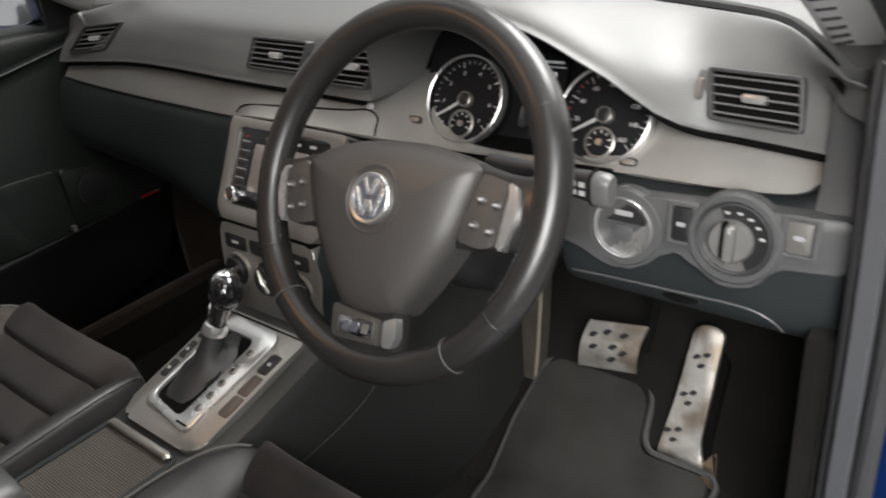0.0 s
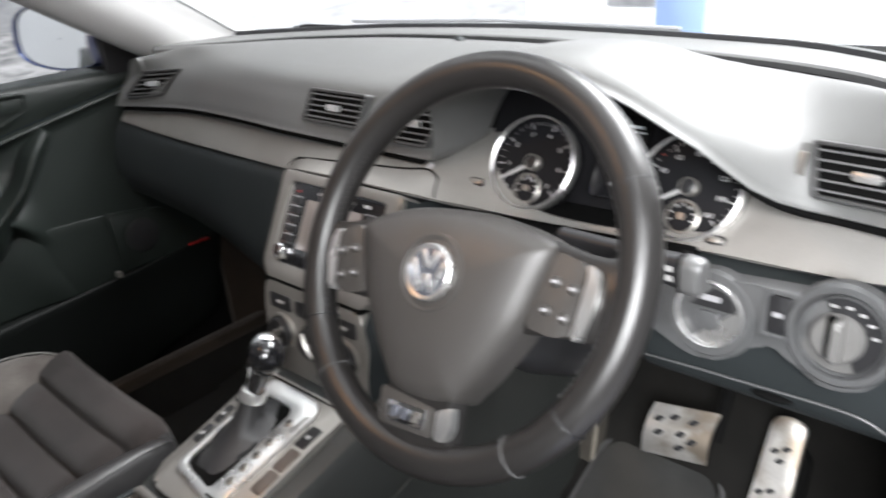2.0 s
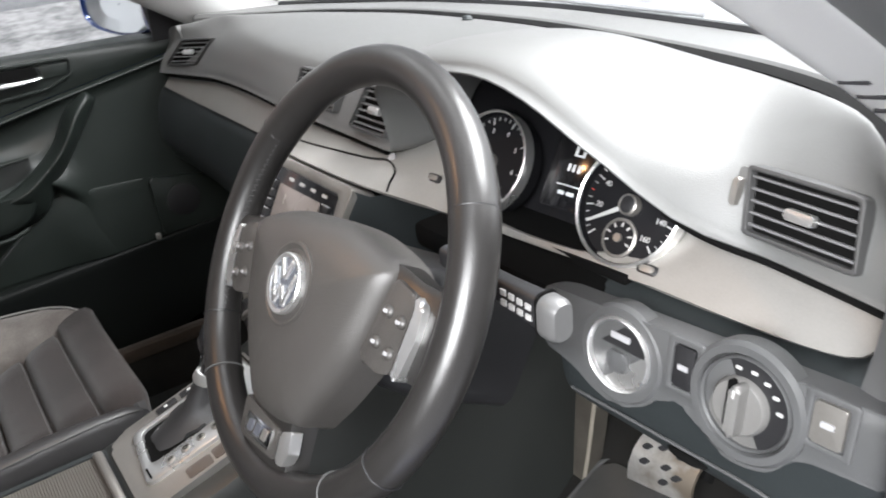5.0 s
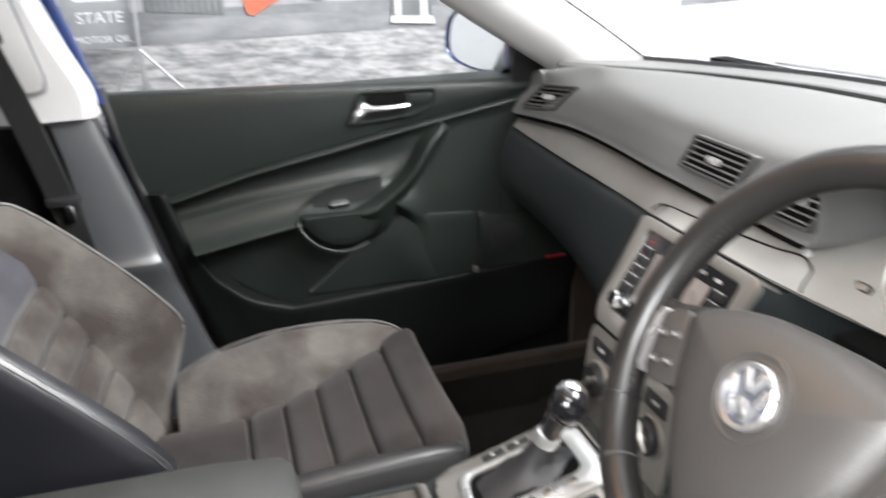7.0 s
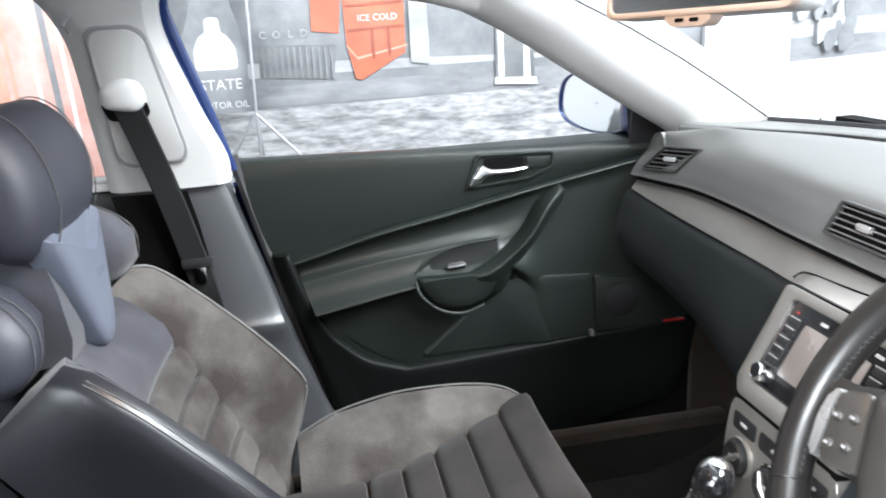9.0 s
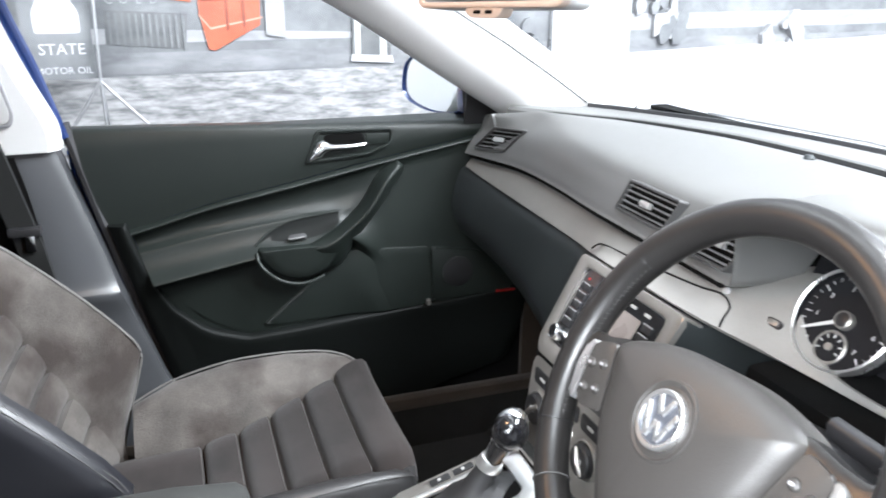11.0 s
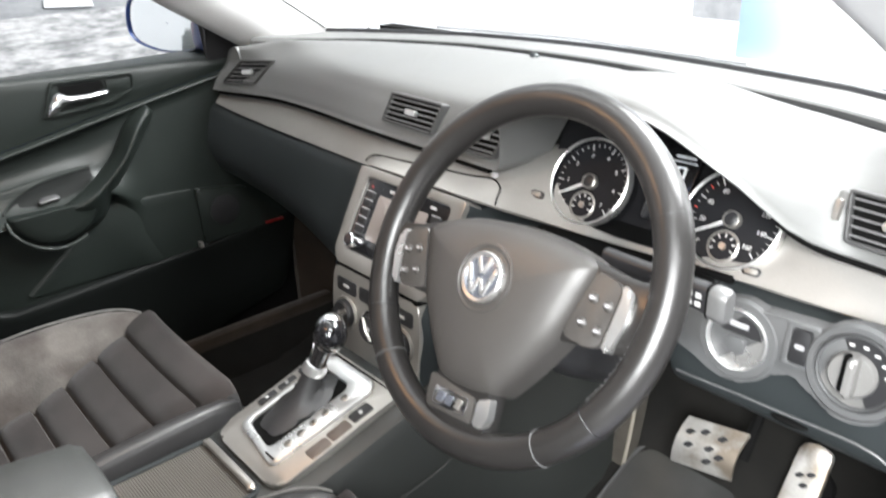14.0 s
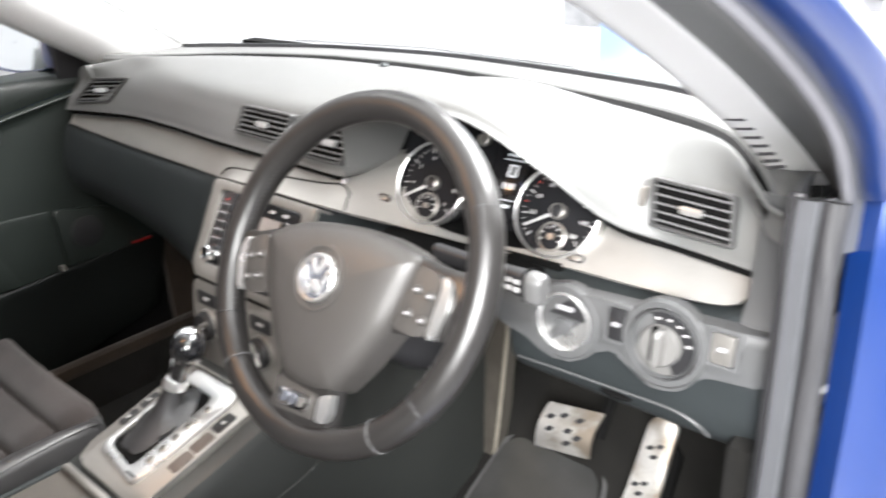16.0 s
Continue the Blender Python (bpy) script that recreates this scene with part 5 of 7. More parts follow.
for s in (-1, 1):
    at = lambda d, v=0.0, w=0.0: Vector((HUB_AT[0] + (d if s > 0 else -d * 0.8), 0.100 + w, (0.866 - 0.045 * d if s > 0 else 0.862 - 0.34 * d) + v))
    rows = []
    for d, hv, hw in ((0.055, 0.009, 0.007), (0.100, 0.0100, 0.0075), (0.140, 0.0120, 0.008), (0.164, 0.0140, 0.0085), (0.172, 0.0145, 0.0085)):
        rows.append([at(d, v, w) for v, w in rrect(-hv, hv, -hw, hw, hw * 0.75, 4)])
    stk = part("stalk", loft(rows, close_v=True, caps=True), BLACK, col, "black control stalk with white symbols")
    rows = []
    for d, hv, hw in ((0.172, 0.0150, 0.0095), (0.175, 0.0166, 0.0105), (0.186, 0.0162, 0.0105), (0.190, 0.0138, 0.0085)):
        rows.append([at(d, v - 0.001, w) for v, w in rrect(-hv, hv, -hw, hw, hw * 0.8, 4)])
    part("stalk_tip", loft(rows, close_v=True, caps=True), TIP, stk, "satin grey stalk tip")
    part("stalk_ring", loft([[at(d, v, w) for v, w in rrect(-0.0168, 0.0168, -0.0100, 0.0100, 0.006, 4)] for d in (0.1715, 0.1735)], close_v=True, caps=True), VOID, stk)
    for k in range(4):
        for v in (-0.007, 0.0015):
            part("stalk_mark", box(at(0.134 + 0.009 * k, v, -0.0095), at(0.1395 + 0.009 * k, v + 0.005, -0.0078)), MARK, stk, smooth=0)

# ---- middle console ----
console = thing("center_console", (MID, -0.25, 0.21), "black middle console with a silver shift plate and ribbed tray cover", "console")
PL = 0.30
cp = frame_of((0.010, -0.135, 0.506), (1, 0, 0), (0, 1, PL))
rows = []
for y, z, a, b in ((-0.85, 0.50, -0.085, 0.125), (-0.32, 0.495, -0.088, 0.125), (-0.16, 0.497, -0.090, 0.122), (-0.05, 0.527, -0.094, 0.130), (0.06, 0.562, -0.098, 0.138), (0.12, 0.585, -0.10, 0.142), (0.22, 0.600, -0.10, 0.150), (0.46, 0.620, -0.10, 0.170)):
    rows.append([Vector((a - 0.03, y, 0.205)), Vector((a - 0.022, y, 0.36)), Vector((a - 0.006, y, z - 0.02)), Vector((a + 0.004, y, z - 0.004)), Vector((a + 0.014, y, z)), Vector((b - 0.014, y, z)), Vector((b - 0.003, y, z - 0.005)), Vector((b + 0.006, y, z - 0.022)), Vector((b + 0.020, y, 0.36)), Vector((b + 0.03, y, 0.205))])
part("console_body", loft(rows), CONSOLE, console, "black console body")
part("side_joint", tube(spline([Vector((0.148, -0.30, 0.40)), Vector((0.151, -0.10, 0.43)), Vector((0.160, 0.06, 0.455)), Vector((0.165, 0.12, 0.48))], 5), 0.0011, 6), HIDE_GREY, console, "pale joint on the side of the console")
plate = part("shift_plate", prism(rpoly([(-0.086, 0.012), (-0.066, -0.004), (0.070, -0.004), (0.088, 0.012), (0.098, 0.205), (-0.082, 0.205)], 0.014), cp, -0.02, 0.006, 0.004), SATIN, console, "satin silver plate round the gear lever")
ch_o, ch_i = rpoly([(-0.060, 0.028), (0.050, 0.014), (0.062, 0.18), (0.048, 0.197), (-0.052, 0.197)], 0.014), rpoly([(-0.050, 0.040), (0.020, 0.030), (0.026, 0.160), (0.018, 0.170), (-0.044, 0.170)], 0.012)
part("chrome_surround", ring(ch_o, ch_i, cp, 0.002, 0.012, 0.003), BRIGHT, plate, "bright chrome surround of the gate")
part("gate_well", prism(ch_i, cp, 0.0, 0.0072), VOID, plate, "dark gate well", smooth=0)
for k, ch in enumerate("PRNDS"):
    v = 0.150 - 0.0215 * k - (0.012 if k else 0)
    part("gate_letter_disc", lathe([(0.0062, 0.0), (0.0062, 0.0022), (0.005, 0.003), (0, 0.003)], cp(0.038, v, 0.0105), cp(0, 0, 1) - cp(0, 0, 0), 18), SATIN, plate)
    letters("gate_letter", ch, 0.009, cp, 0.038, v, 0.0140, VOID, plate)
part("gate_bar_mark", prism(rrect(0.024, 0.045, 0.022, 0.0245, 0.0008), cp, 0.0118, 0.0134), VOID, plate)
for v0 in (0.058, 0.094, 0.132):
    part("plate_key", prism(rpoly([(0.066, v0), (0.085, v0), (0.087, v0 + 0.033), (0.068, v0 + 0.033)], 0.003), cp, 0.004, 0.0078, 0.0012), BLACK if v0 > 0.12 else KEYBROWN, plate, "blank switch in the plate")
    part("left_key", prism(rrect(-0.078, -0.066, v0 + 0.01, v0 + 0.040, 0.002), cp, 0.004, 0.0078, 0.001), BLACK, plate)
    part("left_key_mark", prism(rrect(-0.0745, -0.0695, v0 + 0.022, v0 + 0.027, 0.001), cp, 0.0078, 0.0086), MARK, plate)
part("key_mark", prism(rrect(0.074, 0.080, 0.146, 0.151, 0.001), cp, 0.0078, 0.0088), MARK, plate)
part("plate_front_joint", tube([cp(-0.075, 0.2, 0.0065), cp(0.094, 0.2, 0.0065)], 0.0012, 6), VOID, plate)
# ribbed tray cover with its bar handle
tr = frame_of((0.0, -0.150, 0.4985), (1, 0, 0), (0, 1, 0))
tray = part("tray_frame", ring(rpoly([(-0.084, -0.17), (0.074, -0.17), (0.074, -0.004), (0.062, 0.010), (-0.074, 0.010), (-0.084, -0.004)], 0.012), rpoly([(-0.076, -0.17), (0.066, -0.17), (0.066, -0.008), (0.056, 0.003), (-0.067, 0.003), (-0.076, -0.008)], 0.010), tr, -0.01, 0.003, 0.001), LOWER, console, "black frame of the tray")
for k in range(48):
    v = -0.168 + 0.0034 * k
    part("roller_rib", prism([(-0.075, v), (0.065, v), (0.065, v + 0.0028), (-0.075, v + 0.0028)], tr, -0.006, 0.0008, 0.0008, 1), TRAY, tray, smooth=0)
part("tray_bed", prism(rrect(-0.076, 0.066, -0.17, 0.004, 0.004), tr, -0.008, -0.0008), TRAY, tray)
part("tray_handle", tube([tr(-0.071, -0.006, 0.004), tr(-0.068, -0.004, 0.007), tr(0.058, -0.004, 0.007), tr(0.062, -0.006, 0.004)], 0.0060, 10, squash=0.8), SATIN, tray, "chrome bar handle")
# armrest
arm_rows = []
for y, top, half in ((-0.312, 0.590, 0.062), (-0.316, 0.602, 0.069), (-0.328, 0.610, 0.073), (-0.40, 0.618, 0.075), (-0.60, 0.622, 0.076), (-0.80, 0.622, 0.076)):
    c = 0.014
    arm_rows.append([Vector((c + u, y, z)) for u, z in ((-half, 0.52), (-half, top - 0.022), (-half + 0.006, top - 0.008), (-half + 0.018, top - 0.001), (0, top + 0.003), (half - 0.018, top - 0.001), (half - 0.006, top - 0.008), (half, top - 0.022), (half, 0.52))])
part("armrest_lid", loft(arm_rows, caps=True), HIDE_GREY, console, "grey leather armrest lid with a stitched edge")
part("armrest_base", box((-0.050, -0.80, 0.48), (0.078, -0.318, 0.53), 0.01), LOWER, console, "black armrest base")
for dz in (0.0, 0.006):
    part("armrest_seam", tube([Vector((0.014 - 0.070, -0.3155 - dz, 0.588 - dz)), Vector((0.014 + 0.068, -0.3155 - dz, 0.588 - dz)), Vector((0.014 + 0.0745, -0.34, 0.592 - dz)), Vector((0.014 + 0.0765, -0.60, 0.601 - dz))], 0.0009, 5), STITCH, console)

# ---- gear lever ----
lever = thing("gear_lever", (-0.02, 0.0, 0.52), "chrome and black ball gear lever with a leather gaiter", "gear lever")
top = V(0.025, 0.007, 0.651)
base = V(0.004, -0.030, 0.540)
part("knob", ball(top, 0.023, 0.024, 0.026, Matrix.Rotation(radians(-22), 4, "X"), 28), GLOSS, lever, "gloss black ball knob")
d = (top - base).normalized()
part("knob_cap", ball(top + Vector((-0.006, 0.004, 0.004)), 0.021, 0.0225, 0.0250, Matrix.Rotation(radians(-22), 4, "X"), 24), CHROME, lever, "chrome crown of the knob")
part("neck", loft([[top - d * h + Vector((-0.003 * k + a * math.cos(t), 0.8 * a * math.sin(t), 0)) for t in [2 * math.pi * j / 20 for j in range(20)]] for k, (h, a) in enumerate(((0.006, 0.0215), (0.022, 0.0175), (0.038, 0.0150), (0.052, 0.0150)))], close_v=True, caps=True), GLOSS, lever, "gloss black neck")
part("neck_strip", loft([[top - d * h + Vector((-0.0035 * k - 0.0005 + 1.06 * a * math.cos(t), 0.86 * a * math.sin(t), 0)) for t in [radians(130 + 100 * j / 10) for j in range(11)]] for k, (h, a) in enumerate(((0.0, 0.0225), (0.022, 0.0178), (0.038, 0.0155), (0.054, 0.0155)))]), CHROME, lever, "chrome back of the neck")
part("collar", lathe([(0.0125, -0.001), (0.0170, 0.001), (0.0180, 0.006), (0.0150, 0.016), (0.0135, 0.017)], top - d * 0.066 + Vector((-0.010, 0, 0)), d, 24), BRIGHT, lever, "satin collar under the knob")
rows = []
for k, (s, a, b) in enumerate(((0.0, 0.036, 0.062), (0.10, 0.033, 0.050), (0.20, 0.026, 0.036), (0.36, 0.0195, 0.024), (0.6, 0.0165, 0.019), (0.8, 0.0150, 0.016), (0.98, 0.013, 0.013))):
    c = lerp(Vector((-0.004, -0.036, 0.545)), top - d * 0.054 + Vector((-0.010, 0, 0)), s)
    rows.append([c + Vector((a * math.cos(t), b * math.sin(t), PL * b * math.sin(t) * (1 - s))) * (1 + 0.07 * math.sin(5 * t + 3 * k)) for t in [2 * math.pi * j / 24 for j in range(24)]])
part("gaiter", loft(rows, close_v=True), leather("matt_gaiter_leather", (0.020, 0.020, 0.021), 0.5, 0.3), lever, "creased black leather gaiter")

# ---- pedals and mat ----
pf_ = frame_of((0.361, 0.462, 0.409), (1, 0.05, 0.03), (0, 0.55, 0.83))
brake = thing("brake_pedal", (0.367, 0.46, 0.36), "bare metal brake pedal with black rubber studs", "pedal", "pedals")
rows = []
for v in (-0.036, -0.032, -0.020, -0.006, 0.006, 0.014, 0.018):
    rows.append([pf_(u, v * 1.42 + 0.008 + 0.10 * u, 0.020 * (1 - ((v + 0.009) / 0.030) ** 2) + 0.002 * math.cos(u * 30)) for u in (-0.050, -0.046, -0.03, 0, 0.03, 0.043, 0.047)])
bp_ = part("pedal_plate", shell(rows, 0.006), ALU, brake, "scuffed metal pedal plate")
part("pedal_arm", tube([(0.405, 0.475, 0.40), (0.405, 0.505, 0.45), (0.40, 0.56, 0.56), (0.395, 0.60, 0.66)], 0.009, 8), VOID, brake, "black pedal arm")


def stud(f, u, v, w, parent, r=0.0085):
    return part("stud", prism(rpoly([(u - r, v - r * 0.45), (u + r * 0.2, v - r * 0.6), (u + r, v + r * 0.4), (u - r * 0.2, v + r * 0.6)], 0.003), f, w - 0.004, w + 0.002, 0.001, 1), BLACK, parent, "black rubber stud")


for u, v in ((-0.036, 0.002), (-0.012, 0.006), (0.020, 0.004), (-0.030, -0.012), (0.006, -0.010), (0.026, -0.016), (0.008, -0.024)):
    stud(pf_, u * 0.9, v * 1.42 + 0.008 + 0.09 * u, 0.0215 - 20 * (v + 0.009) ** 2, bp_)
af = frame_of((0.487, 0.505, 0.391), (1, 0.0, 0.0), (0, 0.55, 0.835))
acc = thing("accelerator_pedal", (0.49, 0.39, 0.225), "long scuffed metal accelerator pedal with rubber studs", "pedal", "pedals")
apts = rpoly([(-0.023, 0.052), (0.000, 0.060), (0.024, 0.054), (0.027, -0.036), (0.029, -0.120), (0.044, -0.160), (0.030, -0.168), (-0.031, -0.168), (-0.031, -0.140), (-0.025, -0.070)], 0.010)
ap_ = part("pedal_plate", prism(apts, af, -0.010, 0.0, 0.003), ALU, acc, "scuffed metal pedal plate")
for u, v in ((-0.009, 0.006), (0.006, 0.013), (0.001, -0.006), (-0.014, -0.056), (0.000, -0.050), (-0.004, -0.068), (-0.024, -0.118), (-0.008, -0.112), (-0.012, -0.130)):
    stud(af, u, v, 0.0, ap_, 0.0075)
part("pedal_back", prism(rpoly([(0.012, 0.03), (0.036, 0.01), (0.046, -0.155), (0.0, -0.155)], 0.008), af, -0.035, -0.012, 0.004), VOID, acc, "black pedal carrier")
HEEL = shade("dusty_tan_plastic", (0.085, 0.060, 0.036), 0.8, vary=0.3, grain=300, bump=0.3, big=30)
part("pedal_heel", prism(rpoly([(-0.036, -0.166), (0.030, -0.166), (0.054, -0.128), (0.066, -0.180), (0.062, -0.206), (0.020, -0.190), (-0.034, -0.182)], 0.004), af, -0.030, -0.004, 0.004), HEEL, acc, "dusty tan pedal base")
mp = [(0.290, -0.20), (0.56, -0.20), (0.565, 0.385), (0.552, 0.398), (0.452, 0.398), (0.436, 0.415), (0.425, 0.470), (0.400, 0.490), (0.245, 0.490), (0.222, 0.470), (0.216, 0.37), (0.235, 0.26)]


def floor_z(y):
    return 0.216 + 0.085 * sstep(0.26, 0.50, y) + 0.03 * sstep(0.42, 0.52, y)


mo = rpoly(mp, 0.012)
bm = bmesh.new()
bot = [bm.verts.new((u, v, floor_z(v) - 0.030)) for u, v in mo]
cen = [bm.verts.new((lerp(u, 0.34, 0.05), lerp(v, 0.12, 0.04), floor_z(v) + 0.008)) for u, v in mo]
n = len(mo)
for i in range(n):
    bm.faces.new([bot[i], bot[(i + 1) % n], cen[(i + 1) % n], cen[i]])
bm.faces.new(cen)
bmesh.ops.triangulate(bm, faces=[f for f in bm.faces if len(f.verts) > 4])
mat_ob = thing("floor_mat", (0.36, 0.1, 0.21), "worn black carpet floor mat with a bound edge", "floor mat")
part("mat_carpet", bm, MAT, mat_ob, "worn black carpet")
part("mat_edge", tube([Vector((u, v, floor_z(v) + 0.005)) for u, v in mo], 0.005, 6, closed=True), EDGE, mat_ob, "grey bound edge")
# foot rest wedge beside the tunnel
tw = thing("foot_rest", (0.24, 0.41, 0.22), "dusty carpeted foot rest trim with pale edges beside the tunnel", "foot rest")
wz = frame_of((0, 0.405, 0), (1, 0, 0), (0, 0.12, 1))
wp = rpoly([(0.193, 0.216), (0.206, 0.222), (0.219, 0.300), (0.225, 0.400), (0.230, 0.600), (0.160, 0.600), (0.168, 0.372), (0.178, 0.295)], 0.006)
part("rest_panel", prism(wp, wz, -0.03, 0.0, 0.004), shade("dusty_grey_carpet", (0.045, 0.041, 0.035), 0.95, vary=0.35, grain=500, bump=0.8, big=16, spec=0.1), tw, "dusty grey carpet panel")
for pts in ([(0.163, 0.58), (0.170, 0.372), (0.180, 0.295), (0.195, 0.222)], [(0.227, 0.58), (0.222, 0.400), (0.216, 0.300), (0.205, 0.228), (0.196, 0.221)]):
    part("rest_edge", tube(spline([wz(u, v, 0.0) for u, v in pts], 5), 0.0032, 8), BEIGE, tw, "pale edge of the trim")
part("rest_side", shell([[Vector((0.150, 0.24, 0.215)), Vector((0.152, 0.40, 0.22)), Vector((0.150, 0.44, 0.30)), Vector((0.145, 0.52, 0.6))], [Vector((0.196, 0.24, 0.214)), Vector((0.192, 0.405, 0.218)), Vector((0.178, 0.43, 0.30)), Vector((0.160, 0.47, 0.6))]], 0.006), CARPET, tw, "dark carpet beside the tunnel")


# ---- seats ----
def pillow(rows_, mat, name, parent, label="", closed=True):
    return part(name, loft(rows_, close_v=True, caps=True), mat, parent, label, smooth=60)


def build_seat(cx, label):
    s = thing("sports_seat", (cx, -0.25, 0.21), label, "seat", "front seats")
    W = 0.135
    # middle of the cushion: padded ribs, wider towards the front
    prof = lambda y: 0.455 + 0.075 * sstep(-0.42, -0.02, y) - 0.004 * sstep(-0.09, -0.05, y)
    wide = curve_y([-0.53, -0.302, -0.249, -0.187, -0.125, -0.058], [0.088, 0.100, 0.114, 0.132, 0.150, 0.176])
    inner = lambda y: 0.150 + 0.012 * sstep(-0.20, -0.07, y)
    edges = [-0.53, -0.364, -0.305, -0.249, -0.189, -0.127]
    for k in range(5):
        y0, y1 = edges[k], edges[k + 1]
        rows_ = []
        for i in range(13):
            f = i / 12
            sag = -0.007 * (1 - (2 * f - 1) ** 2) - 0.010 * sstep(0.94, 1.0, f) - 0.006 * sstep(0.05, 0.0, f)
            row = []
            for y, z in ((y0 + 0.0015, prof(y0) - 0.06), (y0 + 0.0015, prof(y0) - 0.009 + sag), (y0 + 0.005, prof(y0) - 0.001 + sag), (lerp(y0, y1, 0.30), prof(lerp(y0, y1, 0.3)) + 0.003 + sag), (lerp(y0, y1, 0.70), prof(lerp(y0, y1, 0.7)) + 0.003 + sag), (y1 - 0.005, prof(y1) - 0.001 + sag), (y1 - 0.0015, prof(y1) - 0.009 + sag), (y1 - 0.0015, prof(y1) - 0.06)):
                row.append(Vector((cx + lerp(-wide(y), inner(y), f), y, z)))
            rows_.append(row)
        pillow(rows_, SUEDE, "cushion_rib", s, "padded suede cushion rib")
    rows_ = []
    for i in range(15):
        f = i / 14
        e = abs(2 * f - 1)
        sag = -0.006 * (1 - e ** 2) - 0.020 * sstep(0.90, 1.0, f) + 0.004 * sstep(0.12, 0.0, f)
        row = []
        for y, z in ((-0.1255, 0.44), (-0.1255, prof(-0.125) - 0.009 + sag), (-0.121, prof(-0.12) + sag), (-0.105, prof(-0.105) + 0.004 + sag), (-0.085, prof(-0.085) + 0.004 + sag), (-0.070, prof(-0.07) + 0.001 + sag), (-0.061, prof(-0.06) - 0.009 + sag), (-0.058, prof(-0.06) - 0.025 + sag * 0.6), (-0.062, 0.44), (-0.1255, 0.42)):
            row.append(Vector((cx + lerp(-wide(max(y, -0.125)), inner(y) + 0.006, f), y - 0.010 * sstep(0.88, 1.0, f) * (y > -0.1), z)))
        rows_.append(row)
    pillow(rows_, SUEDE, "cushion_front", s, "brown-black suede front of the cushion")
    part("cushion_apron", box((cx - 0.165, -0.125, 0.30), (cx + 0.155, -0.066, 0.445), 0.012), HIDE, s, "black leather apron under the cushion")
    # side bolsters of the cushion: suede beside the door, a narrow leather strip beside the console
    rows_ = []
    for y, hz, out in ((-0.47, 0.50, 0.200), (-0.40, 0.525, 0.218), (-0.30, 0.541, 0.228), (-0.20, 0.541, 0.230), (-0.13, 0.534, 0.226), (-0.095, 0.527, 0.212), (-0.078, 0.519, 0.199), (-0.070, 0.503, 0.186)):
        xi = wide(y) - 0.002
        z0 = min(prof(y), hz - 0.010)
        rows_.append([Vector((cx - u, y, z)) for u, z in ((xi, 0.36), (xi, z0 - 0.010), (xi + 0.006, z0 - 0.001), (lerp(xi, out, 0.30), lerp(z0, hz, 0.42)), (lerp(xi, out, 0.62), lerp(z0, hz, 0.82)), (out - 0.014, hz - 0.001), (out, hz - 0.009), (out + 0.006, hz - 0.045), (out, 0.36))])
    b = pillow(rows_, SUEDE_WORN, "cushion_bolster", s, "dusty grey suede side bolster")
    part("piping", tube(spline([r[5] + Vector((-0.006, 0, 0)) for r in rows_[:-1]], 4), 0.0018, 6), PIPING, b, "pale piping")
    rows_ = []
    for y, hz, out in ((-0.47, 0.492, 0.200), (-0.40, 0.510, 0.204), (-0.30, 0.524, 0.207), (-0.20, 0.530, 0.207), (-0.14, 0.530, 0.203), (-0.10, 0.524, 0.196), (-0.080, 0.514, 0.186), (-0.070, 0.498, 0.172)):
        xi = inner(y) - 0.001
        rows_.append([Vector((cx + u, y, z)) for u, z in ((xi, 0.36), (xi, prof(y) - 0.012), (xi + 0.008, min(prof(y) + 0.002, hz - 0.006)), (lerp(xi, out, 0.45), hz - 0.003), (lerp(xi, out, 0.75), hz), (out - 0.004, hz - 0.003), (out, hz - 0.012), (out + 0.003, hz - 0.05), (out - 0.004, 0.36))])
    b = pillow(rows_, HIDE_STRIP, "cushion_bolster", s, "grey leather side bolster")
    part("bolster_seam", tube(spline([r[5] + Vector((0.001, 0, 0.0006)) for r in rows_[1:-1]], 4), 0.0009, 6), STITCH, b)
    for sg, o in ((-1, 0.215), (1, 0.190)):
        part("side_skirt", box((cx + sg * o - 0.012, -0.45, 0.28), (cx + sg * o + 0.012, -0.085, 0.465), 0.01), HIDE, s, "black side skirt")
    part("seat_base", box((cx - 0.21, -0.46, 0.22), (cx + 0.21, -0.05, 0.36), 0.02), VOID, s, "black seat base")
    # backrest
    bf0 = frame_of((cx, -0.445, 0.500), (1, 0, 0), (0, -0.62, 0.785))
    bf = lambda u, v, w=0.0: bf0(u, v, -w)
    deep = lambda v: lerp(-0.070, 0.014, min(1.1, max(-0.2, v / 0.37))) - 0.034 * sstep(0.30, 0.43, v)
    edges = [-0.02, 0.062, 0.118, 0.174, 0.230, 0.286, 0.405]
    for k in range(6):
        v0, v1 = edges[k], edges[k + 1]
        rows_ = []
        for x in [lerp(-0.118, 0.118, i / 10) for i in range(11)]:
            dip = -0.016 * (1 - (x / 0.118) ** 2)
            rows_.append([bf(x, v, w + dip) for v, w in ((v0 + 0.001, deep(v0) - 0.07), (v0 + 0.001, deep(v0) - 0.007), (lerp(v0, v1, 0.08), deep(v0) + 0.001), (lerp(v0, v1, 0.3), deep(lerp(v0, v1, 0.3)) + 0.005), (lerp(v0, v1, 0.7), deep(lerp(v0, v1, 0.7)) + 0.005), (lerp(v0, v1, 0.92), deep(v1) + 0.001), (v1 - 0.001, deep(v1) - 0.007), (v1 - 0.001, deep(v1) - 0.07))])
        # top rib takes the cool-lit copy of the suede
        pillow(rows_, SUEDE_WORN if k < 5 else SUEDE_COOL_LIT, "back_rib", s, "padded dusty suede backrest rib")
    for sg in (-1, 1):
        rows_ = []
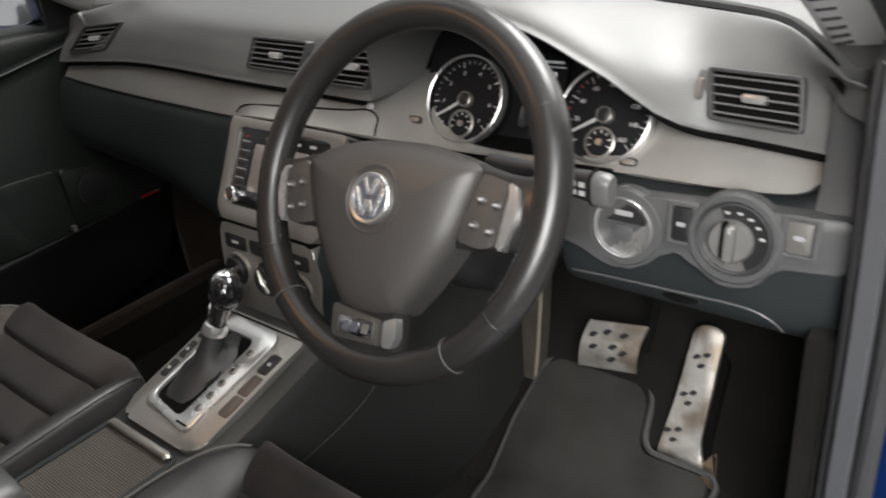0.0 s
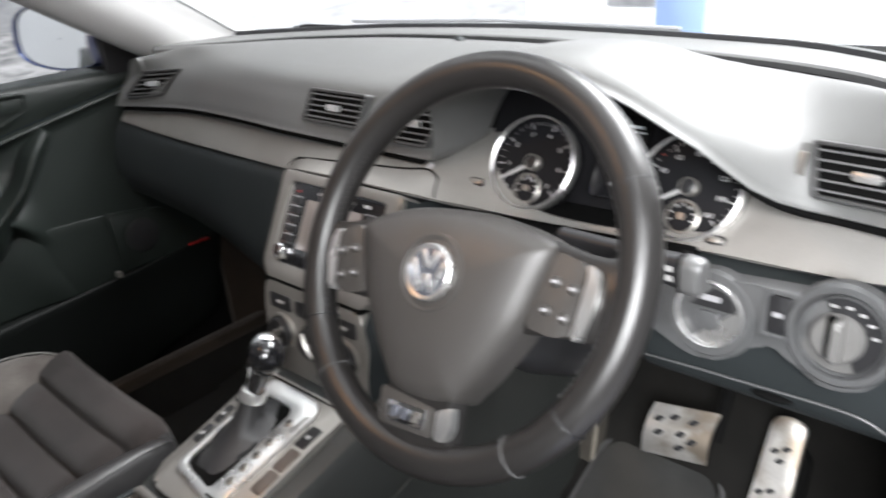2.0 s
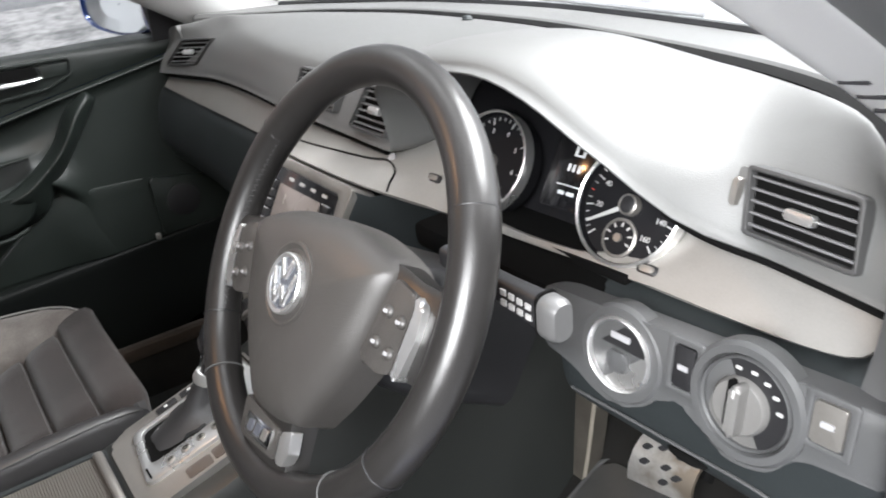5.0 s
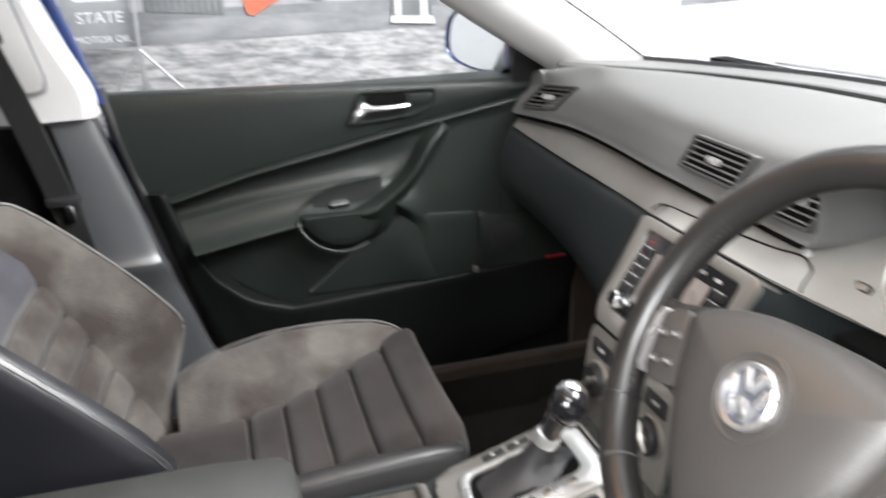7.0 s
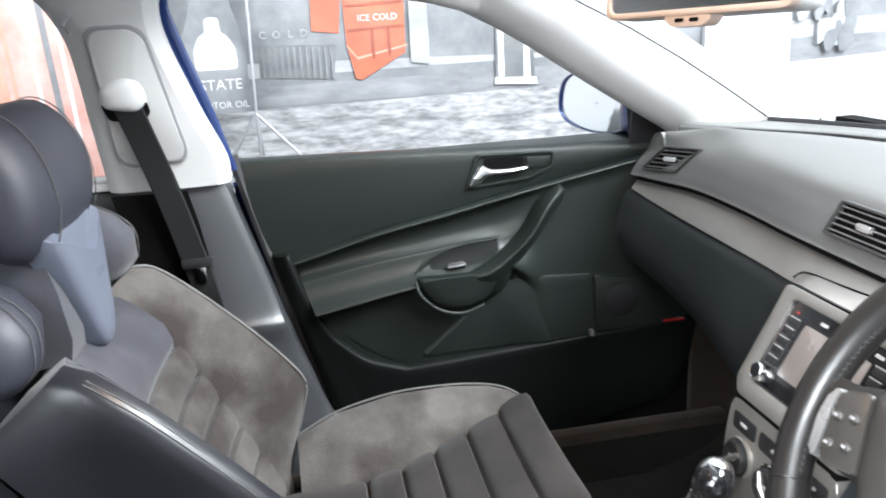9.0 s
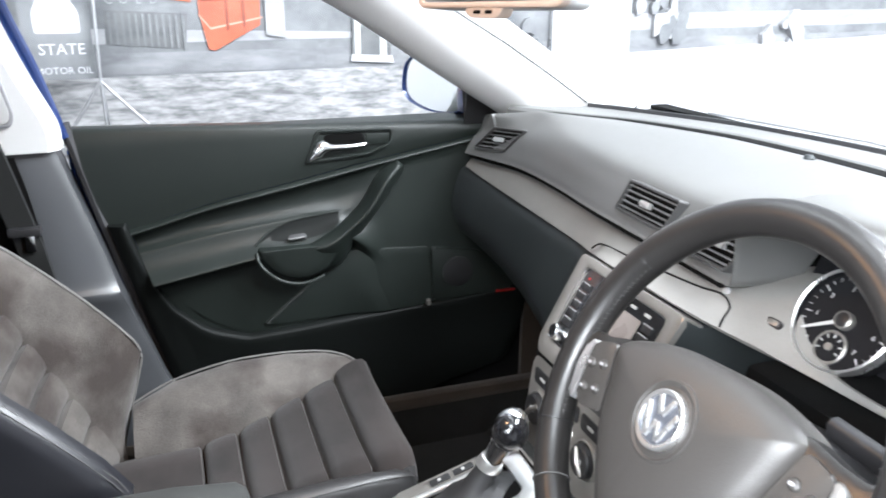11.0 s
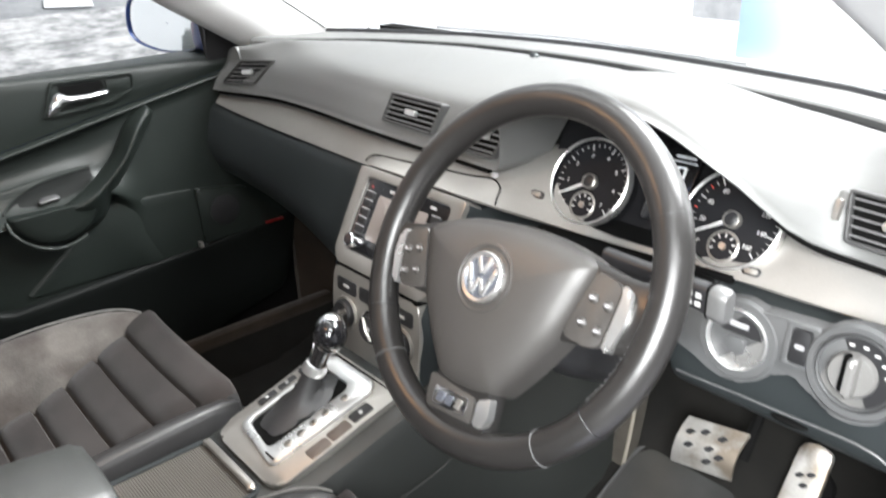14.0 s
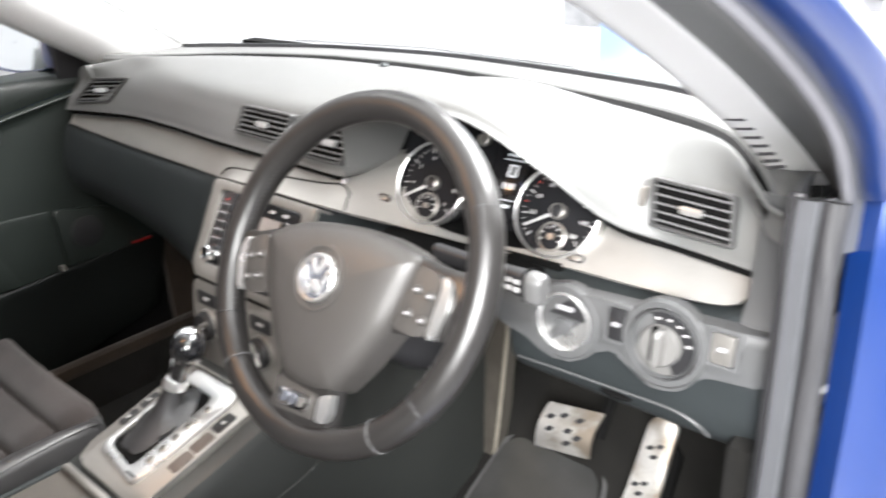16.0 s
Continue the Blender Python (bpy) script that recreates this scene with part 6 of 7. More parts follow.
        for v, hw, wd in ((-0.03, -0.085, 0.06), (0.01, -0.03, 0.085), (0.045, 0.022, 0.100), (0.075, 0.056, 0.106), (0.13, 0.062, 0.108), (0.21, 0.059, 0.108), (0.31, 0.049, 0.104), (0.385, 0.034, 0.098), (0.412, 0.012, 0.080)):
            xi = 0.116
            dv = deep(v)
            rows_.append([bf(sg * u, v, w) for u, w in ((xi, dv - 0.06), (xi, dv - 0.008), (xi + 0.010, dv + 0.004), (lerp(xi, xi + wd, 0.45), lerp(dv, hw, 0.62)), (xi + wd * 0.80, hw), (xi + wd, hw - 0.014), (xi + wd + 0.004, hw * 0.5 - 0.04), (xi + wd, -0.11))])
        b = pillow(rows_, SUEDE_WORN if sg < 0 else SUEDE_COOL_LIT, "back_bolster", s, "suede backrest bolster")
        if sg < 0 or cx > 0:
            part("bolster_piping", tube(spline([r[4] for r in rows_], 4), 0.0026, 6), PIPING if sg < 0 else HIDE, b, "pale piping")
        skin = [[r[4] + Vector((sg * 0.001, 0, 0.0015)), r[5] + Vector((sg * 0.003, 0, 0.002)), r[6] + Vector((sg * 0.003, 0, 0)), r[7] + Vector((sg * 0.004, 0, 0))] for r in rows_]
        part("bolster_side", shell([spline(r, 3) for r in skin], 0.004), HIDE, b, "black leather bolster side")
        for off in (0.010, 0.015):
            part("seam", tube(spline([lerp(r[4], r[5], off / 0.02) + Vector((sg * 0.004, 0, 0.0035)) for r in rows_[1:-1]], 4), 0.0008, 5), STITCH, b)
    # upright upper part: shoulder pads, top and insert
    tf0 = frame_of((cx, -0.690, 0.800), (1, 0, 0), (0, -0.06, 1))
    tf = lambda u, v, w=0.0: tf0(u, v, -w)
    for sg in (-1, 1):
        rows_ = []
        sink, low = (0.0, 0.0) if sg < 0 else (0.052, 0.022)
        for v, w, u0, u1 in ((0.015, -0.05, 0.105, 0.185), (0.028, 0.000, 0.100, 0.200), (0.050, 0.022, 0.092, 0.206), (0.090, 0.026, 0.084, 0.204), (0.120, 0.006, 0.080, 0.194), (0.150, -0.040, 0.078, 0.180), (0.160, -0.085, 0.078, 0.165)):
            w, v, u1 = w - sink, v - low, u1 - low * 0.8
            rows_.append(spline([tf(sg * u, v + dv, q) for u, q, dv in ((u0, -0.10, 0), (u0, w - 0.026, 0.006), (lerp(u0, u1, 0.3), w - 0.004, 0.004), (lerp(u0, u1, 0.65), w, 0), (lerp(u0, u1, 0.92), w - 0.012, -0.003), (u1 + 0.003, w - 0.045, -0.006), (u1 - 0.01, -0.12, -0.008))], 2))
        sb = pillow(rows_, SUEDE_COOL_LIT if sg < 0 else HIDE_COOL_LIT, "shoulder_bolster", s, "dark shoulder bolster")
        for c_ in (6, 7):
            part("seam", tube(spline([r[c_] + Vector((0, 0.0008, 0.0012)) for r in rows_[1:]], 4), 0.0007, 5), STITCH, sb)
    rows_ = []
    for x in [lerp(-0.100, 0.100, i / 8) for i in range(9)]:
        rows_.append([tf(x, v, w) for v, w in ((0.0, -0.10), (0.0, -0.018), (0.03, -0.010), (0.09, -0.012), (0.14, -0.020), (0.165, -0.05), (0.165, -0.10))])
    pillow(rows_, SUEDE_COOL_LIT, "back_top", s, "suede top of the backrest, coloured as lit by cool light")
    lay_ = []
    sh = rpoly([(-0.085, 0.190), (0.120, 0.190), (0.115, 0.150), (0.040, 0.015), (0.020, -0.016), (-0.016, -0.016), (-0.034, 0.010), (-0.076, 0.150)], 0.028, 5)
    for sc, w in ((1.0, -0.03), (1.0, 0.000), (0.95, 0.007), (0.80, 0.011), (0.4, 0.013), (0.02, 0.0135)):
        lay_.append([tf(u * sc, 0.11 + (v - 0.11) * sc, w - 0.012 * (v > 0.16)) for u, v in sh])
    part("back_insert", loft(lay_, close_v=True, caps=True), SHIELD, s, "smooth grey shield-shaped insert", smooth=60)
    for u in (-0.013, -0.004, 0.005, 0.014):
        part("insert_mark", prism(rrect(u - 0.003, u + 0.003, 0.078, 0.090, 0.001), tf, 0.008, 0.0138), SHIELD, s)
    part("back_shell", prism(rpoly([(-0.21, -0.02), (0.21, -0.02), (0.215, 0.36), (0.17, 0.50), (-0.17, 0.50), (-0.215, 0.36)], 0.05), bf, -0.20, -0.12, 0.015), HIDE, s, "black leather back shell")
    for u in (-0.05, 0.05):
        part("headrest_post", tube([tf(u, 0.13, -0.05), Vector((cx + u, -0.748, 0.98))], 0.006, 10), CHROME, s, "steel headrest post")
    hf0 = frame_of((cx, -0.746, 1.008), (1, 0, 0), (0, -0.12, 0.99))
    hf = lambda u, v, w=0.0: hf0(u, v, -w)
    rows_ = []
    for u, sc in ((-0.130, 0.35), (-0.126, 0.62), (-0.110, 0.86), (-0.075, 0.98), (0.0, 1.0), (0.08, 0.98), (0.12, 0.86), (0.138, 0.62), (0.142, 0.35)):
        rows_.append([hf(u, 0.096 * sc * math.sin(t) * (1.0 if math.sin(t) > 0 else 0.92), 0.055 * sc * math.cos(t) * (1.0 if math.cos(t) > 0 else 0.8)) for t in [2 * math.pi * j / 24 for j in range(24)]])
    pillow(rows_, HIDE_COOL_LIT, "headrest", s, "padded black leather headrest")
    for sg in (-1, 1):
        part("headrest_seam", tube([hf(sg * 0.085, 0.098 * 0.975 * math.sin(t), 0.0565 * 0.975 * math.cos(t)) for t in [math.pi * (j / 16) - 0.9 for j in range(17)]], 0.0009, 5), STITCH, s)
    return s


seat = build_seat(-0.300, "black sports seat with dusty suede ribs and pale piping")
driver = copy_thing(seat, Matrix.Translation((0.345, -0.262, 0.21)))
for ob in driver.children:
    if ob.name.startswith("cushion_bolster"):
        ob.data = ob.data.copy()
        ob.data.materials[0] = HIDE_STRIP
driver["label"] = "black sports seat with suede ribs behind the steering wheel"

# ---- seat belt ----
belt = thing("seat_belt", (-0.63, -0.62, 0.74), "black seat belt with a pale height adjuster on the middle pillar", "seat belt")
path = spline([Vector((-0.600, -0.684, 1.082)), Vector((-0.604, -0.679, 1.064)), Vector((-0.613, -0.665, 1.01)), Vector((-0.620, -0.642, 0.92)), Vector((-0.622, -0.616, 0.80)), Vector((-0.621, -0.604, 0.74)), Vector((-0.622, -0.585, 0.60)), Vector((-0.622, -0.57, 0.48))], 8)
rows = [[p + Vector((-0.001, -0.0205, -0.004)), p + Vector((0.001, -0.0190, -0.003)), p + Vector((0.0008, 0, 0)), p + Vector((0.001, 0.0190, 0.003)), p + Vector((-0.001, 0.0205, 0.004))] for p in path]
part("webbing", shell(rows, 0.0018), WEB, belt, "black woven webbing")
bz_ = frame_of((-0.616, -0.683, 1.076), (0.0, 1, 0.12), (0.20, -0.12, 1))
ad = rpoly([(-0.036, 0.000), (-0.030, 0.024), (0.010, 0.034), (0.034, 0.022), (0.036, -0.010), (0.020, -0.024), (-0.004, -0.020), (-0.030, -0.010)], 0.012)
part("adjuster", loft([[bz_(u * sc, v * sc, w) for u, v in ad] for sc, w in ((1.0, -0.012), (1.0, 0.010), (0.93, 0.018), (0.75, 0.023), (0.4, 0.026), (0.02, 0.0265))], close_v=True, caps=True), PILLAR, belt, "pale grey belt adjuster cover", smooth=60)
part("belt_slot", prism(rpoly([(-0.036, -0.002), (0.034, -0.010), (0.035, -0.030), (0.018, -0.044), (-0.030, -0.030)], 0.006), bz_, -0.010, 0.0135), VOID, belt, "dark belt slot")
part("belt_tongue", box((-0.628, -0.636, 0.780), (-0.606, -0.584, 0.795), 0.004), BLACK, belt, "black belt tongue holder")
part("tongue_plate", box((-0.621, -0.612, 0.752), (-0.610, -0.596, 0.782), 0.003), CHROME, belt, "steel belt tongue")

# ---- passenger door ----
door = thing("passenger_door", (-0.72, -0.1, 0.25), "closed passenger door with a black card, chrome handle and blue mirror", "car door")
DX = -0.690


def poly_z(pts):
    return curve_y([p[0] for p in pts], [p[1] for p in pts])


belt_z = poly_z([(-0.56, 0.941), (-0.30, 0.933), (0.0, 0.922), (0.20, 0.917), (0.36, 0.914)])
crease1 = poly_z([(-0.56, 0.734), (-0.45, 0.751), (-0.30, 0.788), (-0.145, 0.817), (-0.034, 0.839), (0.092, 0.862), (0.25, 0.889), (0.36, 0.904)])
crease2 = poly_z([(-0.56, 0.690), (-0.425, 0.709), (-0.323, 0.727), (-0.217, 0.740), (-0.105, 0.753), (-0.04, 0.757), (0.36, 0.80)])
arm_z = poly_z([(-0.56, 0.640), (-0.43, 0.655), (-0.22, 0.690), (-0.10, 0.700), (-0.03, 0.745), (0.03, 0.795), (0.085, 0.830), (0.36, 0.86)])
low_z = poly_z([(-0.48, 0.74), (-0.44, 0.69), (-0.415, 0.645), (-0.385, 0.590), (-0.34, 0.540), (-0.282, 0.515), (-0.22, 0.513), (-0.05, 0.523), (0.136, 0.534), (0.313, 0.548), (0.36, 0.552)])
rear_y = poly_z([(0.25, -0.34), (0.39, -0.393), (0.744, -0.484), (0.96, -0.534)])


seam_y = poly_z([(0.50, -0.27), (0.515, -0.282), (0.540, -0.34), (0.590, -0.385), (0.645, -0.415), (0.690, -0.433), (0.762, -0.452), (0.80, -0.46)])


def card_rows(y):
    """Heights and depths of the moulded lines of the card at one station, top to bottom."""
    c1, lo = crease1(y), low_z(max(y, -0.385))
    flat = sstep(-0.075, 0.045, y)
    am = min(arm_z(min(y, -0.06)), c1 - 0.060)
    c2 = min(crease2(y), c1 - 0.022)
    pit = DX - 0.009 * (1 - sstep(0.05, 0.12, y))
    rim, foot = DX + 0.044, DX + 0.004
    shaped = [(c1 + 0.002, DX), (c1 - 0.001, DX + 0.010), (c1 - 0.005, DX + 0.013), (c1 - 0.009, DX + 0.009), (c1 - 0.013, pit + 0.004),
              (lerp(c1 - 0.013, c2, 0.6), pit), (c2 + 0.003, DX + 0.002), (c2 - 0.001, DX + 0.0065), (lerp(c2, am, 0.30), DX + 0.011), (lerp(c2, am, 0.62), DX + 0.020), (lerp(c2, am, 0.86), DX + 0.034), (am, rim),
              (am - 0.006, rim + 0.001), (am - 0.012, DX + 0.022), (am - 0.020, DX + 0.010), (lerp(am, lo, 0.5), DX + 0.006), (lo + 0.022, foot + 0.001), (lo + 0.003, foot)]
    plane = [q if k < 4 else (lerp(c1 - 0.009, lo + 0.003, ((k - 3) / 14) ** 1.2), lerp(DX + 0.003, DX + 0.020, (k - 3) / 14)) for k, q in enumerate(shaped)]
    return [(lerp(p[0], q[0], flat), lerp(p[1], q[1], flat)) for p, q in zip(shaped, plane)]


def card_x(y, z):
    r = card_rows(y)
    for (za, xa), (zb, xb) in zip(r, r[1:]):
        if zb <= z <= za:
            return lerp(xa, xb, (za - z) / max(za - zb, 1e-6))
    return DX


# upper panel
rows = []
for i in range(61):
    k = i / 60
    y0 = lerp(rear_y(0.762), 0.36, k)
    col = []
    for q in range(7):
        z = lerp(crease1(y0) + 0.002, belt_z(y0) - 0.004, q / 6)
        y = lerp(rear_y(z), 0.36, k)
        col.append(Vector((DX + 0.004 * math.sin(math.pi * q / 6), y, z)))
    y = lerp(rear_y(belt_z(y0)), 0.36, k)
    rows.append(col + [Vector((DX - 0.004, y, belt_z(y) + 0.002)), Vector((DX - 0.014, y, belt_z(y) + 0.004)), Vector((DX - 0.05, y, belt_z(y) + 0.002))])
card = part("door_card", loft(rows), DOOR, door, "black upper door card", smooth=60)
# armrest panel between the crease and the pocket
rows = []
for i in range(141):
    yt = lerp(-0.452, 0.36, i / 140)
    fade = sstep(-0.20, -0.452, yt)
    col = []
    for k in range(18):
        y = yt
        for it in range(5):
            z, x = card_rows(y)[k]
            y = yt + (seam_y(z) + 0.452) * fade
        col.append(Vector((x, y, z)))
    rows.append(spline(col, 3))
part("armrest_panel", loft(rows), DOOR, door, "black swept armrest with a pull handle", smooth=75)
# map pocket and rear strip, standing proud round the panel
edge = [Vector((0, seam_y(z), z)) for z in [lerp(0.766, 0.600, k / 16) for k in range(17)]] + [Vector((0, r[-1].y, r[-1].z)) for r in rows]
pocket_z = poly_z([(-0.40, 0.27), (0.05, 0.27), (0.15, 0.325), (0.26, 0.352), (0.315, 0.372), (0.338, 0.42), (0.350, 0.48), (0.36, 0.53)])
goal = []
n_s = 17
for k, p in enumerate(edge):
    if k < n_s:
        goal.append(Vector((0, rear_y(lerp(0.766, 0.36, (k / (n_s - 1)) ** 1.3)) + 0.002, lerp(0.766, 0.36, (k / (n_s - 1)) ** 1.3))))
    else:
        f = sstep(-0.40, -0.05, p.y)
        goal.append(Vector((0, lerp(rear_y(0.27) + 0.02, p.y, f) if p.y < -0.05 else p.y, max(lerp(0.36, 0.27, min(1, (k - n_s) / 12)), pocket_z(p.y)))))
strip = []
for p, g in zip(edge, goal):
    d_ = (g - p).normalized()
    L_ = (g - p).length
    strip.append([Vector((DX + x, q.y, q.z)) for q, x in ((p, 0.000), (p + d_ * 0.001, 0.014), (p + d_ * 0.004, 0.021), (p + d_ * 0.009, 0.023), (p + d_ * min(0.024, L_ * 0.5), 0.019), (lerp(p, g, 0.55), 0.018), (lerp(p, g, 0.9), 0.014), (g, 0.004))])
cap = [Vector((DX - 0.01, q.y, q.z + 0.002)) for q in strip[0]]
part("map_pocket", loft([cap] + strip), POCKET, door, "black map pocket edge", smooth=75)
part("card_edge", tube([Vector((DX - 0.006, rear_y(z) - 0.002, z)) for z in [lerp(0.27, 0.955, k / 20) for k in range(21)]], 0.010, 8), RUBBER, door, "black edge seal")
# pull handle sweeping up from the armrest
up_z = poly_z([(-0.228, 0.704), (-0.215, 0.716), (-0.196, 0.729), (-0.157, 0.744), (-0.101, 0.752), (-0.04, 0.756), (0.0, 0.760)])
ys = [lerp(-0.226, -0.060, k / 40) for k in range(41)]
rim = [Vector((card_x(y, arm_z(y)) + 0.0005, y, arm_z(y) + 0.0005)) for y in ys]
upr = [Vector((card_x(y, up_z(y)) + 0.003, y, up_z(y))) for y in ys]
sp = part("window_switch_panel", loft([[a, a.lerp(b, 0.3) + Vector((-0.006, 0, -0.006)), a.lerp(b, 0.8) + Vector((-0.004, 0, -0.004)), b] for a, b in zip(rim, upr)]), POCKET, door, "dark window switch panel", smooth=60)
part("switch_edge", tube(upr, 0.0022, 8), DOOR, sp, "rounded edge of the switch recess")
wsf = frame_of(rim[19].lerp(upr[19], 0.45) + Vector((0.000, 0, 0.000)), (0, 1, 0.08), (-0.62, 0, 0.78))
part("window_switch", prism(rpoly([(-0.020, -0.004), (0.020, -0.006), (0.016, 0.004), (-0.014, 0.005)], 0.003), wsf, -0.008, 0.001, 0.002), BLACK, sp, "black window switch")
part("switch_lip", prism(rrect(-0.016, 0.014, -0.0055, -0.003, 0.001), wsf, -0.002, 0.0035, 0.001), SLAT, sp, "grey edge of the switch")
cup = spline([(-0.645, -0.228, 0.696), (-0.638, -0.226, 0.680), (-0.633, -0.213, 0.660), (-0.632, -0.190, 0.641), (-0.632, -0.160, 0.630), (-0.634, -0.130, 0.630), (-0.640, -0.100, 0.638)], 6)
part("cup_edge", tube(cup, 0.0035, 10), DOOR, door, "rounded edge of the grip cup")
cupf = frame_of((-0.650, -0.13, 0.655), (0, 1, 0), (0.04, 0, 1))
co = rpoly([(-0.096, 0.046), (-0.094, 0.028), (-0.080, 0.006), (-0.058, -0.014), (-0.028, -0.024), (0.005, -0.023), (0.04, -0.008), (0.075, 0.046)], 0.014)
part("cup_body", loft([[cupf(-0.01 + (u + 0.01) * sc, 0.046 + (v - 0.046) * sc, w) for u, v in co] for sc, w in ((1.0, -0.03), (1.0, -0.002), (0.96, 0.006), (0.86, 0.0105), (0.65, 0.0125), (0.3, 0.0125), (0.02, 0.0125))], close_v=True, caps=True), DOOR, door, "black rounded grip cup", smooth=70)
# broad grab handle rising from the cup, and the flat panel before it
grab = []
for a, b, c in (((-0.682, 0.060, 0.851), (-0.676, 0.068, 0.847), (-0.680, 0.078, 0.838)), ((-0.682, 0.050, 0.843), (-0.662, 0.062, 0.840), (-0.680, 0.076, 0.826)), ((-0.676, 0.019, 0.819), (-0.648, 0.034, 0.815), (-0.676, 0.052, 0.794)), ((-0.674, -0.015, 0.768), (-0.638, -0.005, 0.764), (-0.674, 0.016, 0.746)), ((-0.664, -0.062, 0.731), (-0.634, -0.051, 0.724), (-0.670, -0.028, 0.694)), ((-0.650, -0.112, 0.706), (-0.632, -0.095, 0.697), (-0.664, -0.061, 0.651)), ((-0.660, -0.168, 0.690), (-0.654, -0.150, 0.684), (-0.668, -0.105, 0.632))):
    a, b, c = Vector(a), Vector(b), Vector(c)
    grab.append([a + Vector((-0.02, 0, -0.004)), a, lerp(a, b, 0.75) + Vector((0.004, 0, 0.002)), b + Vector((0.0015, 0, 0)), lerp(b, c, 0.22) + Vector((0.004, 0, 0)), lerp(b, c, 0.65) + Vector((0.004, 0, 0)), c, c + Vector((-0.02, 0, -0.004))])
grab = [list(q) for q in zip(*[spline(list(q), 4) for q in zip(*grab)])]
part("grab_handle", loft([spline(r, 3) for r in grab], caps=True), DOOR, door, "black satin grab handle", smooth=70)
front = []
for (ya, za), (yb, zb) in zip(((-0.216, 0.534), (-0.159, 0.580), (-0.100, 0.626), (-0.045, 0.666), (0.030, 0.668), (0.124, 0.662)), ((-0.196, 0.527), (-0.112, 0.529), (-0.035, 0.531), (0.033, 0.532), (0.080, 0.533), (0.130, 0.534))):
    p, g = Vector((min(card_x(ya, za), DX + 0.013) + 0.005, ya, za)), Vector((card_x(yb, zb) + 0.003, yb, zb))
    front.append([p + Vector((-0.012, -0.004, 0.002)), p + Vector((-0.002, -0.001, 0.001)), p + Vector((0, 0.004, -0.004)), lerp(p, g, 0.35), lerp(p, g, 0.7), g])
front = [list(q) for q in zip(*[spline(list(q), 4) for q in zip(*front)])]
part("grip_panel", loft(front), DOOR, door, "flat black panel below the grab handle", smooth=60)
# door release: recess and chrome lever
hf = frame_of((DX + 0.0045, -0.045, 0.876), (0, 1, 0.10), (0, -0.10, 1))
fo = [(-0.076, -0.014), (-0.044, 0.048), (0.106, 0.029), (0.100, -0.003), (0.051, -0.017)]
fi = [(-0.070, -0.009), (-0.039, 0.042), (0.101, 0.025), (0.095, 0.000), (0.049, -0.012)]
part("release_frame", ring(rpoly(fo, 0.008), rpoly(fi, 0.006), hf, -0.004, 0.004, 0.0015), DOOR, door, "black frame of the door release")
# black plate laid on the card, shade of the hollow in its colour
part("release_recess", prism(rpoly([(-0.036, 0.012), (-0.031, 0.036), (0.044, 0.029), (0.047, 0.004)], 0.006), hf, -0.002, 0.0012), VOID, door, "near-black plate drawing the shade of the recess")
part("release_blank", prism(rpoly([(0.051, 0.004), (0.050, 0.027), (0.098, 0.021), (0.092, 0.001)], 0.003), hf, -0.002, 0.003, 0.001), DOOR, door)
rows = []
for u, v, hgt, out in ((-0.066, -0.008, 0.005, 0.004), (-0.058, 0.000, 0.012, 0.008), (-0.046, 0.008, 0.017, 0.010), (-0.036, 0.014, 0.014, 0.011), (-0.022, 0.011, 0.007, 0.012), (0.01, 0.008, 0.005, 0.012), (0.044, 0.008, 0.0045, 0.010), (0.049, 0.008, 0.003, 0.006)):
    rows.append([hf(u, v - hgt, out - 0.006), hf(u, v - hgt * 0.4, out + 0.004), hf(u, v + hgt * 0.4, out + 0.004), hf(u, v + hgt, out - 0.002), hf(u, v, out - 0.008)])
part("release_lever", loft([spline(r, 3) for r in rows], caps=True, close_v=True), CHROME, door, "chrome door release lever")
# speaker and reflector low in the front of the card
spf = frame_of((-0.678, 0.235, 0.590), (0, 1, 0), (0.0, 0, 1))
grille = part("speaker", prism(rpoly([(-0.100, -0.050), (-0.103, 0.073), (0.006, 0.054), (0.086, -0.046)], 0.010), spf, -0.02, 0.012, 0.005), DOOR, door, "black speaker pod in the door")
part("speaker_grille", lathe([(0.034, 0), (0.034, 0.002), (0.031, 0.003), (0, 0.002)], spf(-0.045, 0.012, 0.012), (1, 0, 0), 30), BLACK, grille, "round black speaker grille")
part("pocket_tab", box((-0.664, 0.117, 0.538), (-0.651, 0.125, 0.549), 0.001), SATIN, door, "bright tab on the pocket edge")
part("door_reflector", box((-0.668, 0.280, 0.543), (-0.661, 0.325, 0.5475), 0.001), REDLAMP, door, "red reflector strip")
part("door_frame", box((-0.745, -0.40, 0.26), (-0.715, 0.37, 0.56), 0.006), VOID, door, "black inner frame of the door")
# sill top, mirror corner, window
part("mirror_corner", shell([[Vector((-0.695, y, belt_z(y) - 0.002)), Vector((-0.688, y, lerp(belt_z(y), z, 0.5))), Vector((-0.680, y, z))] for y, z in ((0.212, 1.000), (0.24, 0.985), (0.28, 0.955), (0.315, 0.930))], 0.006), BLACK, door, "black triangle behind the mirror")
part("window_post", tube([Vector((-0.715, 0.228, 0.925)), Vector((-0.700, 0.215, 1.005))], 0.008, 8), BLACK, door, "black window guide")
win = loft([[Vector((-0.735 + 0.20 * max(z - 0.95, 0), y, z)) for z in (0.90, 1.0, 1.1, 1.2, 1.3)] for y in (-0.62, -0.3, 0.0, 0.22)])
wn = part("door_window", win, GLASS, door, "clear side window")
wn.visible_shadow = False
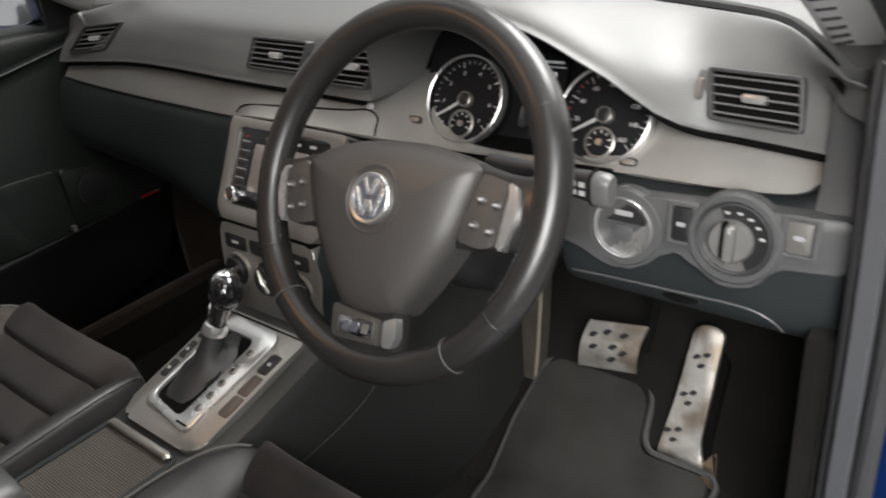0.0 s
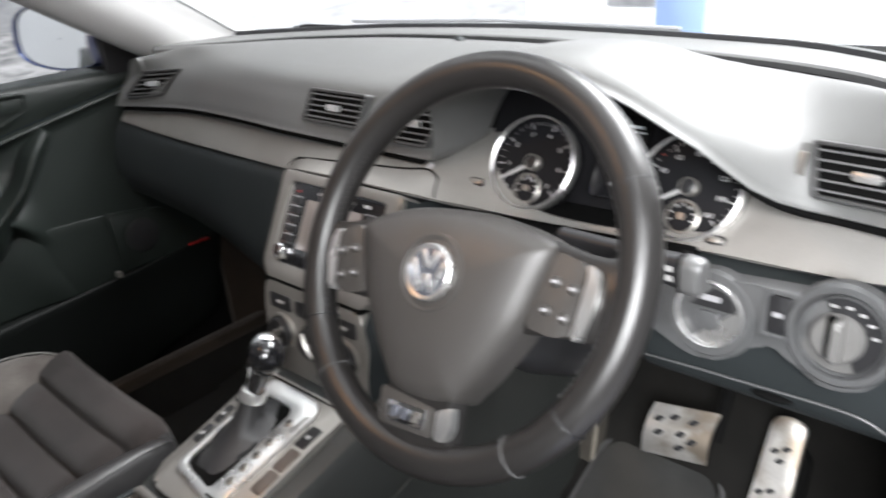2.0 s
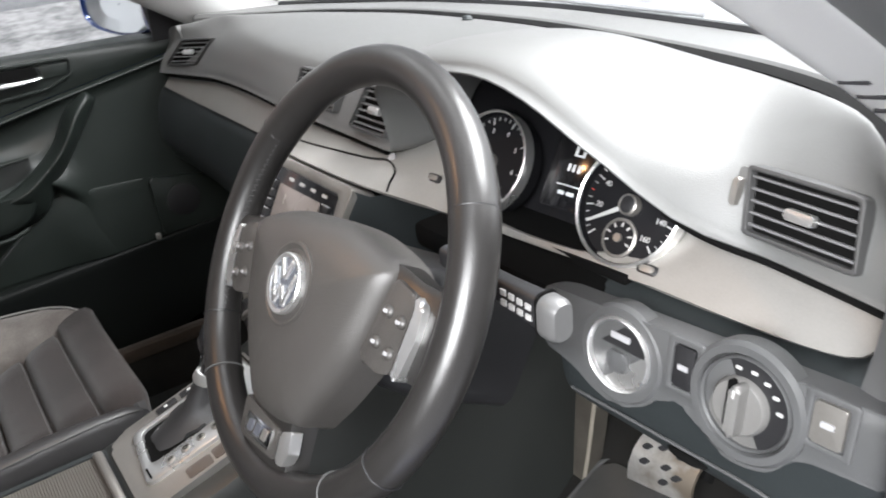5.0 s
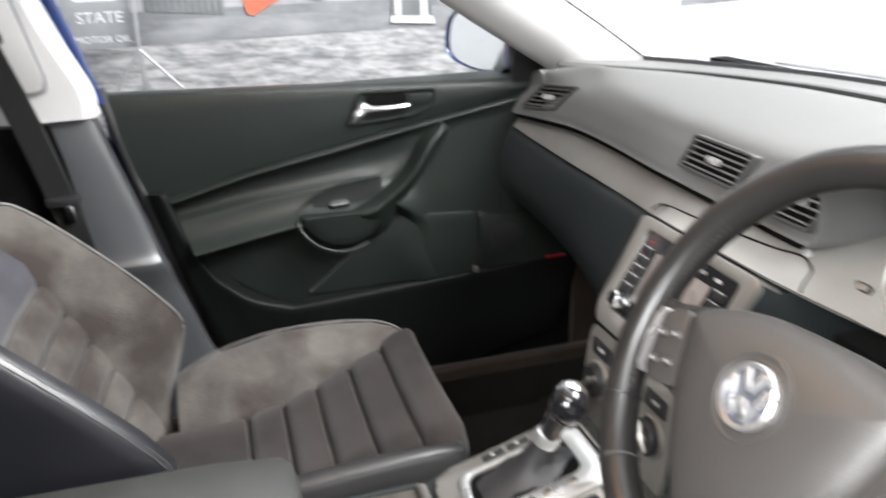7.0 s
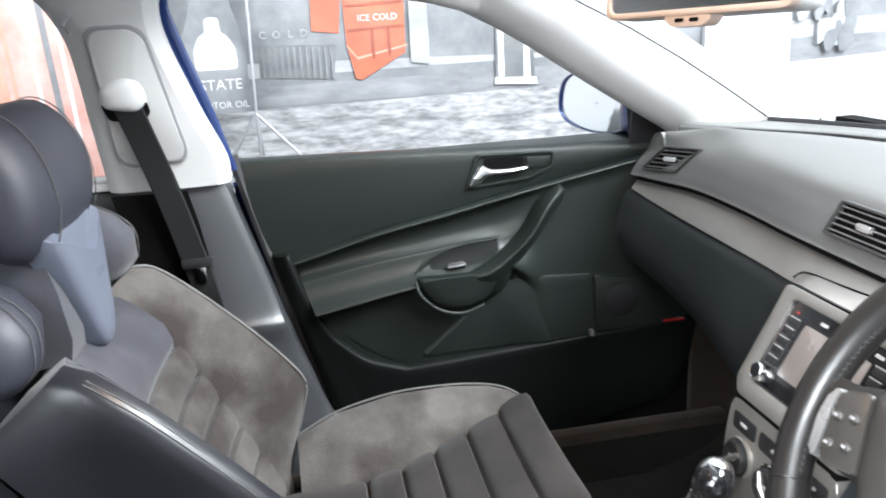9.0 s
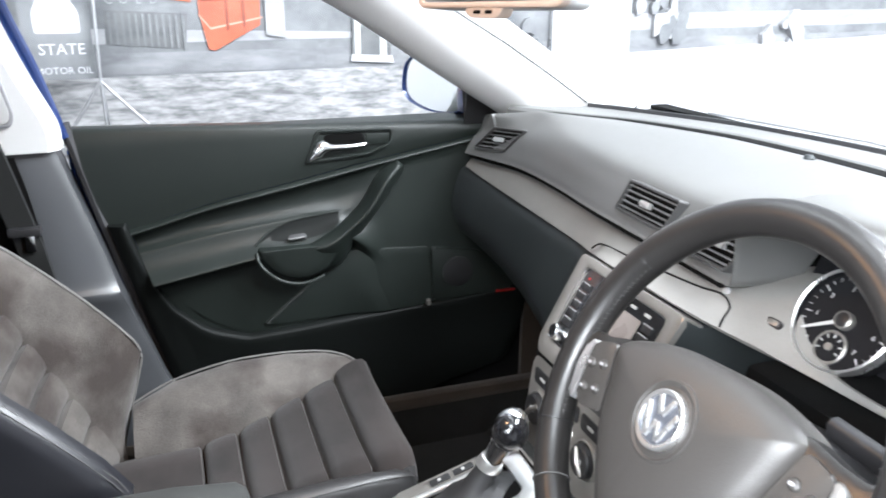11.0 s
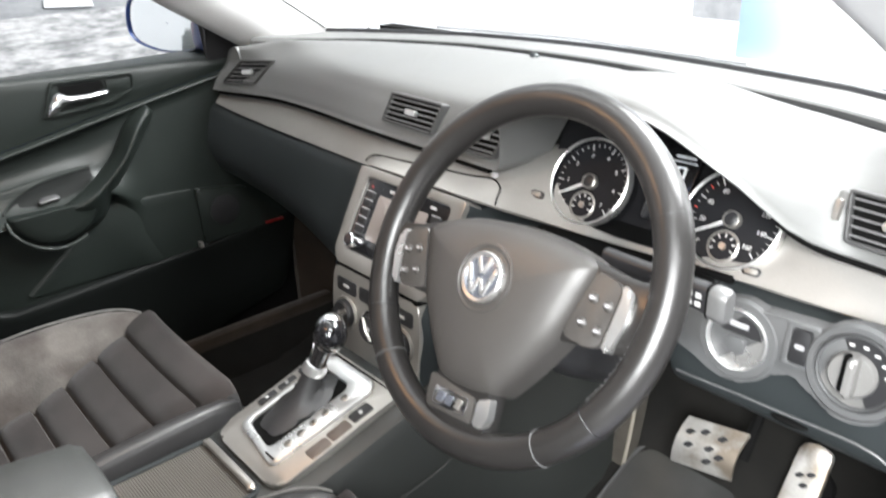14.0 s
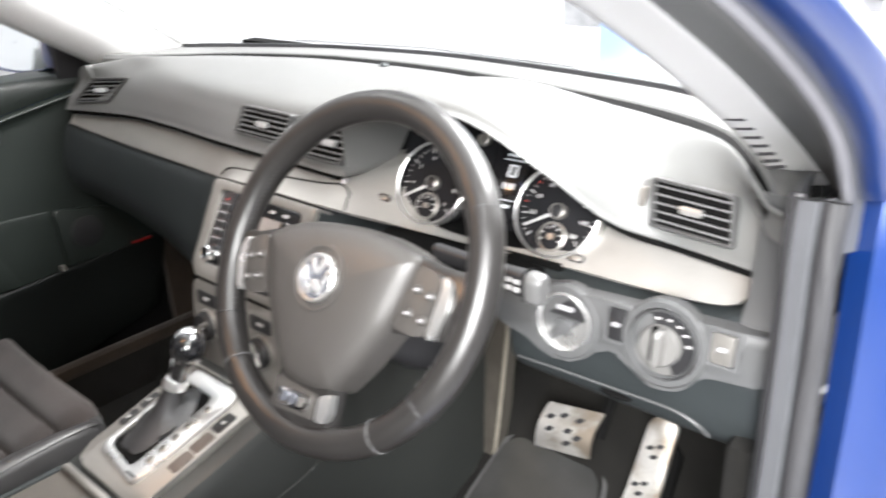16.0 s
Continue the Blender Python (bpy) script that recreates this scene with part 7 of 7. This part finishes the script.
rows = [[Vector((x, y, 0.30)), Vector((x - 0.03, y, 0.55)), Vector((x - 0.03, y, 0.75)), Vector((x, y, 0.875)), Vector((x + 0.02, y, 0.885))] for x, y in ((-0.83, -0.55), (-0.84, 0.0), (-0.83, 0.45))]
part("door_skin", shell(rows, 0.008), BLUE, door, "metallic blue outer skin")
part("window_ledge", box((-0.83, -0.52, 0.905), (-0.70, 0.30, 0.917), 0.004), DOOR, door)

# ---- door mirror ----
mir = thing("door_mirror", (-0.86, 0.24, 0.93), "blue painted door mirror showing the bright hall", "mirror")
mfr = frame_of((-0.850, 0.205, 0.975), (0.845, 0.535, 0), (0, 0.05, 1))
mo_ = [(p.x, p.y) for p in spline([(u, v, 0) for u, v in ((-0.100, 0.0), (-0.092, 0.042), (-0.060, 0.064), (0.0, 0.068), (0.062, 0.058), (0.085, 0.040), (0.085, -0.030), (0.062, -0.056), (0.0, -0.062), (-0.060, -0.050), (-0.092, -0.030))], 4, closed=True)]
part("mirror_shell", loft([[mfr(u * s, v * s, -w) for u, v in mo_] for s, w in ((0.93, 0.006), (0.97, -0.004), (1.0, 0.0), (1.03, 0.02), (1.02, 0.05), (0.92, 0.085), (0.70, 0.11), (0.35, 0.125), (0.05, 0.128))], close_v=True), BLUE, mir, "metallic blue mirror shell")
part("mirror_glass", loft([[mfr(u * s, v * s, -w) for u, v in mo_] for s, w in ((0.93, 0.004), (0.5, 0.003), (0.02, 0.003))], close_v=True), MIRROR, mir, "clear mirror glass", smooth=0)
part("mirror_foot", box((-0.785, 0.225, 0.925), (-0.715, 0.285, 0.985), 0.015), BLUE, mir, "blue mirror foot")

# ---- rear-view mirror ----
rv = thing("rear_view_mirror", (0.0, 0.02, 1.16), "rear-view mirror with a tan frame under the roof", "mirror")
rf = frame_of((-0.015, -0.018, 1.197), (1, 0.30, 0.03), (0, 0.10, 1))
ro, ri = rpoly([(-0.128, -0.036), (0.128, -0.036), (0.122, 0.040), (-0.122, 0.040)], 0.018), rpoly([(-0.121, -0.029), (0.121, -0.029), (0.115, 0.034), (-0.115, 0.034)], 0.014)
part("mirror_frame", ring(ro, ri, rf, -0.012, 0.004, 0.003), TAN, rv, "tan plastic mirror frame")
part("mirror_back", prism(ro, rf, -0.035, -0.006), PILLAR, rv, "pale mirror back")
part("mirror_glass", prism(ri, rf, -0.005, 0.001), MIRROR, rv, "mirror glass", smooth=0)
lv = part("mirror_lever", prism(rpoly([(-0.034, -0.034), (0.034, -0.034), (0.026, -0.046), (-0.026, -0.046)], 0.005), rf, -0.014, 0.002, 0.003), TAN, rv, "small dimming lever")
for u in (-0.010, 0.010):
    part("lever_slot", prism(rrect(u - 0.006, u + 0.006, -0.042, -0.038, 0.0015), rf, 0.0, 0.0026), VOID, lv)
part("mirror_stem", tube([rf(0, 0.02, -0.03), Vector((0.0, 0.06, 1.27)), Vector((0.01, 0.02, 1.33))], 0.012, 10), PILLAR, rv, "pale mirror stem")

# ---- hall around the car: printed street mural, posters, posts ----
def photo(name, dark, light, scale, squash, contrast=0.16, rough=0.6):
    """Blurred print: two tones broken up by smears that run along the wall."""
    m = shade(name, light, rough, vary=0.12, grain=120, big=5)
    nt = m.node_tree
    N, L = nt.nodes, nt.links
    mp_, nz = N.new("ShaderNodeMapping"), N.new("ShaderNodeTexNoise")
    mp_.inputs["Scale"].default_value = (1, squash, 1)
    nz.inputs["Scale"].default_value, nz.inputs["Detail"].default_value, nz.inputs["Roughness"].default_value = scale, 9, 0.68
    L.new(N["Texture Coordinate"].outputs["Object"], mp_.inputs["Vector"])
    L.new(mp_.outputs[0], nz.inputs["Vector"])
    cut, mix = N.new("ShaderNodeMapRange"), N.new("ShaderNodeMix")
    cut.inputs["From Min"].default_value, cut.inputs["From Max"].default_value = 0.5 - contrast, 0.5 + contrast
    L.new(nz.outputs["Fac"], cut.inputs["Value"])
    mix.data_type = "RGBA"
    mix.inputs["A"].default_value, mix.inputs["B"].default_value = (*dark, 1), (*light, 1)
    L.new(cut.outputs[0], mix.inputs["Factor"])
    L.new(mix.outputs["Result"], N["Principled BSDF"].inputs["Base Color"])
    return m


PHOTO = photo("printed_street_photo", (0.075, 0.078, 0.085), (0.17, 0.172, 0.18), 5.0, 0.8)
PH_GROUND = photo("printed_wet_ground", (0.10, 0.10, 0.106), (0.32, 0.315, 0.32), 46.0, 0.22, 0.13)
PH_ROAD = photo("printed_road", (0.08, 0.082, 0.09), (0.20, 0.20, 0.21), 12.0, 0.3, 0.18)
PH_DARK = photo("printed_dark_tone", (0.06, 0.062, 0.066), (0.12, 0.122, 0.125), 9.0, 0.6)
PH_PALE = photo("printed_pale_tone", (0.17, 0.17, 0.18), (0.30, 0.30, 0.31), 10.0, 0.4)
PH_WHITE = shade("printed_white", (0.42, 0.42, 0.43), 0.6, vary=0.06, grain=30, big=5)
PH_ORANGE = photo("printed_orange", (0.26, 0.05, 0.022), (0.36, 0.10, 0.05), 6.0, 1.0)
PH_PEACH = photo("printed_pale_orange", (0.40, 0.17, 0.12), (0.46, 0.26, 0.20), 6.0, 1.0)
# the container's orange, paled to pink for haze in the side window
PH_PINK = photo("printed_orange_in_haze", (0.34, 0.17, 0.14), (0.43, 0.29, 0.26), 7.0, 1.0)
PH_RUST = photo("printed_rust", (0.14, 0.030, 0.015), (0.22, 0.05, 0.025), 6.0, 1.0)
# ground tone with the windscreen's glare mixed into the colour
PH_GLARE = photo("printed_ground_in_glare", (0.30, 0.30, 0.31), (0.50, 0.50, 0.51), 18.0, 0.25, 0.16)
# panel blue with overexposure put into the colour as paleness
PH_BLUE = shade("overexposed_blue", (0.30, 0.42, 0.68), 0.4, vary=0.1, grain=60, big=4)
WALLX = -1.995
mu = frame_of((WALLX, 0, 0), (0, 1, 0), (0, 0, 1))
mural = thing("mural", (WALLX, 0, 0.2), "washed-out black and white printed street scene with an orange machine", "mural")
part("print", prism([(-4.2, 0.15), (3.2, 0.15), (3.2, 2.8), (-4.2, 2.8)], mu, 0.0, 0.003), PHOTO, mural, "grey printed street photograph", smooth=0)


LAYER = [0.004]


def tone(name, pts, w, mat, label=""):
    LAYER[0] += 0.0004
    return part(name, prism(pts, mu, 0.002, LAYER[0]), mat, mural, label, smooth=0)


tone("wet_ground", [(-4.2, 0.15), (3.2, 0.15), (3.2, 0.93), (-4.2, 0.86)], 0.005, PH_GROUND, "pale wet ground in the print")
tone("kerb", [(-4.2, 0.98), (3.2, 1.02), (3.2, 1.08), (-4.2, 1.05)], 0.006, PH_PALE, "pale kerb line in the print")
tone("shadow_band", [(-4.2, 0.90), (3.2, 0.905), (3.2, 0.985), (-4.2, 0.955)], 0.0055, PH_ROAD, "dark gutter in the print")
tone("back_wall", [(-1.0, 1.06), (1.2, 1.0), (1.2, 2.4), (-1.0, 2.4)], 0.004, PHOTO, "grey building in the print")
tone("machine_grille", [(-0.528, 1.0), (-0.284, 0.98), (-0.27, 1.092), (-0.523, 1.105)], 0.006, PH_DARK, "dark grille in the print")
for k in range(12):
    y = -0.515 + 0.0205 * k
    tone("grille_bar", [(y, 1.0 - 0.0017 * k), (y + 0.007, 1.0 - 0.0017 * k), (y + 0.008, 1.098 - 0.001 * k), (y, 1.098 - 0.001 * k)], 0.0075, PHOTO)
tone("machine_body", [(-0.233, 1.089), (-0.211, 0.977), (-0.19, 0.972), (-0.038, 1.053), (-0.028, 1.40), (-0.24, 1.40)], 0.007, PH_ORANGE, "orange machine in the print")
tone("machine_arm", [(-0.345, 1.14), (-0.257, 1.128), (-0.225, 1.40), (-0.335, 1.40)], 0.0065, PH_ORANGE)
tone("machine_strap", [(-0.235, 1.085), (-0.20, 1.04), (-0.030, 1.075), (-0.03, 1.080), (-0.20, 1.047), (-0.235, 1.092)], 0.0085, PH_PEACH)
letters("machine_word", "ICE COLD", 0.030, mu, -0.125, 1.172, LAYER[0] + 0.001, PH_WHITE, mural)
LAYER[0] += 0.001
for pts in ([(-0.150, 1.035), (-0.140, 1.040), (-0.140, 1.135), (-0.150, 1.135)], [(-0.095, 1.045), (-0.086, 1.050), (-0.086, 1.135), (-0.095, 1.135)], [(-0.225, 1.132), (-0.04, 1.138), (-0.04, 1.146), (-0.225, 1.140)], [(-0.228, 1.21), (-0.035, 1.216), (-0.035, 1.224), (-0.228, 1.218)]):
    tone("machine_groove", pts, 0.008, PH_RUST)
for k, ch in enumerate("COLD"):
    letters("printed_letter", ch, 0.034, mu, -0.505 + 0.045 * k, 1.135, LAYER[0] + 0.001, PH_PALE, mural)
tone("figure_post", [(0.275, 0.945), (0.415, 0.935), (0.405, 1.40), (0.285, 1.40)], 0.006, PH_DARK)
tone("post_stripe", [(0.285, 0.95), (0.305, 0.95), (0.305, 1.35), (0.287, 1.35)], 0.0075, PH_WHITE)
tone("post_stripe", [(0.375, 0.94), (0.40, 0.94), (0.395, 1.12), (0.378, 1.12)], 0.0075, PH_WHITE)
tone("post_foot", [(0.27, 0.925), (0.425, 0.915), (0.42, 0.94), (0.272, 0.948)], 0.0078, PH_WHITE)
tone("doorway", [(-0.02, 1.02), (0.045, 1.01), (0.04, 1.5), (-0.015, 1.5)], 0.006, PH_PALE)
tone("left_machine", [(-2.4, 0.70), (-1.04, 0.70), (-1.10, 1.25), (-1.15, 1.6), (-2.4, 1.6)], 0.006, PH_PINK, "container side in the print, paled as by window haze")
tone("white_column", [(-2.4, 0.70), (-1.38, 0.70), (-1.40, 1.6), (-2.4, 1.6)], 0.006, PH_WHITE, "white patch in the print")
for y, w_, m_ in ((-1.12, 0.012, PH_WHITE), (-1.165, 0.02, PHOTO), (-1.21, 0.012, PH_WHITE), (-1.28, 0.012, PH_PEACH), (-1.33, 0.035, PH_PEACH), (-1.37, 0.012, PH_WHITE)):
    tone("container_rib", [(y, 0.72), (y + w_, 0.72), (y + w_ - 0.02, 1.5), (y - 0.02, 1.5)], 0.0075, m_)
rng_r = random.Random(41)
for y, z, n_, mat_ in ((1.02, 0.99, 4, PHOTO), (1.52, 1.07, 9, PH_PALE), (1.56, 1.03, 7, PHOTO), (2.15, 0.96, 6, PH_PALE)):
    for k in range(n_):
        cy, cz, r_ = y + rng_r.uniform(-0.09, 0.09), z + rng_r.uniform(-0.08, 0.10), rng_r.uniform(0.02, 0.05)
        tone("rubble", [(cy + r_ * rng_r.uniform(0.5, 1.1) * math.cos(q), cz + 1.5 * r_ * rng_r.uniform(0.4, 1.1) * math.sin(q)) for q in [math.tau * j / 9 for j in range(9)]], 0.006, mat_)
# paler ground where the mural shows through the windscreen, glare painted in
tone("glare_ground", [(0.70, 0.15), (3.2, 0.15), (3.2, 0.98), (0.70, 0.90)], 0.006, PH_GLARE, "ground in the print, paled for the windscreen glare")
tone("white_banner", [(1.05, 0.55), (1.395, 0.55), (1.375, 1.6), (1.05, 1.6)], 0.007, PH_WHITE, "white panel over the print")

# light stand with a white bottle-shaped board
stand = thing("display_stand", (-1.80, -0.50, 0.0), "white cut-out board on a thin grey tripod stand", "stand")
STEEL = shade("grey_stand_steel", (0.27, 0.27, 0.28), 0.4, metal=0.5, vary=0.1, grain=200, big=10)
part("stand_pole", tube([(-1.80, -0.545, 0.55), (-1.80, -0.545, 0.90), (-1.80, -0.52, 1.6)], 0.0045, 8), STEEL, stand, "thin grey pole")
for dx, dy in ((0.02, -0.62), (0.02, 0.80), (-0.16, 0.05)):
    part("stand_leg", tube([(-1.80, -0.545, 0.905), (-1.80 + dx, -0.545 + dy, 0.005)], 0.005, 8), STEEL, stand, "thin grey leg")
bf_ = frame_of((-1.83, -0.645, 0.93), (0, 1, 0), (0, 0, 1))
part("board", prism(rpoly([(-0.10, -0.02), (0.09, -0.02), (0.09, 0.20), (0.06, 0.30), (0.055, 0.6), (-0.055, 0.6), (-0.06, 0.30), (-0.10, 0.20)], 0.02), bf_, 0.0, 0.006), PHOTO, stand, "grey cut-out board")
part("board_shape", prism(rpoly([(-0.065, 0.115), (0.062, 0.115), (0.062, 0.175), (0.040, 0.215), (0.022, 0.225), (0.020, 0.27), (-0.022, 0.27), (-0.024, 0.225), (-0.045, 0.215), (-0.065, 0.175)], 0.014), bf_, 0.005, 0.0075), PH_WHITE, stand, "white bottle shape")
letters("board_word", "STATE", 0.046, bf_, 0.004, 0.068, 0.0066, PH_WHITE, stand)
letters("board_word", "MOTOR OIL", 0.029, bf_, 0.004, 0.006, 0.0066, PH_WHITE, stand)
# blue panel ahead of the bonnet
bl = thing("advertising_stand", (-0.60, 2.35, 0.0), "blue panel on a white plinth ahead of the car", "display")
part("plinth", box((-0.74, 2.25, 0.0), (-0.44, 2.45, 0.62), 0.01), PH_WHITE, bl, "white plinth")
part("panel", prism(rpoly([(-0.095, 0.0), (0.095, 0.0), (0.12, 0.55), (-0.085, 0.55)], 0.012), frame_of((-0.60, 2.33, 0.62), (1, 0, 0), (0, 0, 1)), -0.01, 0.03, 0.004), PH_BLUE, bl, "blue panel, paled as if overexposed")
# pale posters on the front wall
for x, z, w_, h_, m_ in ((-1.55, 1.0, 0.30, 0.9, PH_PALE), (-1.0, 1.1, 0.16, 0.5, PH_PALE), (0.3, 1.2, 0.7, 0.9, PH_PALE), (-0.1, 0.9, 0.2, 0.4, PHOTO)):
    solid("poster", prism(rrect(x - w_ / 2, x + w_ / 2, z - h_ / 2, z + h_ / 2, 0.01), frame_of((0, 3.598, 0), (1, 0, 0), (0, 0, 1)), 0.0, 0.004), m_, "pale washed-out poster on the white wall", "poster", smooth=0)
